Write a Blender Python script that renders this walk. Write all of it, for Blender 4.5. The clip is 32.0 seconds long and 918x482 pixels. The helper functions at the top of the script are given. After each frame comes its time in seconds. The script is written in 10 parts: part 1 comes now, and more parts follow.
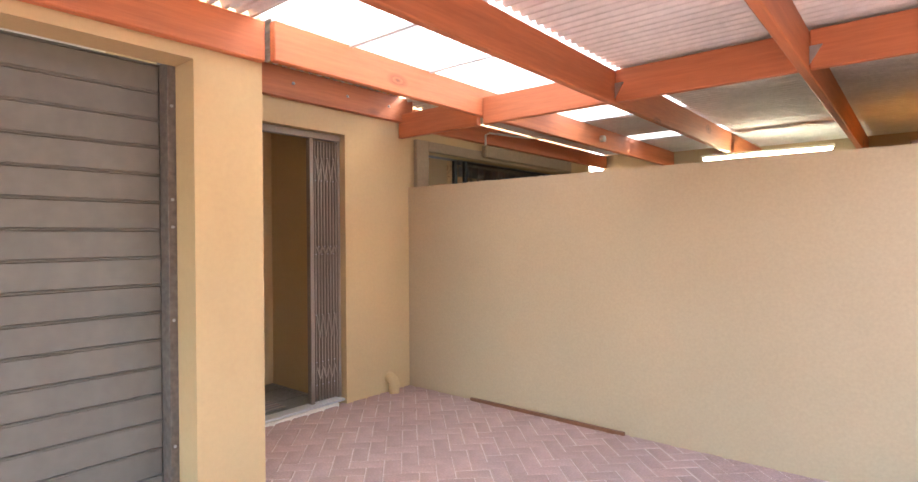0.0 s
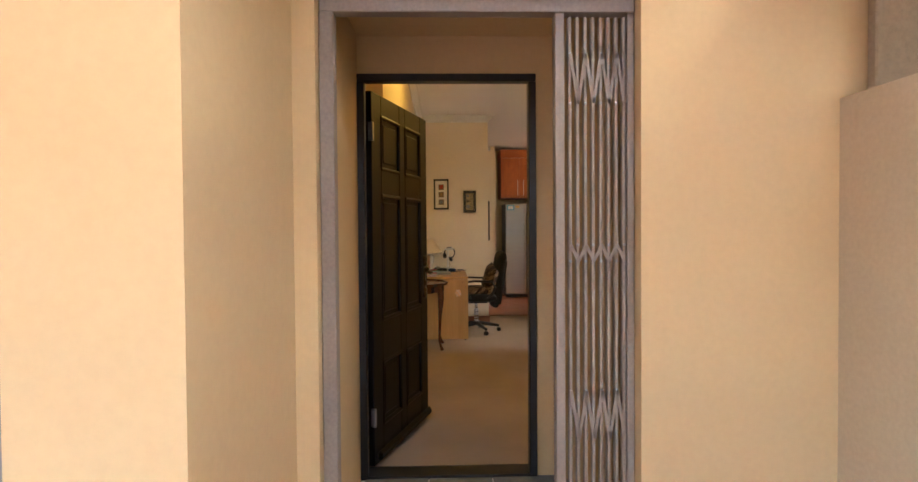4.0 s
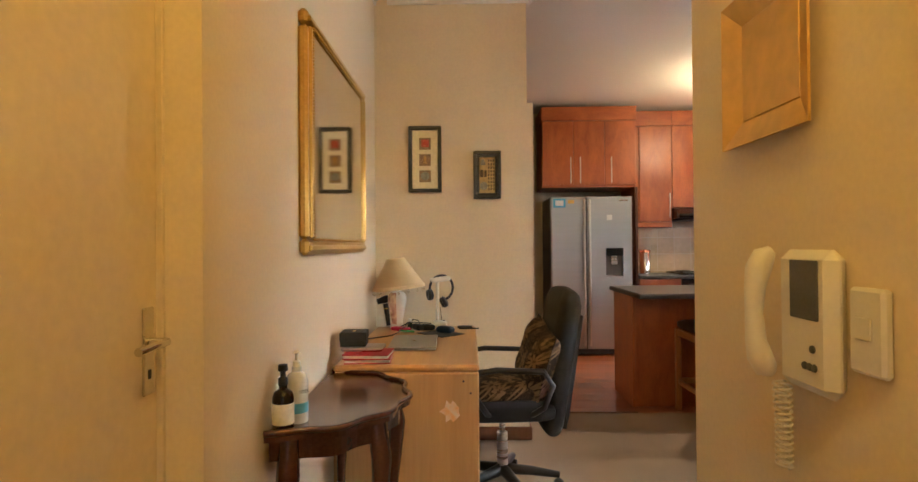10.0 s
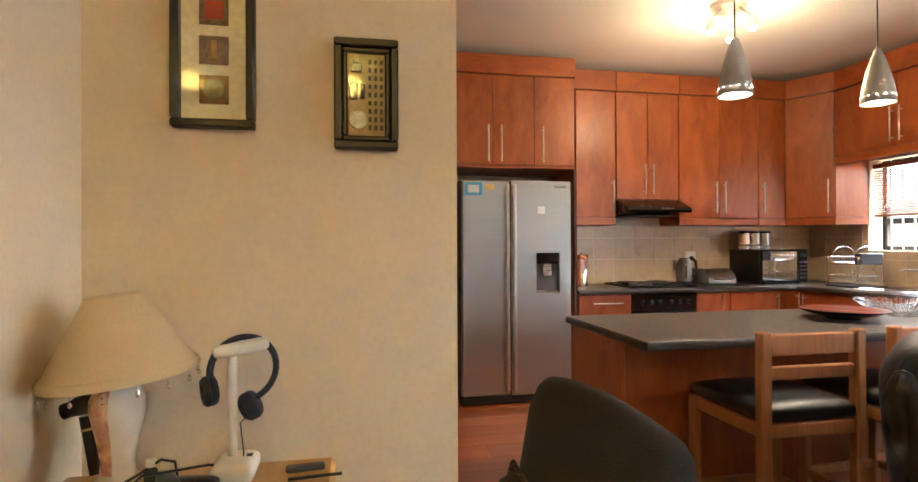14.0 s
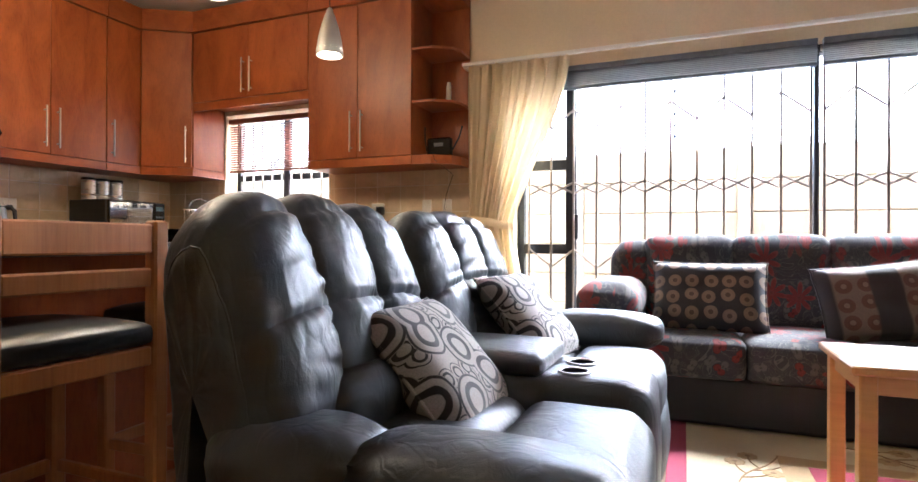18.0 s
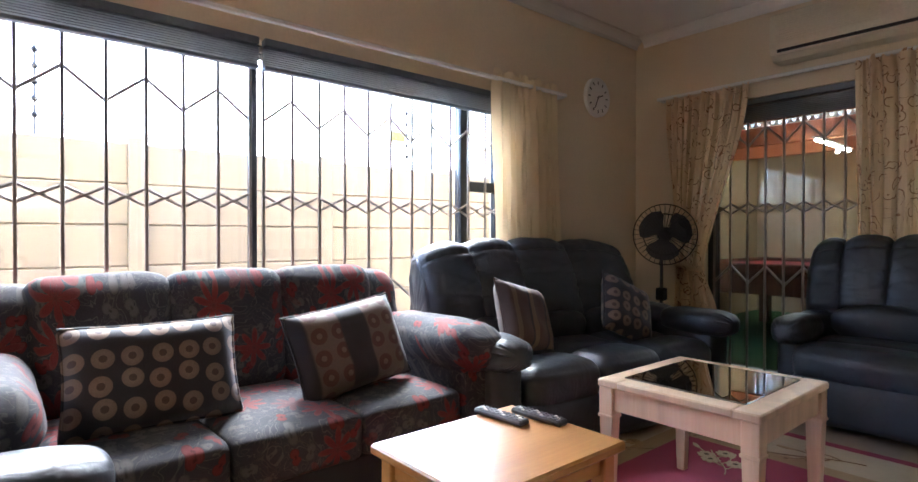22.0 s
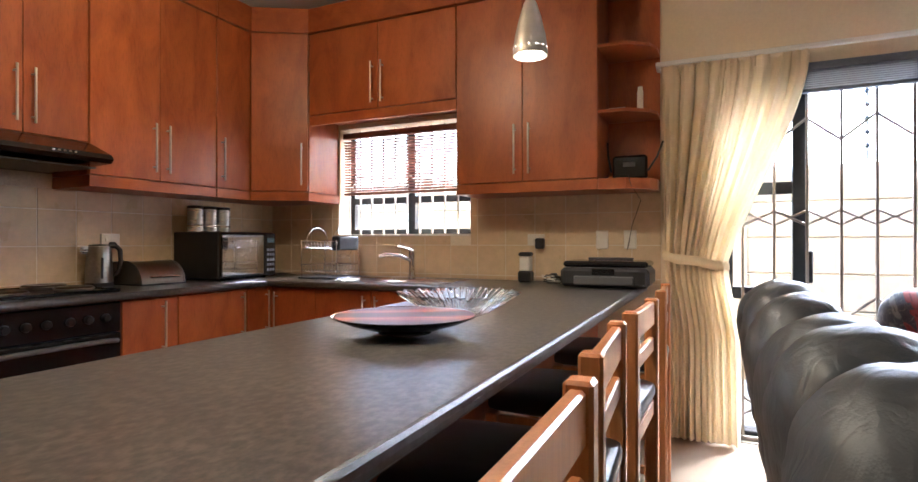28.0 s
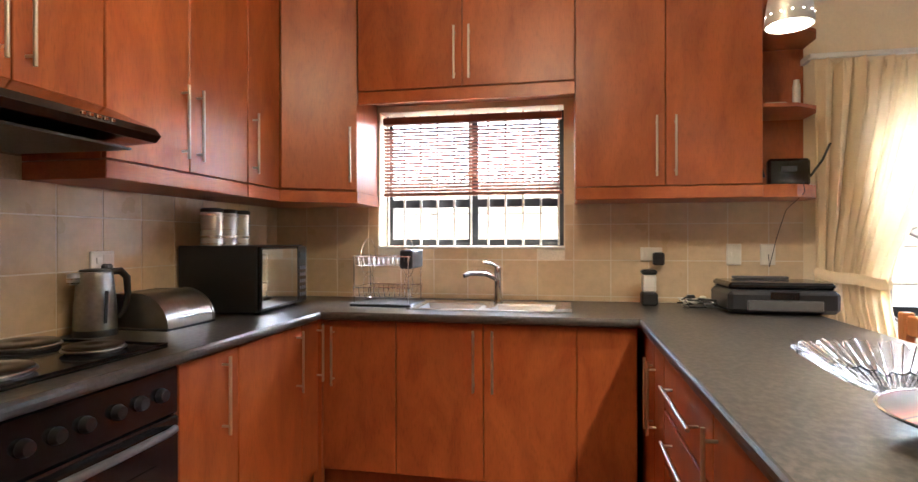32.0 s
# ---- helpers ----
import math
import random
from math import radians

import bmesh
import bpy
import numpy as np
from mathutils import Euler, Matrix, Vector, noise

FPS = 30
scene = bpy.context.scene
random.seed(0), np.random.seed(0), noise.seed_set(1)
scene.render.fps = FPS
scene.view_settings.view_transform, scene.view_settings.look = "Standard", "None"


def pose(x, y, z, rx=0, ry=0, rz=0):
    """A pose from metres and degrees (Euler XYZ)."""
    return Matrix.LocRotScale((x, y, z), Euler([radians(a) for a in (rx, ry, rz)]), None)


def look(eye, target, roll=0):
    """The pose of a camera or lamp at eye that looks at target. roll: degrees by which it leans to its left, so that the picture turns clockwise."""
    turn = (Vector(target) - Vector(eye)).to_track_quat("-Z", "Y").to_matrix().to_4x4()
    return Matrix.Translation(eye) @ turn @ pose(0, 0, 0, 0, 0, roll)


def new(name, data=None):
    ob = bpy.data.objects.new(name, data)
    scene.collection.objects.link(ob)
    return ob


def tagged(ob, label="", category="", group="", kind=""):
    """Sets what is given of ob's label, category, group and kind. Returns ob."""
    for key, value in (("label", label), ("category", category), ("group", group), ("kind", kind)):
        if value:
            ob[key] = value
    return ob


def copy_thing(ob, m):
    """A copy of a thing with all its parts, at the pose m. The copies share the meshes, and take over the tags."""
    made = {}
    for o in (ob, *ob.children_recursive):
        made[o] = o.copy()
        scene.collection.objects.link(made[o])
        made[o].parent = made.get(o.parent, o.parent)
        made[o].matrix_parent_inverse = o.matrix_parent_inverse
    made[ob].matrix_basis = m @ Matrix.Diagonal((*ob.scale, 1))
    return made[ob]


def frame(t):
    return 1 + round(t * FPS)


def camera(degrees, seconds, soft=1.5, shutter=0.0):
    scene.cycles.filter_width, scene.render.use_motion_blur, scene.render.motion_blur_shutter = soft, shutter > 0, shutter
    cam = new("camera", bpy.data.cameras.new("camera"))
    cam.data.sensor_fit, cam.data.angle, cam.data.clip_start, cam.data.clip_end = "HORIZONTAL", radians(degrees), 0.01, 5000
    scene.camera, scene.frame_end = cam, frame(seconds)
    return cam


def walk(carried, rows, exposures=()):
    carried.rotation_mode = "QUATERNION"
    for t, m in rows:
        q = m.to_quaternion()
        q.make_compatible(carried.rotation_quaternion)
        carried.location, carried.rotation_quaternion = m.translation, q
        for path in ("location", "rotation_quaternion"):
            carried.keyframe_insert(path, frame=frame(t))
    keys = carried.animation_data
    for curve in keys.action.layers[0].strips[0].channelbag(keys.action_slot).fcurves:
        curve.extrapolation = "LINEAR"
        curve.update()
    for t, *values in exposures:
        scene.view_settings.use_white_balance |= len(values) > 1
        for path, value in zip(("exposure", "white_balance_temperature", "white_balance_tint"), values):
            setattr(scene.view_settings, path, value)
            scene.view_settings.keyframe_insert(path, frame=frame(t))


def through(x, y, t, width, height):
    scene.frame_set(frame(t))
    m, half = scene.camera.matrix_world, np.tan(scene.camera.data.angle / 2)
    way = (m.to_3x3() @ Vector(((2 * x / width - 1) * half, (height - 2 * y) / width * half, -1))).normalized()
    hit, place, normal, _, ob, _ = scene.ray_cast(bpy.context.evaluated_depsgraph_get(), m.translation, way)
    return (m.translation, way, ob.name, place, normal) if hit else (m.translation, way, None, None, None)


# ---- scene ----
cam = camera(78.98, 32.0)
# seconds, eye (x, y, z), heading, pitch, roll
ROWS = [
    (0.0, 0.394, 0.217, 1.319, 39.68, -0.42, -0.39),
    (0.5, 0.323, 0.595, 1.335, 45.11, -0.65, -0.43),
    (1.0, 0.249, 0.962, 1.320, 51.43, -0.62, -0.38),
    (1.5, 0.138, 1.305, 1.332, 57.58, -0.70, -0.43),
    (2.0, 0.010, 1.642, 1.334, 64.10, -0.68, -0.43),
    (2.5, -0.208, 1.946, 1.345, 71.77, -0.85, -0.57),
    (3.0, -0.493, 2.140, 1.353, 77.32, -1.01, -0.63),
    (3.5, -0.844, 2.309, 1.332, 82.80, -1.13, -0.52),
    (4.0, -1.220, 2.395, 1.310, 88.42, -1.17, -0.43),
    (4.5, -1.611, 2.441, 1.302, 90.44, -1.29, -0.40),
    (6.5, -3.141, 2.486, 1.177, 96.10, 0.08, -0.57),
    (7.0, -3.493, 2.448, 1.200, 94.65, 0.19, -0.43),
    (7.5, -3.875, 2.485, 1.205, 94.00, 0.31, -0.24),
    (8.0, -4.203, 2.514, 1.228, 92.89, 0.32, -0.21),
    (8.5, -4.531, 2.542, 1.244, 91.97, 0.45, -0.18),
    (9.0, -4.842, 2.545, 1.273, 90.99, 0.49, -0.38),
    (9.5, -5.177, 2.598, 1.280, 90.70, 0.49, -0.47),
    (10.0, -5.481, 2.640, 1.248, 90.96, 0.50, -0.45),
    (10.5, -5.801, 2.682, 1.207, 92.30, 0.40, -0.44),
    (11.0, -6.114, 2.732, 1.159, 93.59, 0.38, -0.36),
    (11.5, -6.391, 2.768, 1.128, 96.01, 0.38, -0.31),
    (12.0, -6.657, 2.767, 1.116, 98.45, 0.40, -0.23),
    (12.5, -6.884, 2.744, 1.126, 98.11, 0.42, -0.14),
    (13.0, -7.125, 2.732, 1.184, 93.77, 0.29, -0.16),
    (13.5, -7.304, 2.719, 1.233, 87.52, 0.34, -0.20),
    (14.0, -7.487, 2.722, 1.285, 79.04, 0.30, -0.24),
    (14.5, -7.664, 2.821, 1.329, 70.14, 0.28, -0.29),
    (16.5, -8.059, 3.240, 1.100, 43.14, 0.01, -0.09),
    (17.0, -8.047, 3.313, 1.009, 35.07, 0.08, 0.01),
    (17.5, -7.995, 3.426, 0.943, 28.42, 0.10, 0.11),
    (18.0, -7.941, 3.505, 0.900, 21.92, 0.08, 0.25),
    (18.5, -7.899, 3.586, 0.889, 15.32, -0.02, 0.19),
    (19.0, -7.876, 3.697, 0.908, 8.27, -0.14, 0.07),
    (19.5, -7.958, 3.857, 0.930, 0.82, -0.22, 0.04),
    (20.0, -8.064, 4.015, 0.965, -6.87, -0.26, 0.03),
    (20.5, -8.140, 4.202, 1.004, -15.44, -0.49, 0.05),
    (21.0, -8.203, 4.370, 1.050, -23.83, -0.56, 0.06),
    (21.5, -8.274, 4.482, 1.088, -31.72, -0.50, 0.07),
    (22.0, -8.267, 4.536, 1.103, -40.27, -0.46, 0.05),
    (22.5, -8.240, 4.560, 1.117, -48.90, -0.35, 0.09),
    (23.0, -8.273, 4.493, 1.110, -56.97, -0.30, 0.07),
    (23.5, -8.370, 4.366, 1.102, -60.52, -0.20, 0.19),
    (24.0, -8.471, 4.232, 1.104, -60.68, -0.14, 0.20),
    (24.5, -8.590, 4.076, 1.116, -56.27, -0.11, 0.26),
    (26.5, -9.015, 3.981, 1.103, -13.47, 0.18, 0.20),
    (27.0, -9.041, 3.945, 1.099, 1.56, 0.21, -0.01),
    (27.5, -9.077, 3.884, 1.117, 13.72, 0.23, -0.03),
    (28.0, -9.119, 3.831, 1.149, 24.79, 0.13, -0.05),
    (28.5, -9.197, 3.791, 1.238, 35.40, -0.02, 0.02),
    (29.0, -9.336, 3.775, 1.305, 41.04, -0.01, 0.02),
    (29.5, -9.526, 3.740, 1.319, 40.15, 0.00, 0.01),
    (30.0, -9.749, 3.750, 1.283, 36.62, 0.00, 0.03),
    (30.5, -9.972, 3.778, 1.272, 30.79, -0.05, 0.02),
    (31.0, -10.221, 3.822, 1.265, 24.08, -0.05, 0.01),
    (31.5, -10.453, 3.937, 1.248, 17.42, 0.01, -0.10),
    (32.0, -10.665, 4.123, 1.243, 10.92, -0.06, -0.08),
]
EXPOSURES = [(0.0, 4.3, 6700, 11), (3.0, 4.7, 6250, 7), (4.0, 4.72, 6150, 7), (6.5, 5.0, 6200, 11), (9.0, 5.05, 6100, 10), (11.0, 5.25, 5600, 7), (14.0, 5.22, 5800, 7), (16.5, 5.05, 5500, 10), (18.5, 4.85, 5500, 10), (20.0, 4.2, 5500, 10), (22.0, 4.35, 5500, 10), (23.0, 4.95, 6200, 10), (24.0, 5.62, 6500, 12), (24.5, 5.35, 6400, 12), (26.5, 4.65, 5500, 10), (28.0, 4.8, 5400, 10), (29.0, 5.22, 5300, 8), (29.5, 5.28, 5300, 7), (31.0, 5.32, 5300, 7), (32.0, 5.2, 5300, 7)]
walk(cam, [(t, pose(x, y, z, 90, 0, yaw) @ pose(0, 0, 0, pitch, 0, roll)) for t, x, y, z, yaw, pitch, roll in ROWS], EXPOSURES)

# ---- world and light ----
world = bpy.data.worlds.new("overcast_sky")
scene.world = world
world.use_nodes = True
sky = world.node_tree.nodes.new("ShaderNodeTexSky")
sky.sky_type, sky.sun_disc = "NISHITA", False
sky.sun_elevation, sky.sun_rotation = radians(44), radians(25)
sky.air_density, sky.dust_density, sky.ozone_density = 1.0, 2.5, 1.0
world.node_tree.nodes["Background"].inputs["Strength"].default_value = 0.15
world.node_tree.links.new(sky.outputs[0], world.node_tree.nodes["Background"].inputs["Color"])

sun = new("sun", bpy.data.lights.new("sun", "SUN"))
sun.data.energy, sun.data.angle, sun.data.color = 0.8, radians(24), (1.0, 0.97, 0.92)
sun.matrix_world = look((0, 0, 20), (-4.0, -9.0, 10.5))


def lamp(name, kind, at, watts, colour, size=0.05, aim=None, cone=100):
    data = bpy.data.lights.new(name, kind)
    data.energy, data.color = watts, colour
    if kind == "AREA":
        data.size = size
    else:
        data.shadow_soft_size = size
    if kind == "SPOT":
        data.spot_size, data.spot_blend = radians(cone), 0.6
    ob = new(name, data)
    ob.matrix_world = look(at, aim or (at[0], at[1] + 1e-4, at[2] - 1))
    return ob


WARM = (1.0, 0.70, 0.36)
hall_bulb = lamp("hall_bulb", "POINT", (-5.55, 2.735, 2.70), 0.88, (1.0, 0.63, 0.14), 0.09)
for dx, dy in ((0.10, 0.09), (-0.10, 0.09), (0.0, -0.12)):
    lamp("kitchen_bulb", "POINT", (-10.84 + dx, 5.24 + dy, 2.52), 0.43, WARM, 0.03)
for y in (4.56, 5.39, 6.28):
    lamp("pendant_bulb", "SPOT", (-9.89, y, 2.004), 1.7, (1.0, 0.80, 0.55), 0.04, None, 130)
patio_tube_light = lamp("patio_tube_light", "POINT", (-0.85, 6.6, 2.08), 0.6, (0.95, 1.0, 0.8), 0.02)


# ---- materials ----
def node_mat(name):
    m = bpy.data.materials.new(name)
    m.use_nodes = True
    t = m.node_tree
    return m, t, t.nodes["Principled BSDF"], t.nodes, t.links


def ramp(nodes, links, source, stops):
    r = nodes.new("ShaderNodeValToRGB")
    while len(r.color_ramp.elements) < len(stops):
        r.color_ramp.elements.new(0.5)
    for e, (p, c) in zip(r.color_ramp.elements, stops):
        e.position, e.color = p, (*c, 1) if len(c) == 3 else c
    links.new(source, r.inputs[0])
    return r.outputs[0]


def tex(nodes, links, kind, scale, stretch=(1, 1, 1), detail=4.0, rough=0.55, turn=(0, 0, 0)):
    co = nodes.new("ShaderNodeTexCoord")
    mp = nodes.new("ShaderNodeMapping")
    mp.inputs["Scale"].default_value = stretch
    mp.inputs["Rotation"].default_value = [radians(a) for a in turn]
    links.new(co.outputs["Object"], mp.inputs[0])
    n = nodes.new(kind)
    n.inputs["Scale"].default_value = scale
    if "Detail" in n.inputs:
        n.inputs["Detail"].default_value = detail if kind != "ShaderNodeTexVoronoi" else 0.0
    if "Roughness" in n.inputs and kind != "ShaderNodeTexVoronoi":
        n.inputs["Roughness"].default_value = rough
    links.new(mp.outputs[0], n.inputs["Vector"])
    return n


def mix(nodes, links, a, b, fac, mode="MIX"):
    m = nodes.new("ShaderNodeMix")
    m.data_type, m.blend_type = "RGBA", mode
    for slot, v in ((0, fac), (6, a), (7, b)):
        if isinstance(v, (int, float)):
            m.inputs[slot].default_value = v
        elif isinstance(v, tuple):
            m.inputs[slot].default_value = (*v, 1)
        else:
            links.new(v, m.inputs[slot])
    return m.outputs[2]


def shade(c, k):
    return tuple(min(1.0, v * k) for v in c)


def surface(name, colour, rough=0.6, metal=0.0, grain=60, spread=0.12, bump=0.15, depth=0.002, big=1.2, blotch=0.10,
            stretch=(1, 1, 1), second=None, coat=0.0, per_piece=0.0, sheen=0.0):
    """Fine grain and broad blotches in colour, relief and gloss."""
    m, t, b, nodes, links = node_mat(name)
    fine = tex(nodes, links, "ShaderNodeTexNoise", grain, stretch, 5.0)
    wide = tex(nodes, links, "ShaderNodeTexNoise", big, stretch, 3.0)
    two = second or shade(colour, 1 - spread)
    c = ramp(nodes, links, fine.outputs[0], [(0.32, two), (0.68, shade(colour, 1 + spread * 0.5))])
    w = ramp(nodes, links, wide.outputs[0], [(0.3, (1 - blotch,) * 3), (0.7, (1 + blotch * 0.4,) * 3)])
    c = mix(nodes, links, c, w, 1.0, "MULTIPLY")
    if per_piece:
        info = nodes.new("ShaderNodeObjectInfo")
        p = ramp(nodes, links, info.outputs["Random"], [(0.0, (1 - per_piece,) * 3), (1.0, (1.0,) * 3)])
        c = mix(nodes, links, c, p, 1.0, "MULTIPLY")
    links.new(c, b.inputs["Base Color"])
    b.inputs["Metallic"].default_value = metal
    r = nodes.new("ShaderNodeMapRange")
    r.inputs[3].default_value, r.inputs[4].default_value = max(0.02, rough - 0.08), min(1.0, rough + 0.08)
    links.new(wide.outputs[0], r.inputs[0])
    links.new(r.outputs[0], b.inputs["Roughness"])
    b.inputs["Coat Weight"].default_value = coat
    b.inputs["Coat Roughness"].default_value = 0.12
    b.inputs["Sheen Weight"].default_value = sheen
    if bump:
        bp = nodes.new("ShaderNodeBump")
        bp.inputs["Strength"].default_value, bp.inputs["Distance"].default_value = bump, depth
        links.new(fine.outputs[0], bp.inputs["Height"])
        links.new(bp.outputs[0], b.inputs["Normal"])
    return m


def wood(name, colour, dark, rough=0.35, along="z", scale=6.0, coat=0.2, per_piece=0.12, grainy=0.5, knots=False):
    m, t, b, nodes, links = node_mat(name)
    st = {"x": (0.06, 1, 1), "y": (1, 0.06, 1), "z": (1, 1, 0.06)}[along]
    fib = tex(nodes, links, "ShaderNodeTexNoise", scale * 14, st, 6.0, 0.65)
    fig = tex(nodes, links, "ShaderNodeTexNoise", scale, st, 3.0, 0.5)
    fig.inputs["Distortion"].default_value = 1.2
    a = ramp(nodes, links, fib.outputs[0], [(0.3, dark), (0.62, colour)])
    f = ramp(nodes, links, fig.outputs[0], [(0.3, shade(colour, 0.72)), (0.7, shade(colour, 1.1))])
    c = mix(nodes, links, f, a, grainy)
    if knots:
        kn = tex(nodes, links, "ShaderNodeTexVoronoi", 3.0, {"x": (0.45, 1, 1), "y": (1, 0.45, 1), "z": (1, 1, 0.45)}[along])
        ring = ramp(nodes, links, kn.outputs["Distance"], [(0.0, (0.30,) * 3), (0.045, (0.42,) * 3), (0.065, (0.95,) * 3), (0.085, (0.60,) * 3), (0.15, (1.0,) * 3)])
        c = mix(nodes, links, c, ring, 1.0, "MULTIPLY")
        wear = tex(nodes, links, "ShaderNodeTexNoise", 2.2, st, 4.0, 0.6)
        wr = ramp(nodes, links, wear.outputs[0], [(0.30, (0.62,) * 3), (0.48, (1.0,) * 3), (0.72, (1.18, 1.10, 1.02))])
        c = mix(nodes, links, c, wr, 1.0, "MULTIPLY")
    info = nodes.new("ShaderNodeObjectInfo")
    p = ramp(nodes, links, info.outputs["Random"], [(0.0, (1 - per_piece,) * 3), (1.0, (1.0,) * 3)])
    links.new(mix(nodes, links, c, p, 1.0, "MULTIPLY"), b.inputs["Base Color"])
    b.inputs["Roughness"].default_value = rough
    b.inputs["Coat Weight"].default_value = coat
    b.inputs["Coat Roughness"].default_value = 0.15
    bp = nodes.new("ShaderNodeBump")
    bp.inputs["Strength"].default_value, bp.inputs["Distance"].default_value = 0.12, 0.001
    links.new(fib.outputs[0], bp.inputs["Height"])
    links.new(bp.outputs[0], b.inputs["Normal"])
    return m


def glass(name, tint=(1, 1, 1), rough=0.0, ior=1.45):
    m, t, b, nodes, links = node_mat(name)
    b.inputs["Base Color"].default_value = (*tint, 1)
    b.inputs["Transmission Weight"].default_value = 1.0
    b.inputs["Roughness"].default_value, b.inputs["IOR"].default_value = rough, ior
    return m


def glow(name, colour, strength):
    m, t, b, nodes, links = node_mat(name)
    b.inputs["Base Color"].default_value = (*colour, 1)
    b.inputs["Emission Color"].default_value = (*colour, 1)
    b.inputs["Emission Strength"].default_value = strength
    return m


def fabric_rings(name, base, ring, inner, scale, bump=0.3):
    """Woven cloth with rows of rings and discs."""
    m, t, b, nodes, links = node_mat(name)
    vor = tex(nodes, links, "ShaderNodeTexVoronoi", scale)
    vor.inputs["Randomness"].default_value = 0.55
    c = ramp(nodes, links, vor.outputs["Distance"], [(0.0, inner), (0.20, inner), (0.24, base), (0.34, base), (0.37, ring), (0.46, ring), (0.50, base), (1.0, base)])
    weave = tex(nodes, links, "ShaderNodeTexNoise", 220, (1, 1, 1), 2.0)
    w = ramp(nodes, links, weave.outputs[0], [(0.3, (0.7,) * 3), (0.7, (1.0,) * 3)])
    links.new(mix(nodes, links, c, w, 1.0, "MULTIPLY"), b.inputs["Base Color"])
    b.inputs["Roughness"].default_value = 0.85
    b.inputs["Sheen Weight"].default_value = 0.3
    bp = nodes.new("ShaderNodeBump")
    bp.inputs["Strength"].default_value, bp.inputs["Distance"].default_value = bump, 0.001
    links.new(weave.outputs[0], bp.inputs["Height"])
    links.new(bp.outputs[0], b.inputs["Normal"])
    return m


def floral(name, ground, leaf, petal, pale, scale):
    """Upholstery cloth: scattered many-petalled flowers and pointed leaves over thin vines."""
    m, t, b, nodes, links = node_mat(name)

    def calc(op, x, y=None):
        n = nodes.new("ShaderNodeMath")
        n.operation = op
        for k, v in enumerate((x, y)):
            if v is None:
                continue
            if isinstance(v, (int, float)):
                n.inputs[k].default_value = v
            else:
                links.new(v, n.inputs[k])
        return n.outputs[0]

    co = nodes.new("ShaderNodeTexCoord")
    xyz = nodes.new("ShaderNodeSeparateXYZ")
    links.new(co.outputs["Object"], xyz.inputs[0])
    flat = nodes.new("ShaderNodeCombineXYZ")
    links.new(calc("MULTIPLY", xyz.outputs[0], scale), flat.inputs[0])
    links.new(calc("MULTIPLY", calc("SUBTRACT", xyz.outputs[2], calc("MULTIPLY", xyz.outputs[1], 0.9)), scale), flat.inputs[1])

    def blossoms(size, shift, petals, radius):
        mp = nodes.new("ShaderNodeVectorMath")
        mp.operation = "MULTIPLY_ADD"
        mp.inputs[1].default_value, mp.inputs[2].default_value = (size,) * 3, (shift, shift * 0.7, 0)
        links.new(flat.outputs[0], mp.inputs[0])
        v = nodes.new("ShaderNodeTexVoronoi")
        v.voronoi_dimensions = "2D"
        v.inputs["Scale"].default_value = 1.0
        v.inputs["Randomness"].default_value = 0.75
        links.new(mp.outputs[0], v.inputs["Vector"])
        df = nodes.new("ShaderNodeVectorMath")
        df.operation = "SUBTRACT"
        links.new(mp.outputs[0], df.inputs[0])
        links.new(v.outputs["Position"], df.inputs[1])
        dx = nodes.new("ShaderNodeSeparateXYZ")
        links.new(df.outputs[0], dx.inputs[0])
        ran = nodes.new("ShaderNodeSeparateColor")
        links.new(v.outputs["Color"], ran.inputs[0])
        ang = calc("ADD", calc("ARCTAN2", dx.outputs[1], dx.outputs[0]), calc("MULTIPLY", ran.outputs[1], 6.28))
        lobe = calc("POWER", calc("ABSOLUTE", calc("SINE", calc("MULTIPLY", ang, petals / 2))), 1.1)
        edge = calc("MULTIPLY", calc("ADD", calc("MULTIPLY", lobe, 0.74), 0.26), radius)
        share = calc("DIVIDE", v.outputs["Distance"], edge)
        return share, ran.outputs[0]

    vn = tex(nodes, links, "ShaderNodeTexNoise", scale * 1.2, (1, 1, 1), 1.0)
    vn.inputs["Distortion"].default_value = 3.2
    c = ramp(nodes, links, vn.outputs[0], [(0.0, shade(ground, 0.85)), (0.445, ground), (0.455, leaf), (0.475, leaf), (0.485, ground), (0.57, shade(ground, 1.1)), (0.577, shade(leaf, 0.8)), (0.59, shade(leaf, 0.8)), (0.597, ground)])
    for size, shift, petals, radius, lo, tones in ((2.6, 3.3, 2, 0.44, 0.55, (leaf, shade(leaf, 0.75))), (2.3, 7.1, 2, 0.40, 0.66, (petal, shade(petal, 0.7))),
                                                   (1.0, 0.0, 8, 0.44, 0.42, (petal, pale))):
        share, rnd = blossoms(size, shift, petals, radius)
        tone = ramp(nodes, links, share, [(0.0, shade(tones[1], 0.55)), (0.16, shade(tones[1], 0.8)), (0.30, tones[0]), (0.75, tones[0]), (0.95, tones[1])])
        inside = ramp(nodes, links, share, [(0.0, (1, 1, 1)), (0.96, (1, 1, 1)), (1.0, (0, 0, 0))])
        pick = ramp(nodes, links, rnd, [(lo, (0, 0, 0)), (lo + 0.01, (1, 1, 1))])
        c = mix(nodes, links, c, tone, mix(nodes, links, inside, pick, 1.0, "MULTIPLY"))
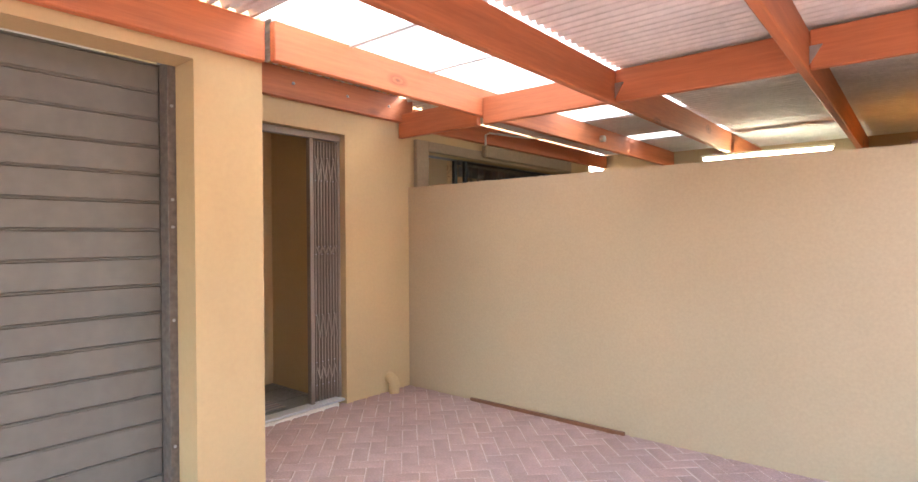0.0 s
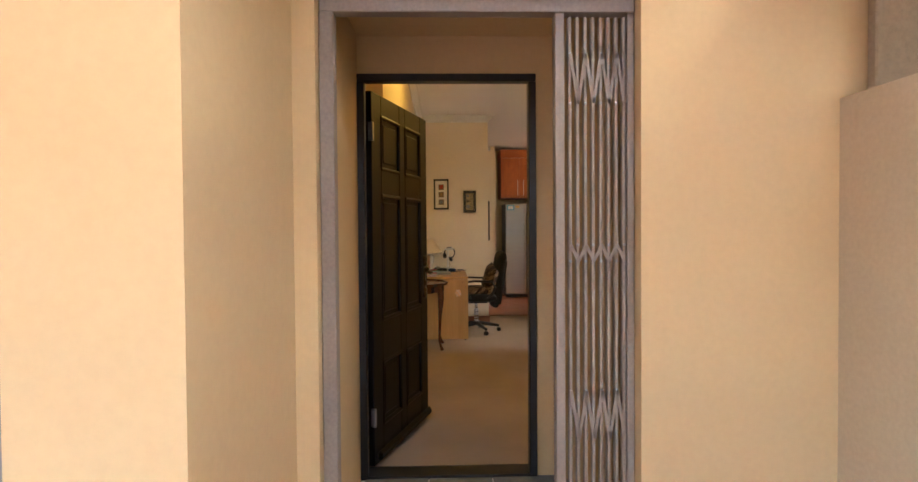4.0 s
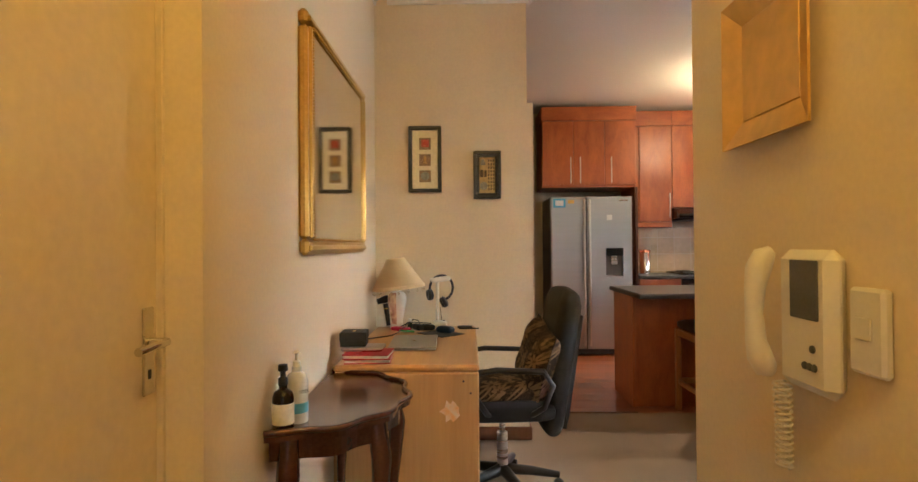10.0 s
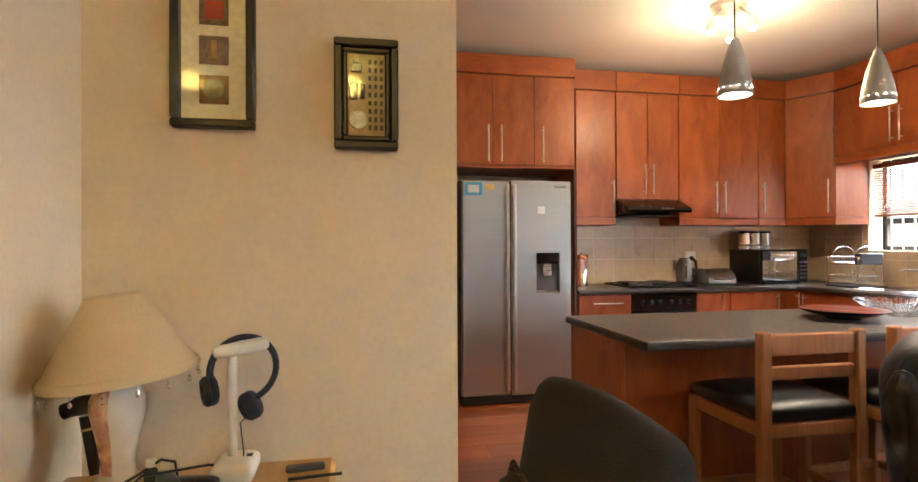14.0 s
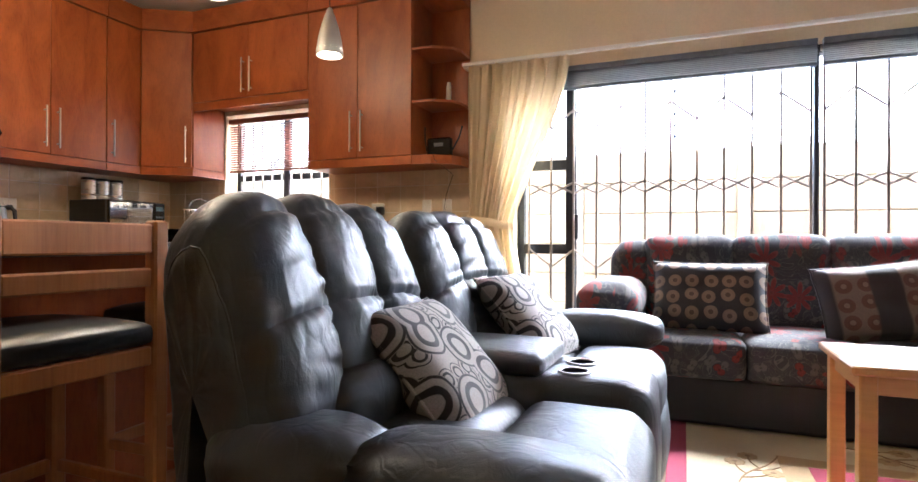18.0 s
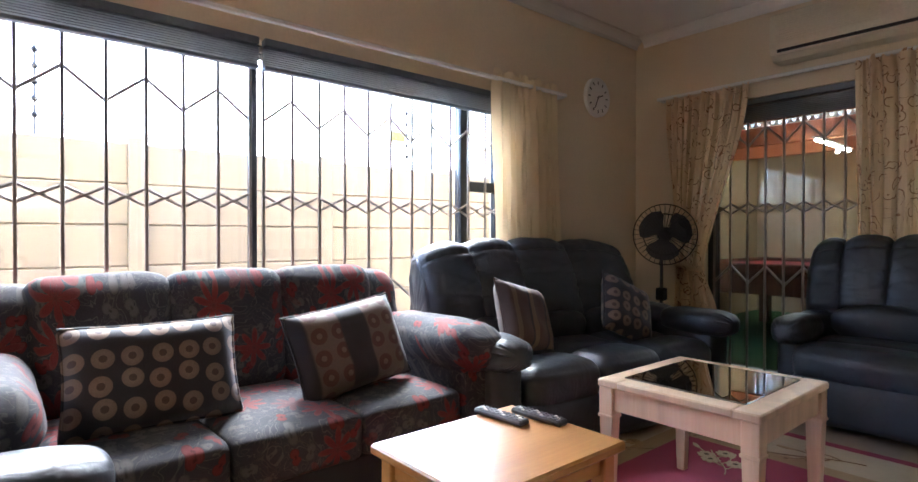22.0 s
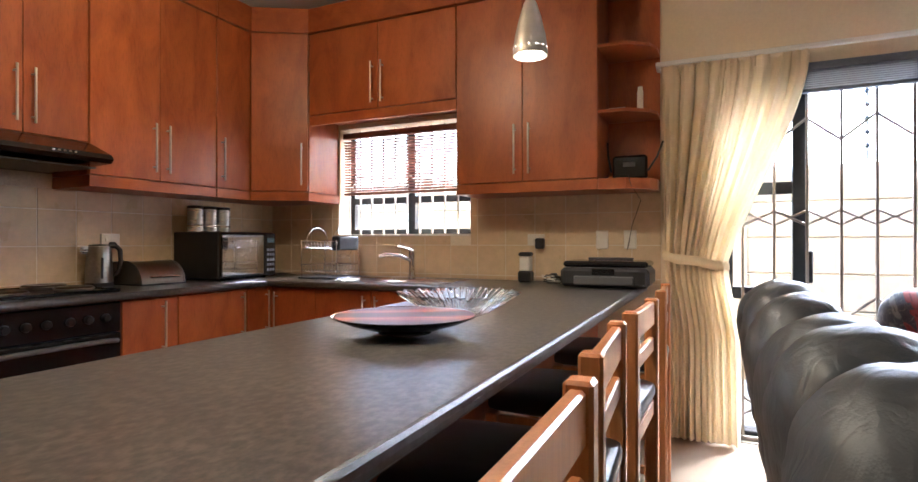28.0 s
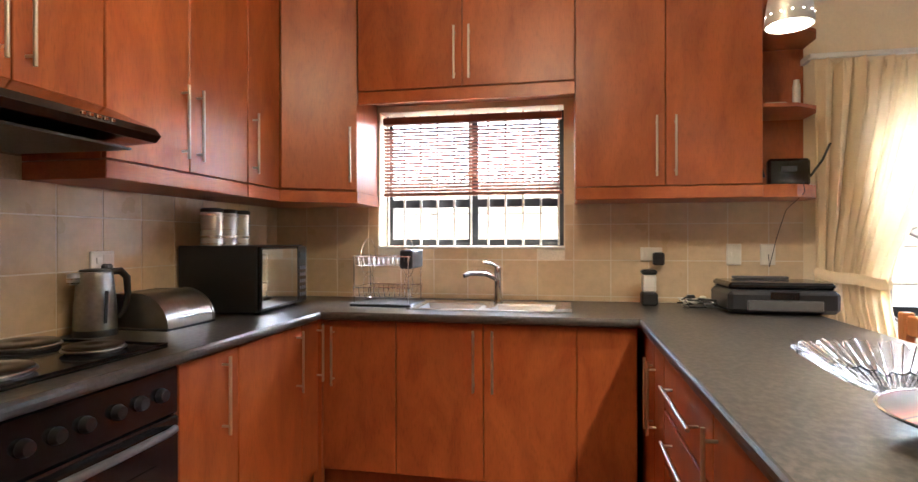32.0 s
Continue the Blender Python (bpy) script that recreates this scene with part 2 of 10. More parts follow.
    weave = tex(nodes, links, "ShaderNodeTexNoise", 260, (1, 1, 1), 2.0)
    wv = ramp(nodes, links, weave.outputs[0], [(0.3, (0.72,) * 3), (0.7, (1.0,) * 3)])
    links.new(mix(nodes, links, c, wv, 1.0, "MULTIPLY"), b.inputs["Base Color"])
    b.inputs["Roughness"].default_value = 0.85
    b.inputs["Sheen Weight"].default_value = 0.05
    b.inputs["Specular IOR Level"].default_value = 0.25
    bp = nodes.new("ShaderNodeBump")
    bp.inputs["Strength"].default_value, bp.inputs["Distance"].default_value = 0.25, 0.001
    links.new(weave.outputs[0], bp.inputs["Height"])
    links.new(bp.outputs[0], b.inputs["Normal"])
    return m


PLASTER_OCHRE = surface("ochre_plaster", (0.57, 0.40, 0.20), 0.88, grain=38, spread=0.03, bump=0.10, depth=0.003, big=0.8, blotch=0.09)
PLASTER_BEIGE = surface("beige_plaster", (0.435, 0.325, 0.20), 0.88, grain=60, spread=0.06, bump=0.15, depth=0.002, big=0.8, blotch=0.07)
PLASTER_BROWN = surface("brown_trim_plaster", (0.36, 0.27, 0.17), 0.85, grain=50, bump=0.3)
PAINT_INSIDE = surface("inside_wall_paint", (0.76, 0.635, 0.445), 0.75, grain=70, spread=0.04, bump=0.12, depth=0.002, big=0.7, blotch=0.05)
PAINT_CEILING = surface("ceiling_paint", (0.87, 0.85, 0.81), 0.8, grain=60, spread=0.03, bump=0.08, big=0.6, blotch=0.04)
PAINT_WHITE = surface("white_paint", (0.78, 0.76, 0.71), 0.45, grain=80, spread=0.03, bump=0.05, blotch=0.04)
CREAM_DOOR = surface("cream_door_paint", (0.735, 0.61, 0.425), 0.5, grain=40, spread=0.05, bump=0.06, blotch=0.05)
CARPET = surface("beige_carpet", (0.37, 0.27, 0.185), 0.95, grain=420, spread=0.35, bump=0.8, depth=0.004, big=1.6, blotch=0.16, sheen=0.04)
CONCRETE = surface("concrete", (0.30, 0.28, 0.25), 0.9, grain=40, bump=0.4)
GROUND = surface("dry_ground", (0.20, 0.16, 0.11), 0.95, grain=18, spread=0.3, bump=0.6, depth=0.01)
PAVER = surface("pink_brick_paver", (0.50, 0.335, 0.285), 0.85, grain=70, spread=0.2, bump=0.5, depth=0.003, big=2.5, blotch=0.2, per_piece=0.14)
MORTAR = surface("paver_joint_sand", (0.60, 0.46, 0.39), 0.95, grain=120, spread=0.25, bump=0.5)
SLATE = surface("dark_porch_tile", (0.17, 0.165, 0.15), 0.5, grain=30, spread=0.25, bump=0.2, per_piece=0.2)
GROUT_LIGHT = surface("pale_grout", (0.78, 0.70, 0.57), 0.9, grain=90)
TILE_BEIGE = surface("beige_wall_tile", (0.66, 0.50, 0.315), 0.3, grain=24, spread=0.08, bump=0.05, big=5, blotch=0.08, per_piece=0.045)
BEAM = wood("red_stained_pine", (0.60, 0.19, 0.075), (0.35, 0.085, 0.032), 0.6, "y", 5.0, 0.0, 0.08, 0.35, True)
BEAM_X = wood("red_stained_pine_cross", (0.60, 0.19, 0.075), (0.35, 0.085, 0.032), 0.6, "x", 5.0, 0.0, 0.08, 0.35, True)
ROOF_METAL = surface("painted_corrugated_steel", (0.74, 0.71, 0.68), 0.78, 0.0, grain=20, spread=0.08, bump=0.05, big=1.5, blotch=0.15)


def veneer(name, colour, dark, along):
    """Stained cabinet veneer: cloudy figure, faint pores, a satin lacquer."""
    m, t, b, nodes, links = node_mat(name)
    st = {"x": (0.35, 1, 1), "y": (1, 0.35, 1), "z": (1, 1, 0.35)}[along]
    cloud = tex(nodes, links, "ShaderNodeTexNoise", 7.0, st, 5.0, 0.6)
    cloud.inputs["Distortion"].default_value = 0.8
    wide = tex(nodes, links, "ShaderNodeTexNoise", 1.6, st, 2.0)
    pore = tex(nodes, links, "ShaderNodeTexNoise", 130, tuple(0.2 if v < 1 else 1 for v in st), 3.0)
    c = ramp(nodes, links, cloud.outputs[0], [(0.30, dark), (0.52, shade(colour, 0.92)), (0.72, shade(colour, 1.12))])
    w = ramp(nodes, links, wide.outputs[0], [(0.3, (0.86,) * 3), (0.7, (1.05,) * 3)])
    p = ramp(nodes, links, pore.outputs[0], [(0.32, (0.84,) * 3), (0.5, (1.0,) * 3)])
    c = mix(nodes, links, mix(nodes, links, c, w, 1.0, "MULTIPLY"), p, 1.0, "MULTIPLY")
    info = nodes.new("ShaderNodeObjectInfo")
    q = ramp(nodes, links, info.outputs["Random"], [(0.0, (0.92,) * 3), (1.0, (1.0,) * 3)])
    links.new(mix(nodes, links, c, q, 1.0, "MULTIPLY"), b.inputs["Base Color"])
    r = nodes.new("ShaderNodeMapRange")
    r.inputs[3].default_value, r.inputs[4].default_value = 0.30, 0.42
    links.new(cloud.outputs[0], r.inputs[0])
    links.new(r.outputs[0], b.inputs["Roughness"])
    return m


CHERRY = veneer("cherry_cabinet_veneer", (0.44, 0.118, 0.028), (0.30, 0.066, 0.016), "z")
CHERRY_X = veneer("cherry_veneer_across", (0.44, 0.118, 0.028), (0.30, 0.066, 0.016), "y")
CHERRY_DARK = surface("cabinet_shadow_gap", (0.07, 0.02, 0.010), 0.6)
LAMINATE = wood("red_laminate_floor", (0.42, 0.115, 0.030), (0.28, 0.06, 0.018), 0.28, "y", 5.0, 0.3, 0.25, 0.5)
STOOL_WOOD = wood("varnished_stool_wood", (0.50, 0.20, 0.060), (0.32, 0.105, 0.030), 0.38, "z", 8.0, 0.3, 0.12, 0.55)
OAK = wood("light_oak_veneer", (0.56, 0.31, 0.10), (0.44, 0.22, 0.062), 0.4, "x", 5.0, 0.15, 0.06, 0.45)
BEECH = wood("honey_beech", (0.60, 0.30, 0.09), (0.48, 0.21, 0.055), 0.33, "x", 6.0, 0.3, 0.08, 0.4)
LIMED = wood("limed_wood", (0.74, 0.56, 0.37), (0.62, 0.43, 0.26), 0.5, "z", 8.0, 0.1, 0.06, 0.4)
MAHOGANY = wood("dark_mahogany", (0.085, 0.026, 0.013), (0.04, 0.012, 0.008), 0.22, "x", 6.0, 0.5, 0.05, 0.5)
SKIRTING = wood("brown_skirting_wood", (0.22, 0.085, 0.035), (0.13, 0.045, 0.02), 0.45, "x", 6.0, 0.1, 0.05, 0.4)
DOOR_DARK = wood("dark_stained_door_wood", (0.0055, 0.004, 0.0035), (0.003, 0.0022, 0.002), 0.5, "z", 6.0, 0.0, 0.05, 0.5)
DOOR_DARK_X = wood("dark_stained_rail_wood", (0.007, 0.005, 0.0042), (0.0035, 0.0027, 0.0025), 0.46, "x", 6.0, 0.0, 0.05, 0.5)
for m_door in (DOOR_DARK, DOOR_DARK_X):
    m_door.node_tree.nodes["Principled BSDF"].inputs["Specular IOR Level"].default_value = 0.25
BLACK_FRAME = surface("black_painted_frame", (0.012, 0.012, 0.014), 0.35, grain=40, bump=0.05)
BRONZE_ALU = surface("dark_aluminium", (0.035, 0.037, 0.042), 0.4, 0.6, grain=60, bump=0.03)
GATE_GREY = surface("grey_brown_powder_coat", (0.25, 0.20, 0.155), 0.5, 0.0, grain=80, bump=0.05)
GATE_DARK = surface("bronze_powder_coat", (0.30, 0.26, 0.23), 0.45, 0.4, grain=80, bump=0.05)
STEEL = surface("brushed_steel", (0.56, 0.55, 0.54), 0.28, 1.0, grain=30, spread=0.06, bump=0.03, stretch=(1, 1, 30))
FRIDGE_STEEL = surface("fridge_steel", (0.44, 0.445, 0.46), 0.36, 0.85, grain=60, spread=0.05, bump=0.02, stretch=(1, 1, 25), blotch=0.04)
CHROME = surface("chrome", (0.75, 0.74, 0.73), 0.12, 1.0, grain=20, spread=0.02, bump=0.0)
NICKEL = surface("satin_nickel", (0.66, 0.63, 0.58), 0.34, 0.9, grain=60, spread=0.04, bump=0.02)
BLACK_GLOSS = surface("black_enamel", (0.008, 0.008, 0.009), 0.14, grain=40, bump=0.0, spread=0.02)
BLACK_PLASTIC = surface("black_plastic", (0.014, 0.014, 0.016), 0.42, grain=160, bump=0.15, spread=0.1)
GREY_PLASTIC = surface("grey_plastic", (0.09, 0.09, 0.095), 0.45, grain=160, bump=0.1)
WHITE_PLASTIC = surface("white_plastic", (0.74, 0.70, 0.62), 0.38, grain=90, bump=0.03, spread=0.03)
RUBBER = surface("black_rubber", (0.010, 0.010, 0.010), 0.7, grain=120, bump=0.2)
GOLD = surface("gilt_frame", (0.62, 0.40, 0.10), 0.30, 0.75, grain=90, spread=0.12, bump=0.06)
GOLD_LEAF = surface("gold_leaf_plate", (0.72, 0.44, 0.11), 0.34, 0.4, grain=22, spread=0.10, bump=0.06, big=5, blotch=0.10)
MIRROR = surface("mirror_silver", (0.88, 0.88, 0.86), 0.02, 1.0, grain=3, spread=0.0, bump=0.0, blotch=0.0)
GLASS = glass("clear_glass")
TABLE_GLASS = glass("smoked_table_glass", (0.93, 0.97, 0.95), 0.0, 1.5)


def leather(name, colour, rough):
    """Hide with fine pores, short creases and rubbed patches."""
    m, t, b, nodes, links = node_mat(name)
    pore = tex(nodes, links, "ShaderNodeTexVoronoi", 340)
    worn = tex(nodes, links, "ShaderNodeTexNoise", 3.0, (1, 1, 1), 4.0)
    links.new(ramp(nodes, links, worn.outputs[0], [(0.3, shade(colour, 0.75)), (0.7, shade(colour, 1.25))]), b.inputs["Base Color"])
    r = nodes.new("ShaderNodeMapRange")
    r.inputs[3].default_value, r.inputs[4].default_value = rough - 0.08, rough + 0.10
    links.new(worn.outputs[0], r.inputs[0])
    links.new(r.outputs[0], b.inputs["Roughness"])
    crease = tex(nodes, links, "ShaderNodeTexNoise", 16.0, (1, 1, 0.45), 3.0, 0.55)
    crease.inputs["Distortion"].default_value = 0.9
    line = ramp(nodes, links, crease.outputs[0], [(0.42, (1, 1, 1)), (0.50, (0, 0, 0)), (0.55, (1, 1, 1))])
    fold = tex(nodes, links, "ShaderNodeTexNoise", 5.5, (1.6, 1.6, 0.8), 2.0, 0.45)
    fold.inputs["Distortion"].default_value = 0.7
    valley = ramp(nodes, links, fold.outputs[0], [(0.36, (1, 1, 1)), (0.44, (0.15, 0.15, 0.15)), (0.46, (0, 0, 0)), (0.50, (0.7, 0.7, 0.7)), (0.57, (0.25, 0.25, 0.25)), (0.64, (1, 1, 1))])
    last = None
    for height, strength, depth in ((valley, 0.15, 0.007), (line, 0.10, 0.003), (crease.outputs[0], 0.16, 0.005), (pore.outputs["Distance"], 0.25, 0.0008)):
        bp = nodes.new("ShaderNodeBump")
        bp.inputs["Strength"].default_value, bp.inputs["Distance"].default_value = strength, depth
        links.new(height, bp.inputs["Height"])
        if last:
            links.new(last, bp.inputs["Normal"])
        last = bp.outputs[0]
    links.new(last, b.inputs["Normal"])
    return m


def dot_cloth(name, base, bands, scale, scatter, small=None):
    """Printed cloth: discs and rings in rows, flat in the cushion's own plane."""
    m, t, b, nodes, links = node_mat(name)
    v = tex(nodes, links, "ShaderNodeTexVoronoi", scale, (1, 1, 1), turn=(90, 0, 0))
    v.voronoi_dimensions = "2D"
    v.inputs["Randomness"].default_value = scatter
    c = ramp(nodes, links, v.outputs["Distance"], bands)
    if small:
        v2 = tex(nodes, links, "ShaderNodeTexVoronoi", scale * 2.3, (1, 1, 1), turn=(90, 0, 0))
        v2.voronoi_dimensions = "2D"
        v2.inputs["Randomness"].default_value = scatter
        c2 = ramp(nodes, links, v2.outputs["Distance"], bands)
        far = ramp(nodes, links, v.outputs["Distance"], [(0.0, (0, 0, 0)), (small, (0, 0, 0)), (small + 0.01, (1, 1, 1))])
        c = mix(nodes, links, c, c2, far)
    weave = tex(nodes, links, "ShaderNodeTexNoise", 260, (1, 1, 1), 2.0)
    w = ramp(nodes, links, weave.outputs[0], [(0.3, (0.72,) * 3), (0.7, (1.0,) * 3)])
    links.new(mix(nodes, links, c, w, 1.0, "MULTIPLY"), b.inputs["Base Color"])
    b.inputs["Roughness"].default_value = 0.8
    b.inputs["Sheen Weight"].default_value = 0.3
    bp = nodes.new("ShaderNodeBump")
    bp.inputs["Strength"].default_value, bp.inputs["Distance"].default_value = 0.3, 0.001
    links.new(weave.outputs[0], bp.inputs["Height"])
    links.new(bp.outputs[0], b.inputs["Normal"])
    return m


LEATHER = leather("black_leather", (0.036, 0.042, 0.050), 0.42)


def counter_material():
    m, t, b, nodes, links = node_mat("mottled_slate_worktop")
    a = tex(nodes, links, "ShaderNodeTexNoise", 55, (1, 0.7, 1), 4.0, 0.62)
    v = tex(nodes, links, "ShaderNodeTexNoise", 9, (1, 1, 1), 4.0, 0.6)
    c = ramp(nodes, links, a.outputs[0], [(0.38, (0.030, 0.027, 0.024)), (0.50, (0.066, 0.058, 0.050)), (0.62, (0.110, 0.097, 0.082))])
    w = ramp(nodes, links, v.outputs[0], [(0.3, (0.7,) * 3), (0.7, (1.1,) * 3)])
    links.new(mix(nodes, links, c, w, 1.0, "MULTIPLY"), b.inputs["Base Color"])
    b.inputs["Roughness"].default_value = 0.28
    b.inputs["Specular IOR Level"].default_value = 0.42
    bp = nodes.new("ShaderNodeBump")
    bp.inputs["Strength"].default_value, bp.inputs["Distance"].default_value = 0.006, 0.0002
    links.new(a.outputs[0], bp.inputs["Height"])
    links.new(bp.outputs[0], b.inputs["Normal"])
    return m


WORKTOP = counter_material()


def thin_cloth(name, colour, through, pattern=None):
    """Curtain cloth: lets some light through."""
    m, t, b, nodes, links = node_mat(name)
    weave = tex(nodes, links, "ShaderNodeTexNoise", 180, (1, 1, 1), 3.0)
    c = ramp(nodes, links, weave.outputs[0], [(0.3, shade(colour, 0.92)), (0.7, colour)])
    if pattern:
        w = tex(nodes, links, "ShaderNodeTexNoise", 5.5, (1, 1, 0.8), 0.5)
        w.inputs["Distortion"].default_value = 1.8
        k = ramp(nodes, links, w.outputs[0], [(0.0, (0, 0, 0)), (0.488, (0, 0, 0)), (0.493, (1, 1, 1)), (0.503, (1, 1, 1)), (0.508, (0, 0, 0)), (1.0, (0, 0, 0))])
        cut = tex(nodes, links, "ShaderNodeTexNoise", 13.0, (1, 1, 1), 0.0)
        gap = ramp(nodes, links, cut.outputs[0], [(0.42, (0, 0, 0)), (0.46, (1, 1, 1))])
        k = mix(nodes, links, k, gap, 1.0, "MULTIPLY")
        v = tex(nodes, links, "ShaderNodeTexVoronoi", 10.0)
        d = ramp(nodes, links, v.outputs["Distance"], [(0.0, (1, 1, 1)), (0.07, (1, 1, 1)), (0.10, (0, 0, 0)), (0.30, (0, 0, 0)), (0.32, (1, 1, 1)), (0.36, (1, 1, 1)), (0.38, (0, 0, 0))])
        gap2 = ramp(nodes, links, cut.outputs[0], [(0.50, (1, 1, 1)), (0.53, (0, 0, 0))])
        d = mix(nodes, links, d, gap2, 1.0, "MULTIPLY")
        c = mix(nodes, links, c, pattern, k)
        c = mix(nodes, links, c, shade(pattern, 0.85), d)
    links.new(c, b.inputs["Base Color"])
    b.inputs["Roughness"].default_value = 0.9
    b.inputs["Sheen Weight"].default_value = 0.2
    tr = nodes.new("ShaderNodeBsdfTranslucent")
    links.new(c, tr.inputs["Color"])
    mx = nodes.new("ShaderNodeMixShader")
    mx.inputs[0].default_value = through
    links.new(b.outputs[0], mx.inputs[1])
    links.new(tr.outputs[0], mx.inputs[2])
    links.new(mx.outputs[0], nodes["Material Output"].inputs["Surface"])
    return m


CURTAIN_PLAIN = thin_cloth("cream_curtain_cloth", (0.82, 0.68, 0.44), 0.14)
CURTAIN_SCROLL = thin_cloth("scroll_pattern_curtain_cloth", (0.85, 0.66, 0.43), 0.30, (0.42, 0.20, 0.10))
SHADE_CLOTH = thin_cloth("cream_lampshade_cloth", (0.84, 0.67, 0.40), 0.35)
SKYLIGHT = thin_cloth("translucent_roof_sheet", (0.86, 0.87, 0.86), 0.33)


# ---- building helpers ----
class Shape:
    """Collects vertices and faces of one part."""

    def __init__(self):
        self.v, self.f, self.smooth = [], [], False

    def add(self, verts, faces):
        k = len(self.v)
        self.v += [tuple(p) for p in verts]
        self.f += [tuple(i + k for i in q) for q in faces]
        return self

    def box(self, x0, x1, y0, y1, z0, z1, r=0.0, m=None):
        """A box with edges chamfered by r."""
        x0, x1, y0, y1, z0, z1 = min(x0, x1), max(x0, x1), min(y0, y1), max(y0, y1), min(z0, z1), max(z0, z1)
        if r <= 0:
            v = [(x, y, z) for x in (x0, x1) for y in (y0, y1) for z in (z0, z1)]
            f = [(0, 1, 3, 2), (4, 6, 7, 5), (0, 4, 5, 1), (2, 3, 7, 6), (0, 2, 6, 4), (1, 5, 7, 3)]
        else:
            r = min(r, (x1 - x0) * 0.45, (y1 - y0) * 0.45, (z1 - z0) * 0.45)
            v, at = [], {}
            for i, x in enumerate((x0, x1)):
                for j, y in enumerate((y0, y1)):
                    for k, z in enumerate((z0, z1)):
                        sx, sy, sz = (1 - 2 * i) * r, (1 - 2 * j) * r, (1 - 2 * k) * r
                        at[i, j, k] = len(v)
                        v += [(x, y + sy, z + sz), (x + sx, y, z + sz), (x + sx, y + sy, z)]
            f = []
            for i in (0, 1):
                f.append([at[i, j, k] for j, k in ((0, 0), (0, 1), (1, 1), (1, 0))])
                f.append([at[j, i, k] + 1 for j, k in ((0, 0), (0, 1), (1, 1), (1, 0))])
                f.append([at[j, k, i] + 2 for j, k in ((0, 0), (0, 1), (1, 1), (1, 0))])
            for a in (0, 1):
                for b in (0, 1):
                    f.append([at[a, b, 0], at[a, b, 1], at[a, b, 1] + 1, at[a, b, 0] + 1])
                    f.append([at[a, 0, b], at[a, 1, b], at[a, 1, b] + 2, at[a, 0, b] + 2])
                    f.append([at[0, a, b] + 1, at[1, a, b] + 1, at[1, a, b] + 2, at[0, a, b] + 2])
            f += [[n, n + 1, n + 2] for n in at.values()]
        if m:
            v = [m @ Vector(p) for p in v]
        return self.add(v, f)

    def tube(self, points, r, n=10, closed=False, caps=True, taper=None):
        """A round bar along points."""
        pts = [Vector(p) for p in points]
        v, f = [], []
        last = len(pts) - 1
        side = None
        for i, p in enumerate(pts):
            a, c = pts[i - 1] if (i or closed) else p, pts[(i + 1) % len(pts)] if (i < last or closed) else p
            d = (c - a).normalized()
            if side is None:
                side = d.orthogonal().normalized()
            side = (side - d * side.dot(d)).normalized()
            up = d.cross(side)
            rr = taper[i] if taper else r
            v += [p + (side * math.cos(w) + up * math.sin(w)) * rr for w in (math.tau * k / n for k in range(n))]
        for i in range(last + (1 if closed else 0)):
            j = (i + 1) % len(pts)
            f += [(i * n + k, i * n + (k + 1) % n, j * n + (k + 1) % n, j * n + k) for k in range(n)]
        if caps and not closed:
            f += [tuple(range(n))[::-1], tuple(last * n + k for k in range(n))]
        self.smooth = True
        return self.add(v, f)

    def lathe(self, profile, at=(0, 0, 0), n=28, m=None, smooth=True):
        """Turned about z: profile of (radius, z)."""
        v, f = [], []
        for r, z in profile:
            v += [(at[0] + r * math.cos(math.tau * k / n), at[1] + r * math.sin(math.tau * k / n), at[2] + z) for k in range(n)]
        for i in range(len(profile) - 1):
            f += [(i * n + k, i * n + (k + 1) % n, (i + 1) * n + (k + 1) % n, (i + 1) * n + k) for k in range(n)]
        if profile[0][0] > 1e-4:
            f.append(tuple(range(n))[::-1])
        if profile[-1][0] > 1e-4:
            f.append(tuple((len(profile) - 1) * n + k for k in range(n)))
        if m:
            v = [m @ Vector(p) for p in v]
        self.smooth = self.smooth or smooth
        return self.add(v, f)

    def puff(self, c, half, r, bulge=(0, 0, 0), n=12, rough=0.0, freq=5.0, m=None, seed=0.0):
        """An upholstered block: a box with round edges of radius r, faces that bulge, and wrinkles."""
        v, f, index = [], [], {}
        half = Vector(half)
        core = [max(0.001, h - r) for h in half]

        def vert(p):
            key = tuple(round(q, 4) for q in p)
            if key in index:
                return index[key]
            q = Vector((p[0] * half[0], p[1] * half[1], p[2] * half[2]))
            inner = Vector([max(-core[i], min(core[i], q[i])) for i in range(3)])
            d = q - inner
            out = inner + (d.normalized() * r if d.length > 1e-6 else d)
            for i in range(3):
                j, k = (i + 1) % 3, (i + 2) % 3
                out[i] += bulge[i] * p[i] * (1 - p[j] ** 2) * (1 - p[k] ** 2)
            if rough:
                w = noise.noise(Vector((out[0] * freq + seed, out[1] * freq - seed, out[2] * freq + seed * 2)))
                s = noise.noise(Vector((out[0] * freq * 3.1 + seed, out[1] * freq * 1.3, out[2] * freq * 3.1)))
                out += out.normalized() * (w * rough + s * rough * 0.5)
            index[key] = len(v)
            v.append(out)
            return index[key]

        for axis in range(3):
            for s in (-1, 1):
                for i in range(n):
                    for j in range(n):
                        q = []
                        for a, b in ((i, j), (i + 1, j), (i + 1, j + 1), (i, j + 1)):
                            p = [0, 0, 0]
                            p[axis], p[(axis + 1) % 3], p[(axis + 2) % 3] = s, 2 * a / n - 1, 2 * b / n - 1
                            q.append(vert(p))
                        f.append(q if s > 0 else q[::-1])
        M = m or Matrix.Identity(4)
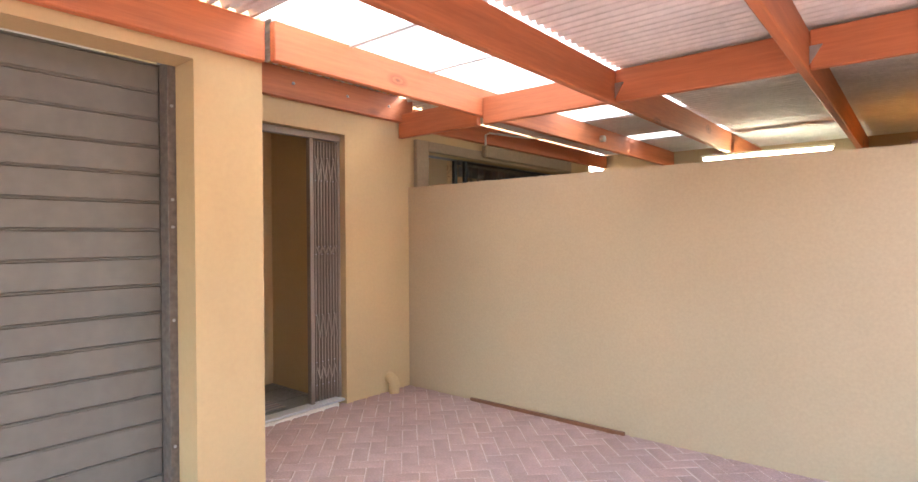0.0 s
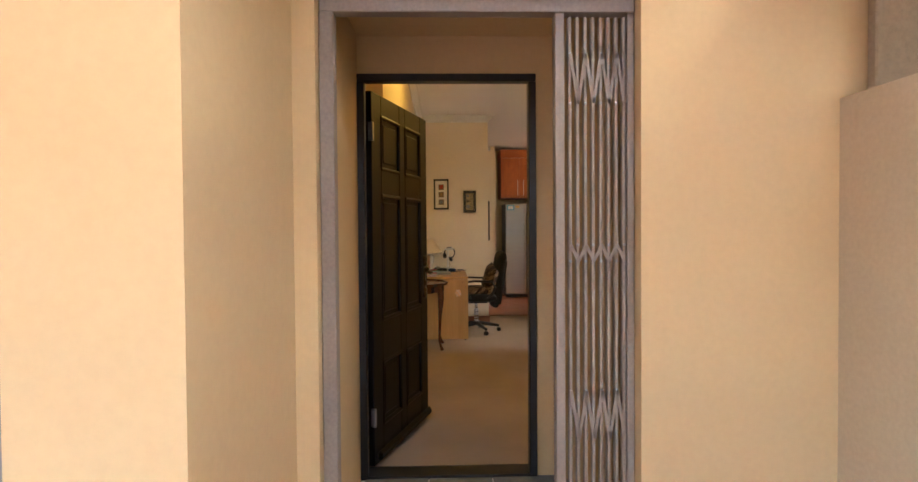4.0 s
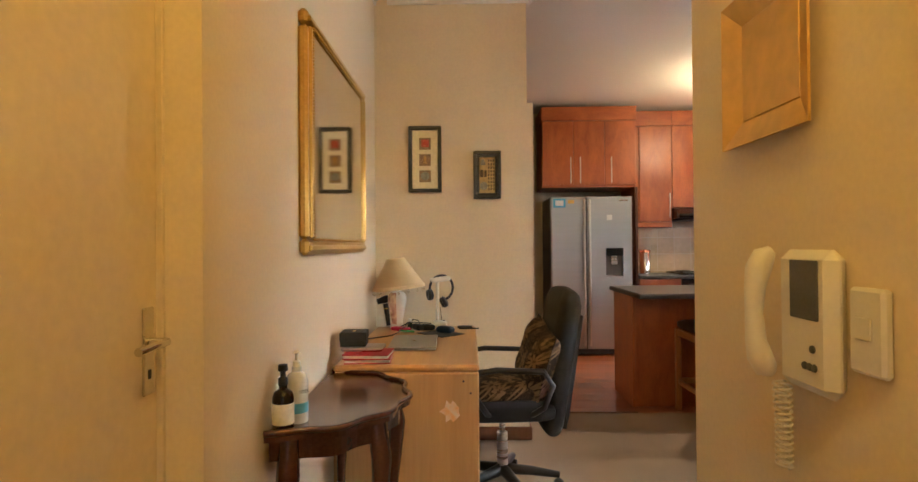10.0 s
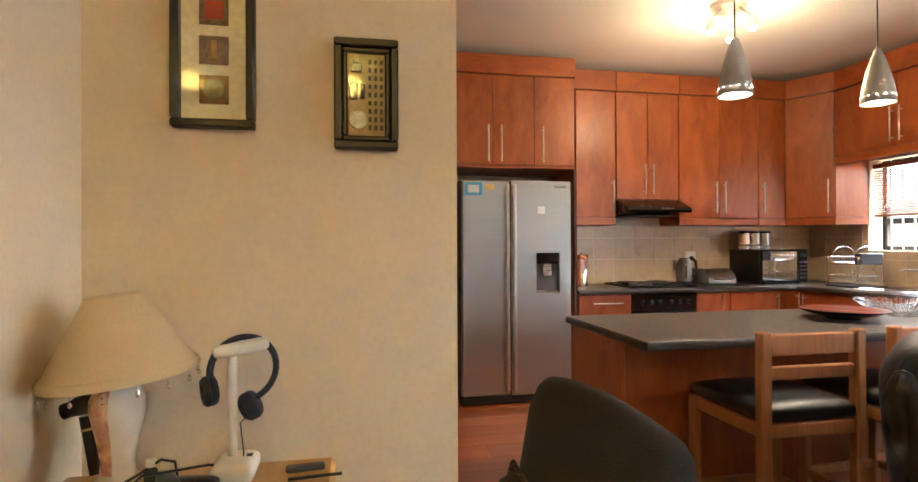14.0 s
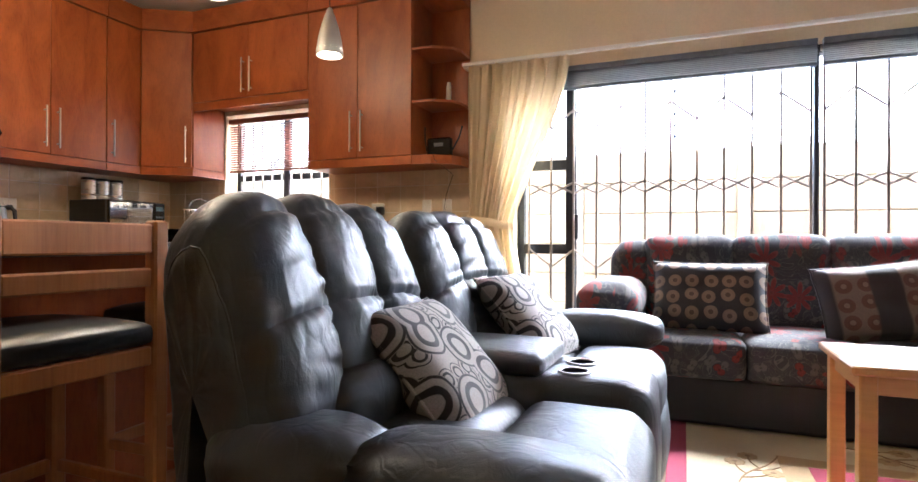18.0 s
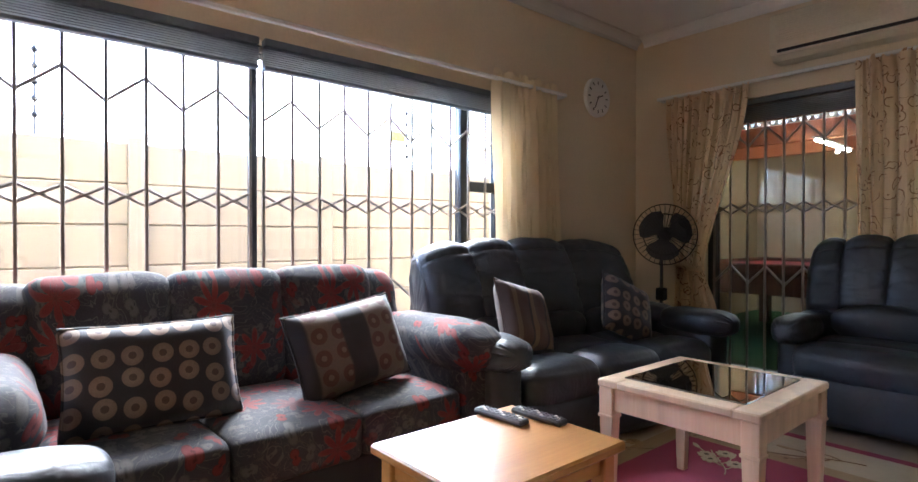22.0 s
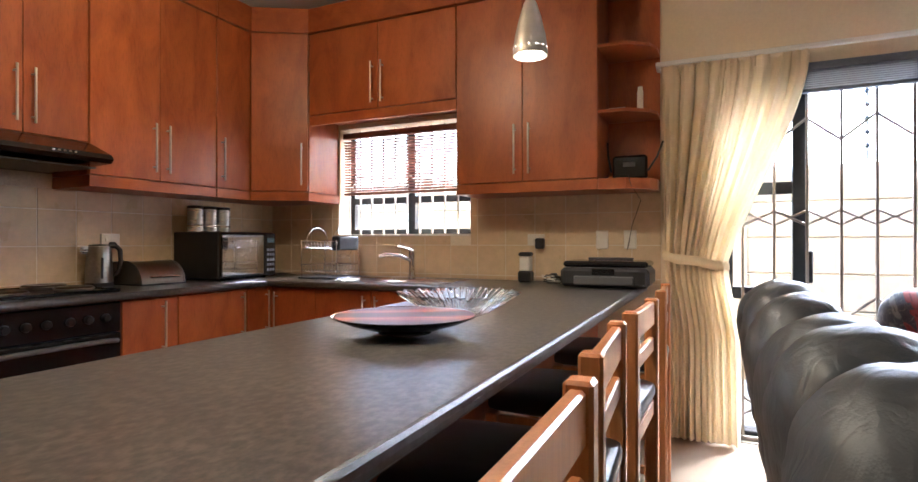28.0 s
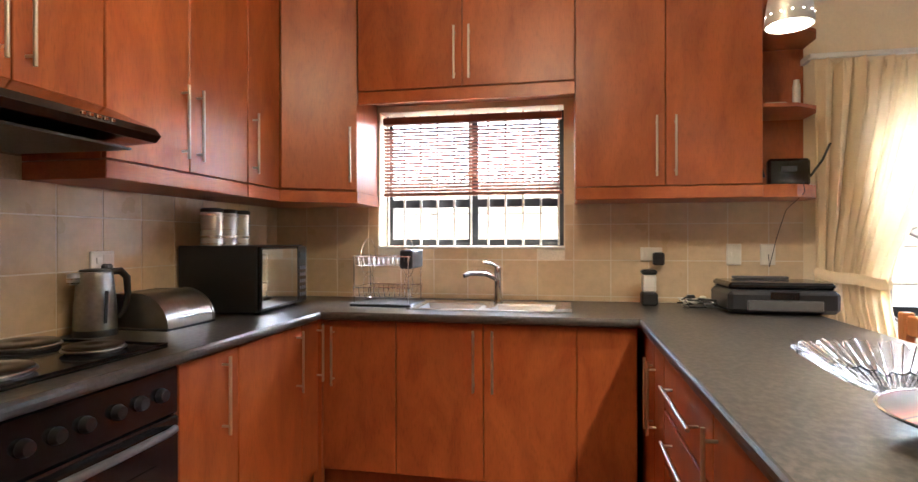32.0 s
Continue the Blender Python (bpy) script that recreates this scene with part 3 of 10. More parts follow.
        c = Vector(c)
        self.smooth = True
        return self.add([M @ (p + c) for p in v], f)

    def sheet(self, rows):
        """A surface through a grid of points."""
        k, w = len(rows), len(rows[0])
        self.smooth = True
        return self.add([p for row in rows for p in row], [(i * w + j, i * w + j + 1, (i + 1) * w + j + 1, (i + 1) * w + j) for i in range(k - 1) for j in range(w - 1)])

    def mesh(self, name, material):
        me = bpy.data.meshes.new(name)
        me.from_pydata(self.v, [], self.f)
        me.materials.append(material)
        if self.smooth:
            me.polygons.foreach_set("use_smooth", [True] * len(me.polygons))
        me.update()
        return me


def part(name, shape, material, parent=None, label="", at=(0, 0, 0), sharp=None):
    ob = new(name, shape.mesh(name, material))
    ob.location = at
    if parent:
        ob.parent = parent
    if label:
        ob["label"] = label
    if shape.smooth:
        bm = bmesh.new()
        bm.from_mesh(ob.data)
        bmesh.ops.recalc_face_normals(bm, faces=bm.faces)
        lim = radians(sharp or 50)
        for e in bm.edges:
            if len(e.link_faces) == 2 and e.calc_face_angle(0) > lim:
                e.smooth = False
        bm.to_mesh(ob.data)
        bm.free()
    return ob


STAND = [0.0, 0.0]


def stand(dx=0.0, dy=0.0):
    """Sets where the axes of the following things lie in the plan."""
    STAND[:] = dx, dy


def placed(at, turn=0.0):
    return pose(at[0] + STAND[0], at[1] + STAND[1], at[2], 0, 0, turn)


def thing(name, at, label, category, group="", turn=0.0, kind=""):
    ob = new(name)
    ob.empty_display_size = 0.1
    ob.matrix_world = placed(at, turn)
    return tagged(ob, label, category, group, kind)


def single(name, shape, material, label, category, at=(0, 0, 0), turn=0.0, group="", kind=""):
    """A thing that is one mesh."""
    ob = part(name, shape, material)
    ob.matrix_world = placed(at, turn)
    return tagged(ob, label, category, group, kind)


def structure(name, shape, material, label):
    ob = part(name, shape, material)
    ob.matrix_world = placed((0, 0, 0))
    return tagged(ob, label, name.split("_")[0], "", "structure")


def slab(axis, p0, p1, a0, a1, z0, z1, holes=()):
    """A wall whose thickness runs along axis from p0 to p1 and whose length from a0 to a1, with openings (a0, a1, z0, z1)."""
    s = Shape()
    ca = sorted({a0, a1, *[h[0] for h in holes], *[h[1] for h in holes]})
    cz = sorted({z0, z1, *[max(z0, h[2]) for h in holes], *[min(z1, h[3]) for h in holes]})
    ca, cz = [a for a in ca if a0 <= a <= a1], [z for z in cz if z0 <= z <= z1]

    def solid(i, j):
        if not (0 <= i < len(ca) - 1 and 0 <= j < len(cz) - 1):
            return False
        a, z = (ca[i] + ca[i + 1]) / 2, (cz[j] + cz[j + 1]) / 2
        return not any(h[0] < a < h[1] and h[2] < z < h[3] for h in holes)

    def pt(p, a, z):
        return (p, a, z) if axis == "x" else (a, p, z)

    for i in range(len(ca) - 1):
        for j in range(len(cz) - 1):
            if not solid(i, j):
                continue
            A, B, C, D = ca[i], ca[i + 1], cz[j], cz[j + 1]
            for p in (p0, p1):
                s.add([pt(p, A, C), pt(p, B, C), pt(p, B, D), pt(p, A, D)], [(0, 1, 2, 3)])
            for di, dj, q in ((-1, 0, ((A, C), (A, D))), (1, 0, ((B, C), (B, D))), (0, -1, ((A, C), (B, C))), (0, 1, ((A, D), (B, D)))):
                if not solid(i + di, j + dj):
                    s.add([pt(p0, *q[0]), pt(p0, *q[1]), pt(p1, *q[1]), pt(p1, *q[0])], [(0, 1, 2, 3)])
    return s


def wall(name, axis, p0, p1, a0, a1, z0, z1, material, label, holes=()):
    s = slab(axis, p0, p1, a0, a1, z0, z1, holes)
    ob = structure(name, s, material, label)
    bm = bmesh.new()
    bm.from_mesh(ob.data)
    bmesh.ops.remove_doubles(bm, verts=bm.verts, dist=1e-5)
    bmesh.ops.recalc_face_normals(bm, faces=bm.faces)
    bm.to_mesh(ob.data)
    bm.free()
    return ob


# ---- the house shell ----
CEIL = 2.90
CAB_TOP = 2.838
HALL = 0.040
ground = structure("ground", Shape().add([(-400, -400, -0.07), (400, -400, -0.07), (400, 400, -0.07), (-400, 400, -0.07)], [(0, 1, 2, 3)]), GROUND, "bare sandy ground that surrounds the house")
structure("floor_carpet", Shape().box(-9.64, -4.25, 1.90, 3.57, -0.06, 0.0).box(-9.64, -3.70, 3.57, 7.40, -0.06, 0.0), CARPET, "beige-brown looped carpet of the hall and living room")
structure("floor_kitchen_base", Shape().box(-12.49, -9.64, 0.8, 7.40, -0.06, -0.012), CHERRY_DARK, "underlay beneath the kitchen laminate floor")
structure("floor_corridor_carpet", Shape().box(-9.64, -9.20, 0.8, 1.9, -0.06, 0.0), CARPET, "beige carpet strip at the passage")

wall("wall_north", "y", 7.405, 7.63, -12.72, -3.38, -0.06, 3.1, PAINT_INSIDE, "painted plaster wall with the kitchen window and the sliding doors",
     [(-11.797, -10.68, 1.21, 2.03), (-9.08, -5.34, -0.06, 2.12)])
wall("wall_west", "x", -12.72, -12.49, 3.30, 7.405, -0.06, 3.1, PAINT_INSIDE, "painted plaster wall behind the kitchen cabinets")
wall("wall_corridor_west", "x", -12.05, -11.93, 0.8, 3.30, -0.06, 3.1, PAINT_INSIDE, "painted plaster wall of the passage beside the fridge")
wall("wall_fridge_side", "y", 3.30, 3.40, -12.49, -11.93, -0.06, 3.1, PAINT_INSIDE, "short painted wall beside the fridge niche")
wall("wall_corridor_south", "y", 0.68, 0.8, -12.05, -9.11, -0.06, 3.1, PAINT_INSIDE, "painted plaster wall closing the passage")
stand(0.0, HALL)
wall("wall_pictures", "x", -9.20, -9.08, 0.68, 2.985, -0.06, 3.1, PAINT_INSIDE, "beige painted wall with two small framed pictures")
wall("wall_hall_end", "y", 1.78, 1.90, -4.56, -4.27, -0.06, 3.1, PAINT_INSIDE, "thin painted hall wall behind the open front door")
wall("wall_hall_south", "y", 1.78, 2.0, -9.11, -4.56, -0.06, 3.1, PAINT_INSIDE, "beige painted hall wall with a flush door and a gilt mirror",
     [(-6.73, -5.93, -0.06, 2.07)])
wall("wall_hall_north", "y", 3.30, 3.40, -7.22, -4.27, -0.06, 3.1, PAINT_INSIDE, "beige painted hall wall with gold plates and an intercom phone")
wall("wall_front_door", "x", -4.27, -4.15, 1.70, 3.40, -0.06, 3.1, PLASTER_OCHRE, "plastered wall round the front door",
     [(1.905, 2.845, -0.06, 2.125)])
stand()
wall("wall_living_south", "y", 3.40, 3.515, -4.27, -3.70, -0.06, 3.1, PAINT_INSIDE, "painted plaster wall of the living room")
wall("wall_east", "x", -3.70, -3.40, 3.515, 7.405, -0.06, 3.1, PAINT_INSIDE, "warm beige painted wall with the patio sliding door",
     [(4.20, 6.80, -0.06, 2.19)])
structure("ceiling_inside", Shape().box(-12.49, -4.15, 0.8, 7.405, CEIL, CEIL + 0.05).box(-4.15, -3.70, 3.45, 7.405, CEIL, CEIL + 0.05), PAINT_CEILING, "white painted ceiling of the house")
structure("roof_slab", Shape().box(-12.9, -3.19, 0.5, 7.75, 3.1, 3.2), CONCRETE, "plain flat roof over the house")

# outside walls of the entrance
stand(0.0, HALL)
wall("wall_porch_front", "x", -3.44, -3.19, 1.83, 3.80, -0.06, 3.1, PLASTER_OCHRE, "ochre plastered entrance wall round the security gate",
     [(1.91, 3.06, -0.06, 2.15)])
wall("wall_porch_side", "y", 2.99, 3.30, -4.15, -3.44, -0.06, 3.1, PLASTER_OCHRE, "ochre plastered side wall of the entrance recess")
wall("wall_porch_south", "y", 1.70, 1.91, -4.15, -3.44, -0.06, 3.1, PLASTER_OCHRE, "ochre plastered south wall of the entrance recess")
structure("ceiling_porch", Shape().box(-4.15, -3.44, 1.91, 2.99, 2.32, 2.40), PLASTER_OCHRE, "plastered soffit of the entrance recess")
wall("wall_garage_return", "y", 1.62, 1.83, -3.44, -2.56, -0.06, 3.1, PLASTER_OCHRE, "ochre plastered return wall beside the gate")
wall("wall_garage_front", "x", -2.56, -2.36, -4.5, 1.83, -0.06, 3.1, PLASTER_OCHRE, "ochre plastered garage wall with a roller door",
     [(-1.10, 1.46, -0.06, 2.205)])
# added out of view: keeps low eastern sky light off the carport walls
wall("wall_street", "x", 3.6, 3.8, -7.0, 3.93, -0.06, 2.7, PLASTER_BEIGE, "unseen plain wall added to block daylight from the east of the carport")
structure("roof_garage", Shape().box(-8.6, -2.37, -4.5, 1.60, 3.1, 3.2), CONCRETE, "plain flat roof over the garage")
wall("wall_boundary_low", "y", 3.78, 3.93, -3.19, 3.6, -0.06, 1.77, PLASTER_BEIGE, "smooth beige plastered screen wall of the patio")
stand()
wall("wall_patio_facade", "x", -3.40, -3.30, 3.84, 7.63, -0.06, 3.1, PLASTER_OCHRE, "ochre plastered house wall along the patio",
     [(4.17, 6.84, -0.06, 2.14)])
wall("wall_patio_far", "x", 0.75, 0.95, 3.97, 8.3, -0.06, 3.0, PLASTER_BEIGE, "plastered far wall of the covered patio")
wall("wall_patio_north", "y", 8.1, 8.3, -3.30, 0.75, -0.06, 3.0, PLASTER_BEIGE, "plastered wall closing the patio")


def cornice(name, points, inward):
    """Coved plaster cornice along a straight wall."""
    s = Shape()
    (xa, ya), (xb, yb) = points
    prof = [(0.0, -0.085), (0.012, -0.085), (0.018, -0.06), (0.05, -0.03), (0.065, -0.012), (0.085, -0.012), (0.085, 0.0), (0.0, 0.0)]
    for x, y in ((xa, ya), (xb, yb)):
        s.v += [(x + inward[0] * d, y + inward[1] * d, CEIL + z) for d, z in prof]
    n = len(prof)
    s.f += [(i, (i + 1) % n, n + (i + 1) % n, n + i) for i in range(n)] + [tuple(range(n)), tuple(range(n, 2 * n))[::-1]]
    structure(name, s, PAINT_WHITE, "white coved plaster cornice")


cornice("cornice_north", ((-9.42, 7.405), (-3.70, 7.405)), (0, -1))
cornice("cornice_east", ((-3.70, 3.515), (-3.70, 7.32)), (-1, 0))
stand(0.0, HALL)
cornice("cornice_pictures", ((-9.08, 2.085), (-9.08, 2.985)), (1, 0))
cornice("cornice_hall_south", ((-9.08, 2.0), (-4.27, 2.0)), (0, 1))
cornice("cornice_nib_end", ((-9.08, 2.985), (-9.20, 2.985)), (0, 1))
stand()
cornice("cornice_corridor", ((-11.93, 0.8), (-11.93, 3.30)), (1, 0))


def skirting(name, x0, x1, y0, y1):
    structure(name, Shape().box(x0, x1, y0, y1, 0.0, 0.085, 0.006), SKIRTING, "brown varnished wooden skirting board")


stand(0.0, HALL)
skirting("baseboard_hall_north", -7.235, -4.28, 3.284, 3.30)
skirting("baseboard_hall_end", -7.236, -7.22, 3.30, 3.40)
skirting("baseboard_hall_south", -9.08, -6.75, 2.0, 2.016)
skirting("baseboard_pictures", -9.08, -9.064, 2.016, 3.0)
skirting("baseboard_nib_end", -9.20, -9.064, 2.985, 3.001)
stand()
skirting("baseboard_east", -3.716, -3.70, 3.46, 4.18)
skirting("baseboard_east_far", -3.716, -3.70, 6.82, 7.40)
skirting("baseboard_north", -5.32, -3.72, 7.389, 7.405)

# ---- kitchen ----
ORIGIN = {}


def at_base(name, at, label, category, group="", kind=""):
    """A thing whose parts are given in the world's metres."""
    ob = thing(name, at, label, category, group, 0.0, kind)
    ORIGIN[ob.name] = Vector(at)
    return ob


def piece(name, shape, material, parent, label=""):
    o = ORIGIN.get(parent.name, Vector((0, 0, 0)))
    shape.v = [tuple(Vector(p) - o) for p in shape.v]
    ob = part(name, shape, material, parent, label)
    ORIGIN[ob.name] = o
    return ob


def bar_handle(parent, p, q, out, r=0.006, stand=0.032, material=None):
    """A round bar handle from p to q, held off the front along out by two posts."""
    p, q, out = Vector(p), Vector(q), Vector(out)
    d = (q - p).normalized() * 0.03
    s = Shape().tube([p + out * stand, q + out * stand], r, 10)
    for e in (p + d, q - d):
        s.tube([e, e + out * stand], r * 0.8, 8)
    piece("handle", s, material or NICKEL, parent, "brushed steel bar handle")


def front(parent, facing, plane, a0, a1, z0, z1, handle=None, name="door", gap=0.002, thick=0.02, material=None):
    """A flat cabinet front on a plane. handle: ('v', a, z0, z1) or ('h', a0, a1, z)."""
    sgn, axis = {"e": (1, "x"), "w": (-1, "x"), "s": (-1, "y"), "n": (1, "y")}[facing]
    s = Shape()
    lo, hi = plane - sgn * thick, plane
    if axis == "x":
        s.box(lo, hi, a0 + gap, a1 - gap, z0 + gap, z1 - gap, 0.0025)
        P = lambda a, z: (plane, a, z)
        out = (sgn, 0, 0)
    else:
        s.box(a0 + gap, a1 - gap, lo, hi, z0 + gap, z1 - gap, 0.0025)
        P = lambda a, z: (a, plane, z)
        out = (0, sgn, 0)
    ob = piece(name, s, material or CHERRY, parent)
    if handle:
        if handle[0] == "v":
            bar_handle(ob, P(handle[1], handle[2]), P(handle[1], handle[3]), out)
        else:
            bar_handle(ob, P(handle[1], handle[3]), P(handle[2], handle[3]), out)
    return ob


WF, NF, WU, NU = -11.875, 6.72, -12.15, 7.04
WALL_W, WALL_N = -12.487, 7.402
CAB = "upper cherry cabinet with flat doors and steel bar handles"
BASE = "cherry base cabinet with flat doors and steel bar handles"


def unit(name, x0, x1, y0, y1, z0, z1, label, group):
    c = at_base(name, ((x0 + x1) / 2, (y0 + y1) / 2, z0), label, "cabinet", group)
    piece("body", Shape().box(x0, x1, y0, y1, z0, z1, 0.001), CHERRY, c)
    return c


UP, DOWN = "upper kitchen cabinets", "base kitchen cabinets"
# over the fridge
c = unit("wall_cabinet", WALL_W, -11.922, 3.50, 4.572, 1.91, 2.66, "cherry cabinet with three doors above the fridge", UP)
for k, h in enumerate((3.82, 3.93, 4.285)):
    front(c, "e", -11.90, 3.50 + k * 0.357, 3.50 + (k + 1) * 0.357, 1.935, 2.675, ("v", h, 1.955, 2.255))
piece("cornice_board", Shape().box(WALL_W, -11.885, 3.493, 4.578, 2.678, CAB_TOP, 0.004), CHERRY_X, c)
panel = at_base("fridge_side_panel", (-12.19, 4.57, 0), "tall cherry side panel between the fridge and the worktop", "panel")
piece("board", Shape().box(WALL_W, -11.905, 4.555, 4.583, 0.0, 1.908, 0.002), CHERRY, panel)
piece("edge_band", Shape().box(-11.9045, -11.885, 4.553, 4.584, 0.0, 1.908, 0.002), CHERRY_DARK, panel, "dark front edge")
# west run
runs = [(4.59, 5.07, 1.515, [(4.685, 5.07, 5.035)]), (5.075, 5.695, 1.68, [(5.075, 5.385, 5.345), (5.385, 5.695, 5.425)]),
        (5.70, 6.53, 1.515, [(5.70, 6.115, 6.07), (6.115, 6.53, 6.16)]), (6.535, 6.83, 1.515, [(6.535, 6.83, 6.575)])]
for y0, y1, z0, doors in runs:
    c = unit("wall_cabinet", WALL_W, WU - 0.022, y0, y1, z0, 2.66, CAB if z0 < 1.6 else "short cherry cabinet above the cooker hood", UP)
    for a, b, h in doors:
        front(c, "e", WU, a, b, z0, 2.655, ("v", h, z0 + 0.05, z0 + (0.34 if z0 < 1.6 else 0.32)))
    piece("cornice_board", Shape().box(WALL_W, WU + 0.012, y0, y1, 2.66, CAB_TOP, 0.003), CHERRY_X, c)
    if z0 < 1.6:
        piece("pelmet", Shape().box(WALL_W, WU, y0, y1, 1.45, 1.512, 0.003), CHERRY_X, c)
# diagonal corner
c = at_base("corner_cabinet", (-12.2, 7.2, 1.45), "tall diagonal cherry corner cabinet beside the window", "cabinet", UP)
poly = [(WALL_W, WALL_N), (WALL_W, 6.833), (WU, 6.833), (-11.80, 7.04), (-11.80, WALL_N)]


def prism(poly, z0, z1):
    s = Shape()
    n = len(poly)
    s.v = [(x, y, z) for z in (z0, z1) for x, y in poly]
    s.f = [tuple(range(n))[::-1], tuple(range(n, 2 * n))] + [(i, (i + 1) % n, n + (i + 1) % n, n + i) for i in range(n)]
    return s


def shrink(poly, d):
    return [(x - d * 0.5 if x > -12.3 else x, y + d * 0.9 if y < 7.2 else y) for x, y in poly]


piece("body", prism(shrink(poly, 0.018), 1.515, 2.66), CHERRY, c)
piece("pelmet", prism(poly, 1.45, 1.512), CHERRY_X, c)
piece("cornice_board", prism([(x + 0.008, y - 0.008) for x, y in poly], 2.663, CAB_TOP), CHERRY_X, c)
diag = Vector((0.35, 0.207, 0)).normalized()
out = Vector((diag.y, -diag.x, 0))
M = Matrix(((diag.x, out.x, 0, WU), (diag.y, out.y, 0, 6.833), (0, 0, 1, 0), (0, 0, 0, 1)))
d = piece("door", Shape().box(0.004, 0.400, -0.006, 0.012, 1.52, 2.655, 0.0025, M), CHERRY, c)
bar_handle(d, M @ Vector((0.36, 0.012, 1.56)), M @ Vector((0.36, 0.012, 1.86)), out)
# over the window
c = unit("wall_cabinet", -11.797, -10.622, NU + 0.022, WALL_N, 2.065, 2.66, "wide cherry cabinet bridging the kitchen window", UP)
front(c, "s", NU, -11.797, -11.21, 2.065, 2.655, ("v", -11.25, 2.10, 2.38))
front(c, "s", NU, -11.21, -10.622, 2.065, 2.655, ("v", -11.17, 2.10, 2.38))
piece("pelmet", Shape().box(-11.797, -10.622, NU + 0.004, NU + 0.03, 1.995, 2.062, 0.003), CHERRY_X, c)
piece("cornice_board", Shape().box(-11.797, -10.622, NU - 0.012, WALL_N, 2.663, CAB_TOP, 0.003), CHERRY_X, c)
# right of the window
c = unit("wall_cabinet", -10.62, -9.732, NU + 0.022, WALL_N, 1.515, 2.66, CAB, UP)
front(c, "s", NU, -10.62, -10.18, 1.515, 2.655, ("v", -10.225, 1.56, 1.86))
front(c, "s", NU, -10.18, -9.732, 1.515, 2.655, ("v", -10.135, 1.56, 1.86))
piece("pelmet", Shape().box(-10.62, -9.732, NU, WALL_N, 1.45, 1.512, 0.003), CHERRY_X, c)
piece("cornice_board", Shape().box(-10.62, -9.732, NU - 0.012, WALL_N, 2.663, CAB_TOP, 0.003), CHERRY_X, c)
# open end shelves
c = at_base("corner_shelf", (-9.58, 7.25, 1.45), "open cherry end shelves with cut corners", "shelf", UP)
piece("back_panel", Shape().box(-9.73, -9.425, WALL_N - 0.016, WALL_N, 1.515, CAB_TOP), CHERRY, c)
for k, (z0, z1) in enumerate(((1.45, 1.512), (1.885, 1.903), (2.26, 2.278), (2.645, CAB_TOP))):
    piece("shelf_board", prism([(-9.73, WALL_N - 0.018), (-9.73, 7.045), (-9.58, 7.05), (-9.46, 7.14), (-9.425, 7.23), (-9.425, WALL_N - 0.018)], z0, z1), CHERRY_X, c)

# base units
c = unit("base_cabinet", WALL_W, WF - 0.022, 4.59, 5.07, 0.10, 0.853, "cherry drawer unit with steel bar handles beside the oven", DOWN)
zs = [0.105, 0.285, 0.47, 0.665, 0.85]
for z0, z1 in zip(zs, zs[1:]):
    front(c, "e", WF, 4.592, 5.068, z0, z1, ("h", 4.71, 4.98, (z0 + z1) / 2 + 0.02), "drawer")
for y0, y1, doors in [(5.692, 6.02, [(5.692, 6.02, 5.92)]), (6.022, 6.72, [(6.022, 6.53, 6.48), (6.53, 6.718, 6.69)])]:
    c = unit("base_cabinet", WALL_W, WF - 0.022, y0, y1, 0.10, 0.853, BASE, DOWN)
    for a, b, h in doors:
        front(c, "e", WF, a, b, 0.105, 0.85, ("v", h, 0.55, 0.83))
c = unit("base_cabinet", WF + 0.002, -10.352, NF + 0.022, WALL_N, 0.10, 0.853, "cherry base cabinet under the sink", DOWN)
for a, b, h in [(-11.86, -11.48, -11.80), (-11.48, -11.05, -11.095), (-11.05, -10.62, -11.005), (-10.62, -10.354, None)]:
    front(c, "s", NF, a, b, 0.105, 0.85, ("v", h, 0.53, 0.82) if h else None)
structure("plinth_west", Shape().box(-12.4, -11.93, 4.59, 6.78, 0.0, 0.098), CHERRY, "cherry plinth under the base cabinets")
c = bpy.data.objects["plinth_west"]
part("corner_post", Shape().box(-11.90, -11.858, 6.700, 6.742, 0.0, 0.853, 0.002), CHERRY, c)
structure("plinth_north", Shape().box(-11.93, -10.36, 6.78, 7.3, 0.0, 0.098), CHERRY, "cherry plinth under the sink cabinets")
# peninsula
c = at_base("peninsula_cabinet", (-10.05, 5.2, 0), "cherry peninsula cabinet under the breakfast bar", "cabinet", DOWN)
piece("body", Shape().box(-10.31, -9.80, 3.92, WALL_N, 0.0, 0.853, 0.003), CHERRY, c)
piece("end_panel", Shape().box(-10.325, -9.785, 3.895, 3.918, 0.0, 0.853, 0.003), CHERRY, c)
for a, b, h in [(6.38, 6.62, ("v", 6.42, 0.50, 0.78)), (6.16, 6.38, ("v", 6.34, 0.50, 0.78)), (5.50, 6.16, ("h", 5.62, 6.04, 0.76)), (4.75, 5.50, ("v", 5.46, 0.55, 0.82)), (3.92, 4.75, ("v", 4.71, 0.55, 0.82))]:
    if h[0] == "h":
        front(c, "w", -10.332, a, b, 0.66, 0.85, h, "drawer")
        front(c, "w", -10.332, a, b, 0.47, 0.655, ("h", 5.62, 6.04, 0.58), "drawer")
        front(c, "w", -10.332, a, b, 0.105, 0.465, ("h", 5.62, 6.04, 0.32), "drawer")
    else:
        front(c, "w", -10.332, a, b, 0.105, 0.85, h)


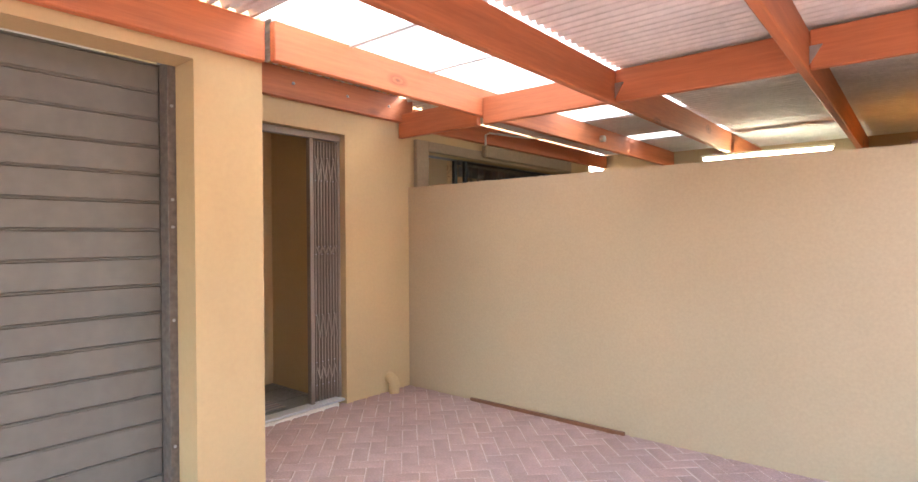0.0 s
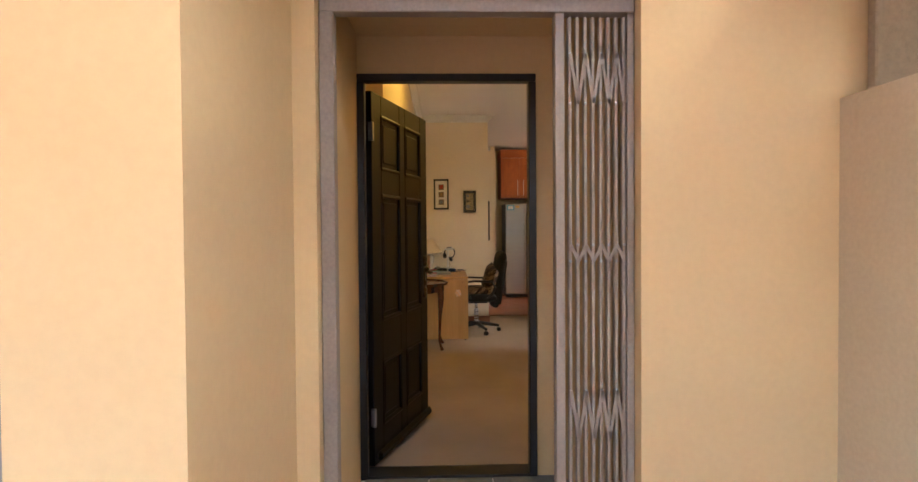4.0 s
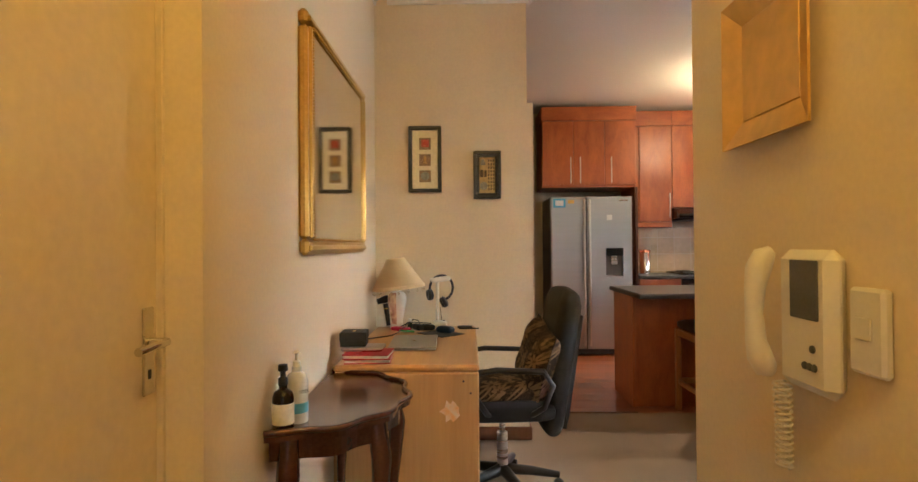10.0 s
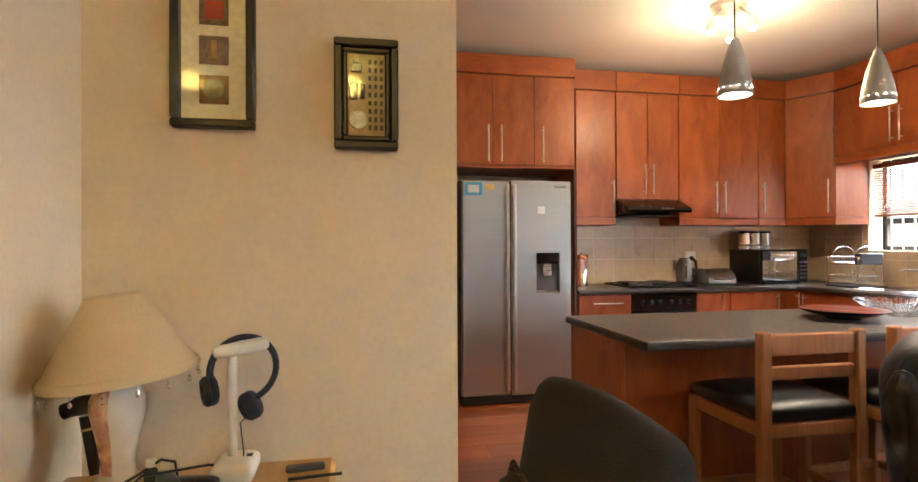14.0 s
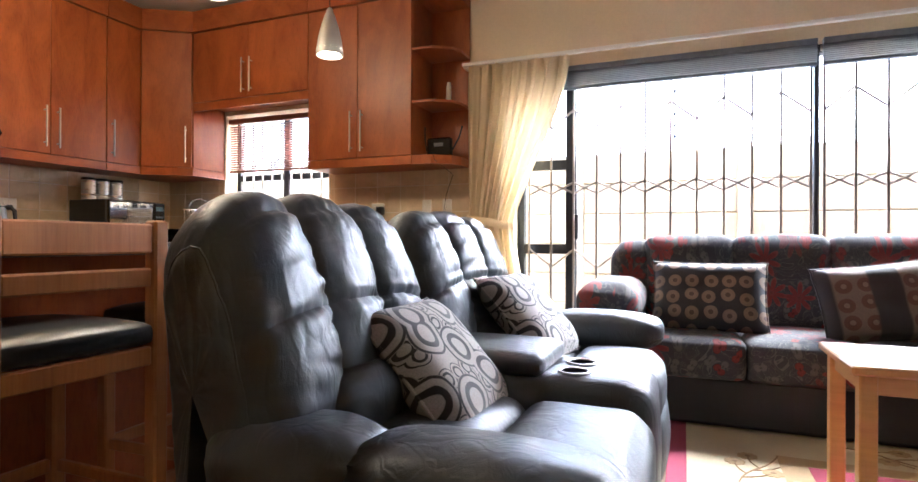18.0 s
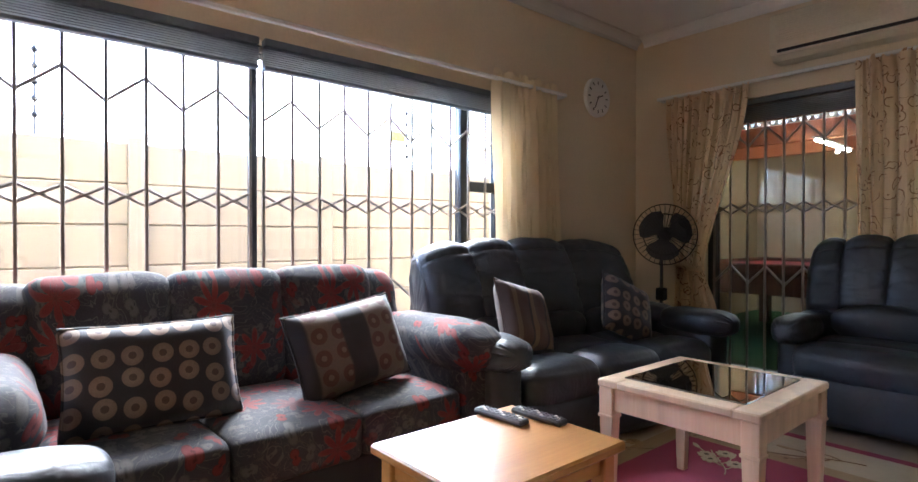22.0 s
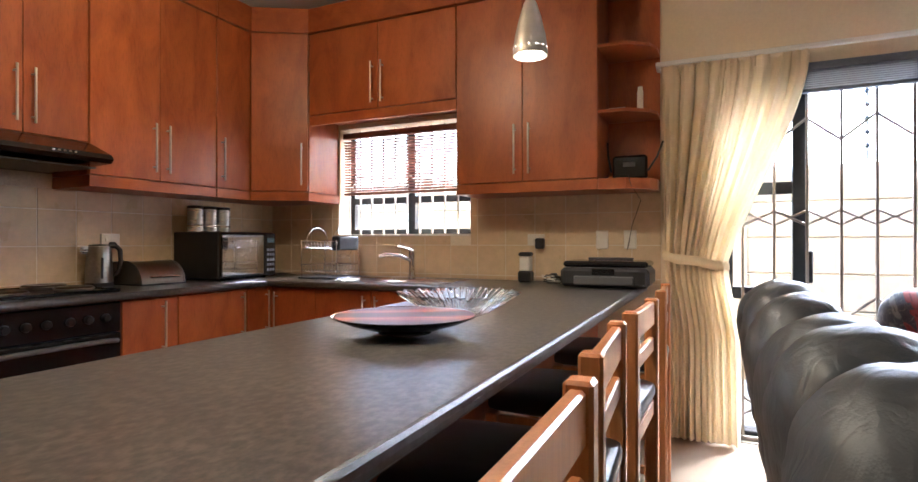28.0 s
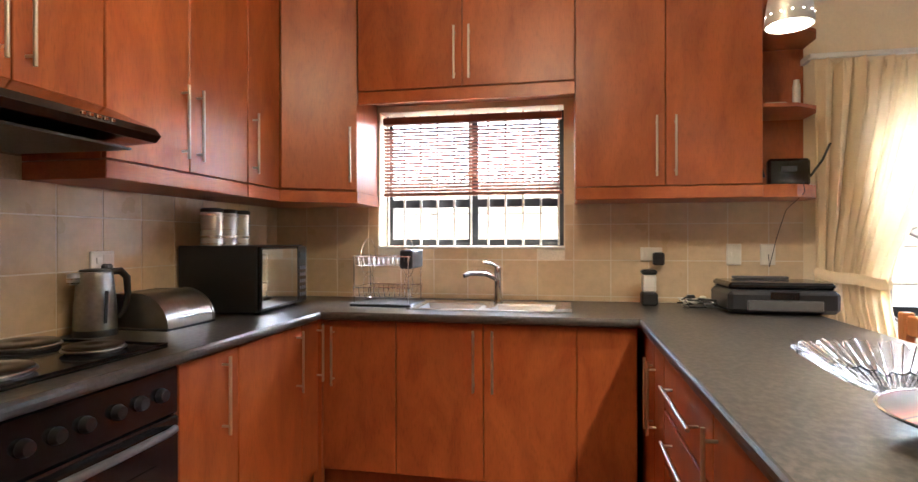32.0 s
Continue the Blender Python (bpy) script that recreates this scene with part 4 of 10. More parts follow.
def rolled(path, s, z0=0.855, z1=0.893):
    """The post-formed front edge along a path of points, bulging to the left of the way."""
    prof = [(0.0, z0), (0.006, z0 + 0.001), (0.011, z0 + 0.008), (0.012, (z0 + z1) / 2), (0.010, z1 - 0.009), (0.005, z1 - 0.002), (0.0, z1)]
    for (xa, ya), (xb, yb) in zip(path, path[1:]):
        d = Vector((xb - xa, yb - ya, 0)).normalized()
        o = Vector((-d.y, d.x, 0))
        s.sheet([[(x + o.x * e, y + o.y * e, z) for e, z in prof] for x, y in ((xa, ya), (xb, yb))])
    s.smooth = False


top = at_base("worktop", (-10.9, 6.0, 0.855), "mottled dark slate-look laminate worktop with a rounded front edge", "worktop")
for a, b, c, d in ((WALL_W, -11.862, 4.588, 6.692), (-10.34, -9.512, 3.872, 6.692)):
    piece("board", Shape().box(a, b, c, d, 0.855, 0.893), WORKTOP, top)
for a, b, c, d in ((WALL_W, -11.42, 6.692, WALL_N), (-10.72, -9.512, 6.692, WALL_N), (-11.42, -10.72, 6.692, 6.87), (-11.42, -10.72, 7.13, WALL_N), (-11.10, -11.04, 6.87, 7.13)):
    piece("board", Shape().box(a, b, c, d, 0.855, 0.893), WORKTOP, top)
s = Shape()
rolled([(-11.862, 6.692), (-11.862, 4.588)], s)
rolled([(-10.34, 6.692), (-11.862, 6.692)], s)
rolled([(-10.34, 3.872), (-10.34, 6.692)], s)
rolled([(-9.512, WALL_N), (-9.512, 3.872)], s)
rolled([(-9.512, 3.872), (-10.34, 3.872)], s)
piece("edging", s, surface("worktop_edge_laminate", (0.055, 0.050, 0.045), 0.38, grain=60, spread=0.4, bump=0.03), top)

# fridge
f = at_base("fridge", (-12.09, 3.92, 0), "silver side-by-side fridge freezer with a water dispenser", "fridge")
piece("body", Shape().box(-12.45, -11.80, 3.46, 4.385, 0.02, 1.755, 0.006), GREY_PLASTIC, f)
dl = piece("door", Shape().box(-11.792, -11.735, 3.462, 3.862, 0.075, 1.75, 0.012), FRIDGE_STEEL, f)
s = Shape()
for a0, a1, z0, z1 in [(3.872, 4.085, 0.075, 1.75), (4.085, 4.285, 0.075, 0.865), (4.085, 4.285, 1.185, 1.75), (4.285, 4.383, 0.075, 1.75)]:
    s.box(-11.792, -11.735, a0, a1, z0, z1)
dr = piece("door", s, FRIDGE_STEEL, f)
piece("dispenser", Shape().box(-11.79, -11.775, 4.087, 4.283, 0.867, 1.183), GREY_PLASTIC, dr)
piece("dispenser_panel", Shape().box(-11.775, -11.738, 4.087, 4.283, 1.10, 1.183, 0.003), BLACK_GLOSS, dr, "black dispenser display panel")
piece("dispenser_tray", Shape().box(-11.775, -11.738, 4.09, 4.28, 0.868, 0.885, 0.003), STEEL, dr)
piece("dispenser_spout", Shape().box(-11.77, -11.745, 4.15, 4.22, 1.0, 1.10, 0.008), STEEL, dr)
for door, y in ((dl, 3.838), (dr, 3.896)):
    h = piece("handle", Shape().box(-11.712, -11.696, y - 0.014, y + 0.014, 0.11, 1.72, 0.006).box(-11.74, -11.71, y - 0.010, y + 0.010, 0.14, 0.2, 0.002)
              .box(-11.74, -11.71, y - 0.010, y + 0.010, 0.85, 0.90, 0.002).box(-11.74, -11.71, y - 0.010, y + 0.010, 1.62, 1.68, 0.002), NICKEL, door, "long steel bar handle")
piece("middle_gap", Shape().box(-11.80, -11.745, 3.863, 3.871, 0.08, 1.745), BLACK_PLASTIC, f)
piece("bottom_grille", Shape().box(-11.80, -11.75, 3.465, 4.38, 0.012, 0.068, 0.004), BLACK_PLASTIC, f)
f.matrix_world = Matrix.Translation((-0.04, 0.105, 0)) @ f.matrix_world @ Matrix.Diagonal((1, 0.985, 1.022, 1))
note = surface("blue_note_paper", (0.10, 0.36, 0.58), 0.7, grain=20)
paper = surface("white_paper", (0.75, 0.74, 0.70), 0.8, grain=30)
single("fridge_note", Shape().box(-11.7745, -11.7725, 3.60, 3.74, 1.67, 1.77), note, "blue-edged paper note stuck on the fridge door", "note")
single("fridge_note", Shape().box(-11.7722, -11.7712, 3.625, 3.715, 1.69, 1.75), paper, "small white paper card stuck on the fridge door", "note")
single("fridge_magnet", Shape().box(-11.7745, -11.7710, 3.765, 3.835, 1.715, 1.755, 0.001), GOLD_LEAF, "small gold rectangular magnet on the fridge door", "magnet")
single("fridge_sticker", Shape().box(-11.7745, -11.7725, 4.20, 4.26, 1.525, 1.585), paper, "small white sticker on the fridge door", "sticker")
piece("badge", Shape().box(-11.7345, -11.733, 4.24, 4.34, 1.70, 1.715), CHROME, f, "plain chrome badge")

# oven, hob, hood
o = at_base("oven", (-12.1, 5.38, 0.1), "black built-in oven with a row of knobs and a curved handle", "oven")
piece("body", Shape().box(-12.45, -11.905, 5.078, 5.688, 0.245, 0.85, 0.002), BLACK_PLASTIC, o)
piece("control_panel", Shape().box(-11.903, -11.872, 5.08, 5.686, 0.70, 0.85, 0.006), BLACK_GLOSS, o)
for k in range(6):
    y = 5.17 + k * 0.083 + (0.0 if k < 3 else 0.02)
    piece("knob", Shape().lathe([(0.021, 0), (0.022, 0.008), (0.017, 0.022), (0.0, 0.023)], (0, 0, 0), 16, pose(-11.873, y, 0.775, 0, 90, 0)), BLACK_PLASTIC, o)
d = piece("door", Shape().box(-11.903, -11.87, 5.08, 5.686, 0.25, 0.695, 0.006), BLACK_GLOSS, o)
piece("window", Shape().box(-11.869, -11.867, 5.18, 5.585, 0.33, 0.57, 0.0), surface("oven_glass", (0.016, 0.018, 0.018), 0.06, grain=10, bump=0), d)
piece("handle", Shape().tube([(-11.868, 5.10, 0.655), (-11.838, 5.16, 0.665), (-11.828, 5.38, 0.668), (-11.838, 5.60, 0.665), (-11.868, 5.665, 0.655)], 0.012, 10), GREY_PLASTIC, d, "curved dark oven handle")
piece("bottom_panel", Shape().box(-12.4, -11.876, 5.078, 5.688, 0.105, 0.235, 0.003), CHERRY_X, o, "cherry filler panel")
h = at_base("hob", (-12.22, 5.41, 0.893), "black electric hob with four solid plates", "hob")
piece("tray", Shape().box(-12.475, -11.945, 5.105, 5.735, 0.8935, 0.905, 0.004), BLACK_GLOSS, h)
HOT_IRON = surface("hot_plate_iron", (0.12, 0.105, 0.09), 0.3, 0.85, grain=50)
for x, y, r in [(-12.085, 5.265, 0.096), (-12.085, 5.585, 0.08), (-12.345, 5.265, 0.08), (-12.345, 5.585, 0.096)]:
    hp = piece("hot_plate", Shape().lathe([(r + 0.001, 0.008), (r + 0.002, 0.020), (r - 0.003, 0.023), (r * 0.32, 0.023), (r * 0.28, 0.020), (0.0, 0.020)], (x, y, 0.905), 36), HOT_IRON, h)
    piece("steel_rim", Shape().lathe([(r - 0.004, 0.0), (r - 0.002, 0.006), (r + 0.006, 0.008), (r + 0.008, 0.011), (r + 0.006, 0.014), (r + 0.0025, 0.0145)], (x, y, 0.905), 36), STEEL, hp)
for a, b, c, d in ((-12.475, -12.466, 5.105, 5.735), (-11.954, -11.945, 5.105, 5.735), (-12.4655, -11.9545, 5.105, 5.114), (-12.4655, -11.9545, 5.726, 5.735)):
    piece("tray_lip", Shape().box(a, b, c, d, 0.9052, 0.910, 0.002), BLACK_GLOSS, h)
h = at_base("cooker_hood", (-12.2, 5.39, 1.53), "black glossy cooker hood under the wall cabinet", "hood")
s = Shape()
for y in (5.08, 5.69):
    s.v += [(WALL_W, y, 1.675), (-12.13, y, 1.675), (-11.955, y, 1.60), (-11.935, y, 1.575), (-11.955, y, 1.555), (WALL_W, y, 1.53)]
s.f = [tuple(range(6)), tuple(range(6, 12))[::-1]] + [(i, (i + 1) % 6, 6 + (i + 1) % 6, 6 + i) for i in range(6)]
piece("shell", s, BLACK_GLOSS, h)
piece("filter", Shape().box(-12.42, -12.0, 5.13, 5.64, 1.527, 1.534), surface("greasy_filter_mesh", (0.10, 0.095, 0.085), 0.55, 0.4, grain=90, spread=0.4), h)
for k in range(5):
    piece("button", Shape().box(-11.952, -11.94, 5.40 + k * 0.025, 5.414 + k * 0.025, 1.583, 1.594, 0.002), CHROME, h)

# backsplash tiles
for name, cells in (("backsplash_west", "w"), ("backsplash_north", "n")):
    if cells == "w":
        b = structure(name, Shape().box(-12.4895, -12.482, 4.588, 7.40, 0.894, 1.62), GROUT_LIGHT, "grout bed of the beige wall tiles")
        spans = [(y, y + 0.2015) for y in np.arange(4.592, 7.35, 0.2065)]
    else:
        b = structure(name, Shape().box(-12.48, -9.42, 7.3975, 7.4045, 0.894, 1.205).box(-10.675, -9.42, 7.3975, 7.4045, 1.205, 1.45).box(-12.48, -11.80, 7.3975, 7.4045, 1.205, 1.45), GROUT_LIGHT, "grout bed of the beige wall tiles")
        spans = [(x, x + 0.2015) for x in np.arange(-12.48, -9.5, 0.2065)]
    for z0, z1 in ((0.895, 0.920), (0.925, 1.126), (1.131, 1.332), (1.337, 1.449)):
        for a, e in spans:
            if cells == "w":
                s = Shape().box(-12.482, -12.4795, a, min(e, 7.395), z0, z1, 0.0008)
            else:
                e = min(e, -9.422)
                if z1 > 1.21 and a < -10.68 and e > -11.797:
                    if a < -11.80:
                        e = -11.802
                    elif e > -10.675:
                        a = -10.673
                    else:
                        if z0 > 1.2:
                            continue
                        z1 = 1.204
                if e - a < 0.01:
                    continue
                s = Shape().box(a, e, 7.395, 7.3975, z0, z1, 0.0008)
                z1 = max(z1, z0 + 0.02) if z0 != 1.131 else 1.332
            part("tile", s, TILE_BEIGE, b)

# kitchen laminate boards
kf = bpy.data.objects["floor_kitchen_base"]
row = 0
rnd = random.Random(4)
for x in np.arange(-12.48, -9.645, 0.192):
    y = 0.8 - rnd.random() * 1.1
    while y < 7.38:
        y2 = y + 1.2
        a, b2 = max(y, 0.81), min(y2, 7.39)
        if b2 - a > 0.05 and not (a > 6.9 and x < -10.4) and x > -12.2:
            part("plank", Shape().box(x + 0.0008, min(x + 0.1912, -9.642), a + 0.0008, b2 - 0.0008, -0.012, 0.0, 0.0012), LAMINATE, kf)
        y = y2
structure("threshold_strip", Shape().box(-9.665, -9.635, 2.99, 3.89, -0.002, 0.006, 0.003), SKIRTING, "wooden strip between carpet and laminate floor")

# ---- kitchen window ----
w = at_base("window_1", (-11.24, 7.5, 1.21), "black framed kitchen window with two sashes", "window", "", "structure")
x0, x1, z0, z1, yw = -11.797, -10.68, 1.21, 2.03, 7.55
piece("window_frame", Shape().box(x0, x1, yw, yw + 0.05, z0, z0 + 0.04).box(x0, x1, yw, yw + 0.05, z1 - 0.04, z1).box(x0, x0 + 0.04, yw, yw + 0.05, z0 + 0.04, z1 - 0.04)
      .box(x1 - 0.04, x1, yw, yw + 0.05, z0 + 0.04, z1 - 0.04).box(-11.265, -11.205, yw, yw + 0.05, z0 + 0.04, z1 - 0.04)
      .box(x0 + 0.04, -11.265, yw, yw + 0.05, 1.45, 1.50).box(-11.205, x1 - 0.04, yw, yw + 0.05, 1.45, 1.50), BLACK_FRAME, w)
for a, b in ((x0 + 0.041, -11.266), (-11.204, x1 - 0.041)):
    for c0, c1 in ((z0 + 0.041, 1.449), (1.501, z1 - 0.041)):
        p = piece("pane", Shape().box(a, b, yw + 0.02, yw + 0.026, c0, c1), GLASS, w)
        p.visible_shadow = False
piece("window_sill", Shape().box(x0 - 0.005, x1 + 0.005, 7.385, 7.55, 1.195, 1.2095, 0.003), PAINT_WHITE, w, "white tiled window sill")
bars = at_base("burglar_gate", (-11.24, 7.48, 1.21), "cream folding burglar bars inside the kitchen window", "burglar bars")


def trellis(parent, a0, a1, y, z0, z1, n, wave, material, r=0.006, axis="x", bars_name="bar"):
    """Folding security bars: uprights with rows of zigzag links. wave: (height, half height) of each row; links join neighbours."""
    P = (lambda a, dz, o=0.0: (a, y + o, dz)) if axis == "x" else (lambda a, dz, o=0.0: (y + o, a, dz))
    step = (a1 - a0) / n
    for k in range(n + 1):
        a = a0 + k * step
        s = Shape()
        if axis == "x":
            s.box(a - r, a + r, y - r, y + r, z0, z1, 0.0015)
        else:
            s.box(y - r, y + r, a - r, a + r, z0, z1, 0.0015)
        piece(bars_name, s, material, parent)
    for z, h in wave:
        for k in range(n):
            a, b = a0 + k * step, a0 + (k + 1) * step
            up = k % 2 == 0
            zz = (z - h, z + h) if up else (z + h, z - h)
            s = Shape().tube([P(a, zz[0], 0.012), P(b, zz[1], 0.012)], r * 1.15, 6)
            piece("link", s, material, parent)


trellis(bars, x0 + 0.03, x1 - 0.03, 7.49, 1.215, 2.025, 10, [(1.62, 0.05), (1.55, -0.03)], surface("cream_bar_paint", (0.62, 0.57, 0.50), 0.45, grain=60), 0.006)
bl = at_base("venetian_blind", (-11.24, 7.44, 1.52), "half-raised red-brown wooden venetian blind", "blind")
BLIND_WOOD = wood("red_brown_blind_slat", (0.33, 0.12, 0.07), (0.22, 0.07, 0.04), 0.5, "x", 6.0, 0.1, 0.1, 0.4)
piece("head_rail", Shape().box(x0 + 0.02, x1 - 0.01, 7.415, 7.465, 1.955, 1.998, 0.004), BLIND_WOOD, bl)
piece("bottom_rail", Shape().box(x0 + 0.02, x1 - 0.01, 7.425, 7.46, 1.515, 1.535, 0.004), BLIND_WOOD, bl)
for k in range(19):
    z = 1.548 + k * 0.0212
    s = Shape().box(-0.54, 0.535, -0.0012, 0.0012, -0.0125, 0.0125, 0.0, pose(-11.238, 7.442, z, 68, 0, 0))
    piece("slat", s, BLIND_WOOD, bl)
for x in (-11.66, -11.22, -10.82):
    piece("cord", Shape().tube([(x, 7.428, 1.52), (x, 7.428, 1.96)], 0.002, 6), BLIND_WOOD, bl)

# ---- things on the worktops ----
T = 0.893
# kettle
stand(0.0, 0.035)
k = at_base("kettle", (-12.385, 5.865, T), "brushed steel electric jug kettle with a black handle", "kettle")
KP = (-12.385, 5.865, T)
KETTLE_STEEL = surface("dull_kettle_steel", (0.34, 0.33, 0.32), 0.30, 0.9, grain=60, bump=0.02)
piece("jug", Shape().lathe([(0.071, 0.024), (0.072, 0.035), (0.069, 0.11), (0.062, 0.19), (0.058, 0.225), (0.055, 0.234), (0.0, 0.236)], KP, 36), KETTLE_STEEL, k)
piece("base", Shape().lathe([(0.073, 0.0), (0.074, 0.018), (0.071, 0.0235), (0.0, 0.0235)], KP, 32), BLACK_PLASTIC, k)
piece("lid", Shape().lathe([(0.054, 0.2365), (0.050, 0.243), (0.020, 0.247), (0.0, 0.248)], KP, 24), BLACK_PLASTIC, k)
piece("handle", Shape().tube([(-12.36, 5.90, T + 0.235), (-12.338, 5.932, T + 0.236), (-12.326, 5.950, T + 0.212), (-12.324, 5.953, T + 0.15), (-12.330, 5.942, T + 0.085), (-12.342, 5.922, T + 0.06)], 0.014, 10, False, True, [0.013, 0.015, 0.014, 0.012, 0.011, 0.010]), BLACK_PLASTIC, k)
piece("spout", Shape().puff((-12.41, 5.802, T + 0.212), (0.018, 0.026, 0.022), 0.014, n=5), STEEL, k)
piece("water_gauge", Shape().box(-0.006, 0.006, -0.002, 0.002, 0.05, 0.17, 0.001, pose(-12.319, 5.838, T, 5, 0, 70)), BLACK_PLASTIC, k)
# bread bin
stand(-0.02, -0.06)
BIN_STEEL = surface("dull_bin_steel", (0.33, 0.30, 0.265), 0.32, 0.95, grain=30, spread=0.06, bump=0.03, stretch=(1, 30, 1))
b = at_base("bread_bin", (-12.30, 6.22, T), "dull bronze-toned steel roll-top bread bin", "bread bin")
arc = [(-12.45, 0.135)] + [(-12.30 + 0.135 * math.sin(math.radians(d)) * 1.08, 0.012 + 0.130 * math.cos(math.radians(d))) for d in range(-10, 91, 8)] + [(-12.155, 0.008)]
piece("body", Shape().sheet([[(x, y, T + z) for x, z in arc] for y in (6.085, 6.18, 6.27, 6.355)]), BIN_STEEL, b)
for y in (6.073, 6.355):
    s = Shape()
    ring = [(x + 0.004, z + 0.004) for x, z in arc] + [(-12.45, 0.005)]
    n = len(ring)
    s.v = [(x, yy, T + z) for yy in (y, y + 0.012) for x, z in ring]
    s.f = [tuple(range(n)), tuple(range(n, 2 * n))[::-1]] + [(i, (i + 1) % n, n + (i + 1) % n, n + i) for i in range(n)]
    piece("end_cap", s, BIN_STEEL, b)
piece("back", Shape().box(-12.455, -12.45, 6.085, 6.355, T + 0.008, T + 0.137), STEEL, b)
piece("lid_handle", Shape().box(-12.166, -12.148, 6.15, 6.29, T + 0.045, T + 0.055, 0.003), BLACK_PLASTIC, b)
piece("base", Shape().box(-12.45, -12.15, 6.07, 6.37, T + 0.0005, T + 0.008, 0.002), BLACK_PLASTIC, b)
piece("lid_handle", Shape().tube([(-12.143, 6.12, T + 0.05), (-12.143, 6.32, T + 0.05)], 0.006, 8), CHROME, b)
# microwave
stand()
m = at_base("microwave", (-12.22, 6.70, T), "black microwave oven with a mirrored door", "microwave")
R = pose(-12.282, 6.734, T, 0, 0, 3.7)
piece("body", Shape().box(-0.20, 0.19, -0.2725, 0.2725, 0.012, 0.327, 0.006, R), BLACK_PLASTIC, m)
piece("door", Shape().box(0.192, 0.21, -0.268, 0.15, 0.018, 0.322, 0.005, R), BLACK_GLOSS, m)
piece("door_window", Shape().box(0.2105, 0.2125, -0.255, 0.138, 0.032, 0.308, 0.0, R), surface("microwave_mirror_glass", (0.55, 0.56, 0.57), 0.03, 1.0, grain=10, spread=0.0, bump=0, blotch=0.0), m)
piece("control_panel", Shape().box(0.192, 0.208, 0.155, 0.27, 0.018, 0.322, 0.004, R), BLACK_GLOSS, m)
for r in range(5):
    for c in range(3):
        piece("button", Shape().box(0.2085, 0.2105, 0.176 + c * 0.028, 0.196 + c * 0.028, 0.05 + r * 0.036, 0.068 + r * 0.036, 0.0, R), GREY_PLASTIC, m)
piece("display", Shape().box(0.2085, 0.2105, 0.176, 0.253, 0.255, 0.29, 0.0, R), surface("display_glass", (0.03, 0.05, 0.05), 0.1, grain=10, bump=0), m)
for x, y in ((-0.17, -0.2), (0.16, -0.2), (-0.17, 0.2), (0.16, 0.2)):
    piece("foot", Shape().lathe([(0.015, 0), (0.015, 0.012)], (0, 0, 0), 10, R @ pose(x, y, 0)), RUBBER, m)
for kx, y in enumerate((6.515, 6.63, 6.745)):
    c = at_base("canister", (-12.33, y, T + 0.3275), "steel storage canister with a black lid on the microwave", "canister", "canisters on the microwave")
    piece("jar", Shape().lathe([(0.050, 0), (0.050, 0.155), (0.046, 0.158), (0.0, 0.158)], (-12.33, y, T + 0.3275), 24), STEEL, c)
    piece("lid", Shape().lathe([(0.051, 0.158), (0.052, 0.173), (0.046, 0.178), (0.0, 0.178)], (-12.33, y, T + 0.3275), 24), BLACK_PLASTIC, c)
c = at_base("canister", (-12.23, 4.765, T), "tall polished steel canister with a copper lid", "canister")
piece("jar", Shape().lathe([(0.062, 0), (0.062, 0.25), (0.058, 0.255), (0.0, 0.256)], (-12.23, 4.765, T), 28), CHROME, c)
piece("lid", Shape().lathe([(0.065, 0.257), (0.065, 0.28), (0.058, 0.29), (0.0, 0.292)], (-12.23, 4.765, T), 28), surface("copper", (0.60, 0.25, 0.12), 0.25, 1.0, grain=30), c)
piece("lid_knob", Shape().lathe([(0.006, 0.292), (0.006, 0.30), (0.013, 0.307), (0.009, 0.315), (0.0, 0.316)], (-12.23, 4.765, T), 14), CHROME, c)
# dish rack
r = at_base("dish_rack", (-11.62, 7.08, T), "two-tier chrome wire dish rack on a black tray", "dish rack")
piece("tray", Shape().box(-11.80, -11.46, 6.92, 7.22, T + 0.001, T + 0.014, 0.005), BLACK_PLASTIC, r)
for y in (6.94, 7.20):
    for x in (-11.78, -11.48):
        piece("leg", Shape().tube([(x, y, T + 0.014), (x, y, T + 0.27)], 0.0035, 6), CHROME, r)
for x in (-11.745, -11.515):
    for z, e in ((0.255, 0.105), (0.10, 0.075)):
        piece("hoop", Shape().tube([(x, 7.07 + 1.12 * e * math.cos(math.tau * k / 28), T + z + e * math.sin(math.tau * k / 28)) for k in range(28)], 0.0018, 6, True), CHROME, r)
for z in (0.05, 0.215):
    for k2 in range(12):
        x = -11.785 + k2 * 0.0282
        piece("wire", Shape().tube([(x, 6.94, T + z + 0.05), (x, 6.96, T + z), (x, 7.18, T + z), (x, 7.20, T + z + 0.05)], 0.002, 5), CHROME, r)
    piece("rim", Shape().tube([(-11.79, 6.94, T + z + 0.05), (-11.47, 6.94, T + z + 0.05), (-11.47, 7.20, T + z + 0.05), (-11.79, 7.20, T + z + 0.05)], 0.003, 6, True), CHROME, r)
piece("cutlery_cup", Shape().box(-11.53, -11.462, 6.95, 7.18, T + 0.20, T + 0.30, 0.008), BLACK_PLASTIC, r)
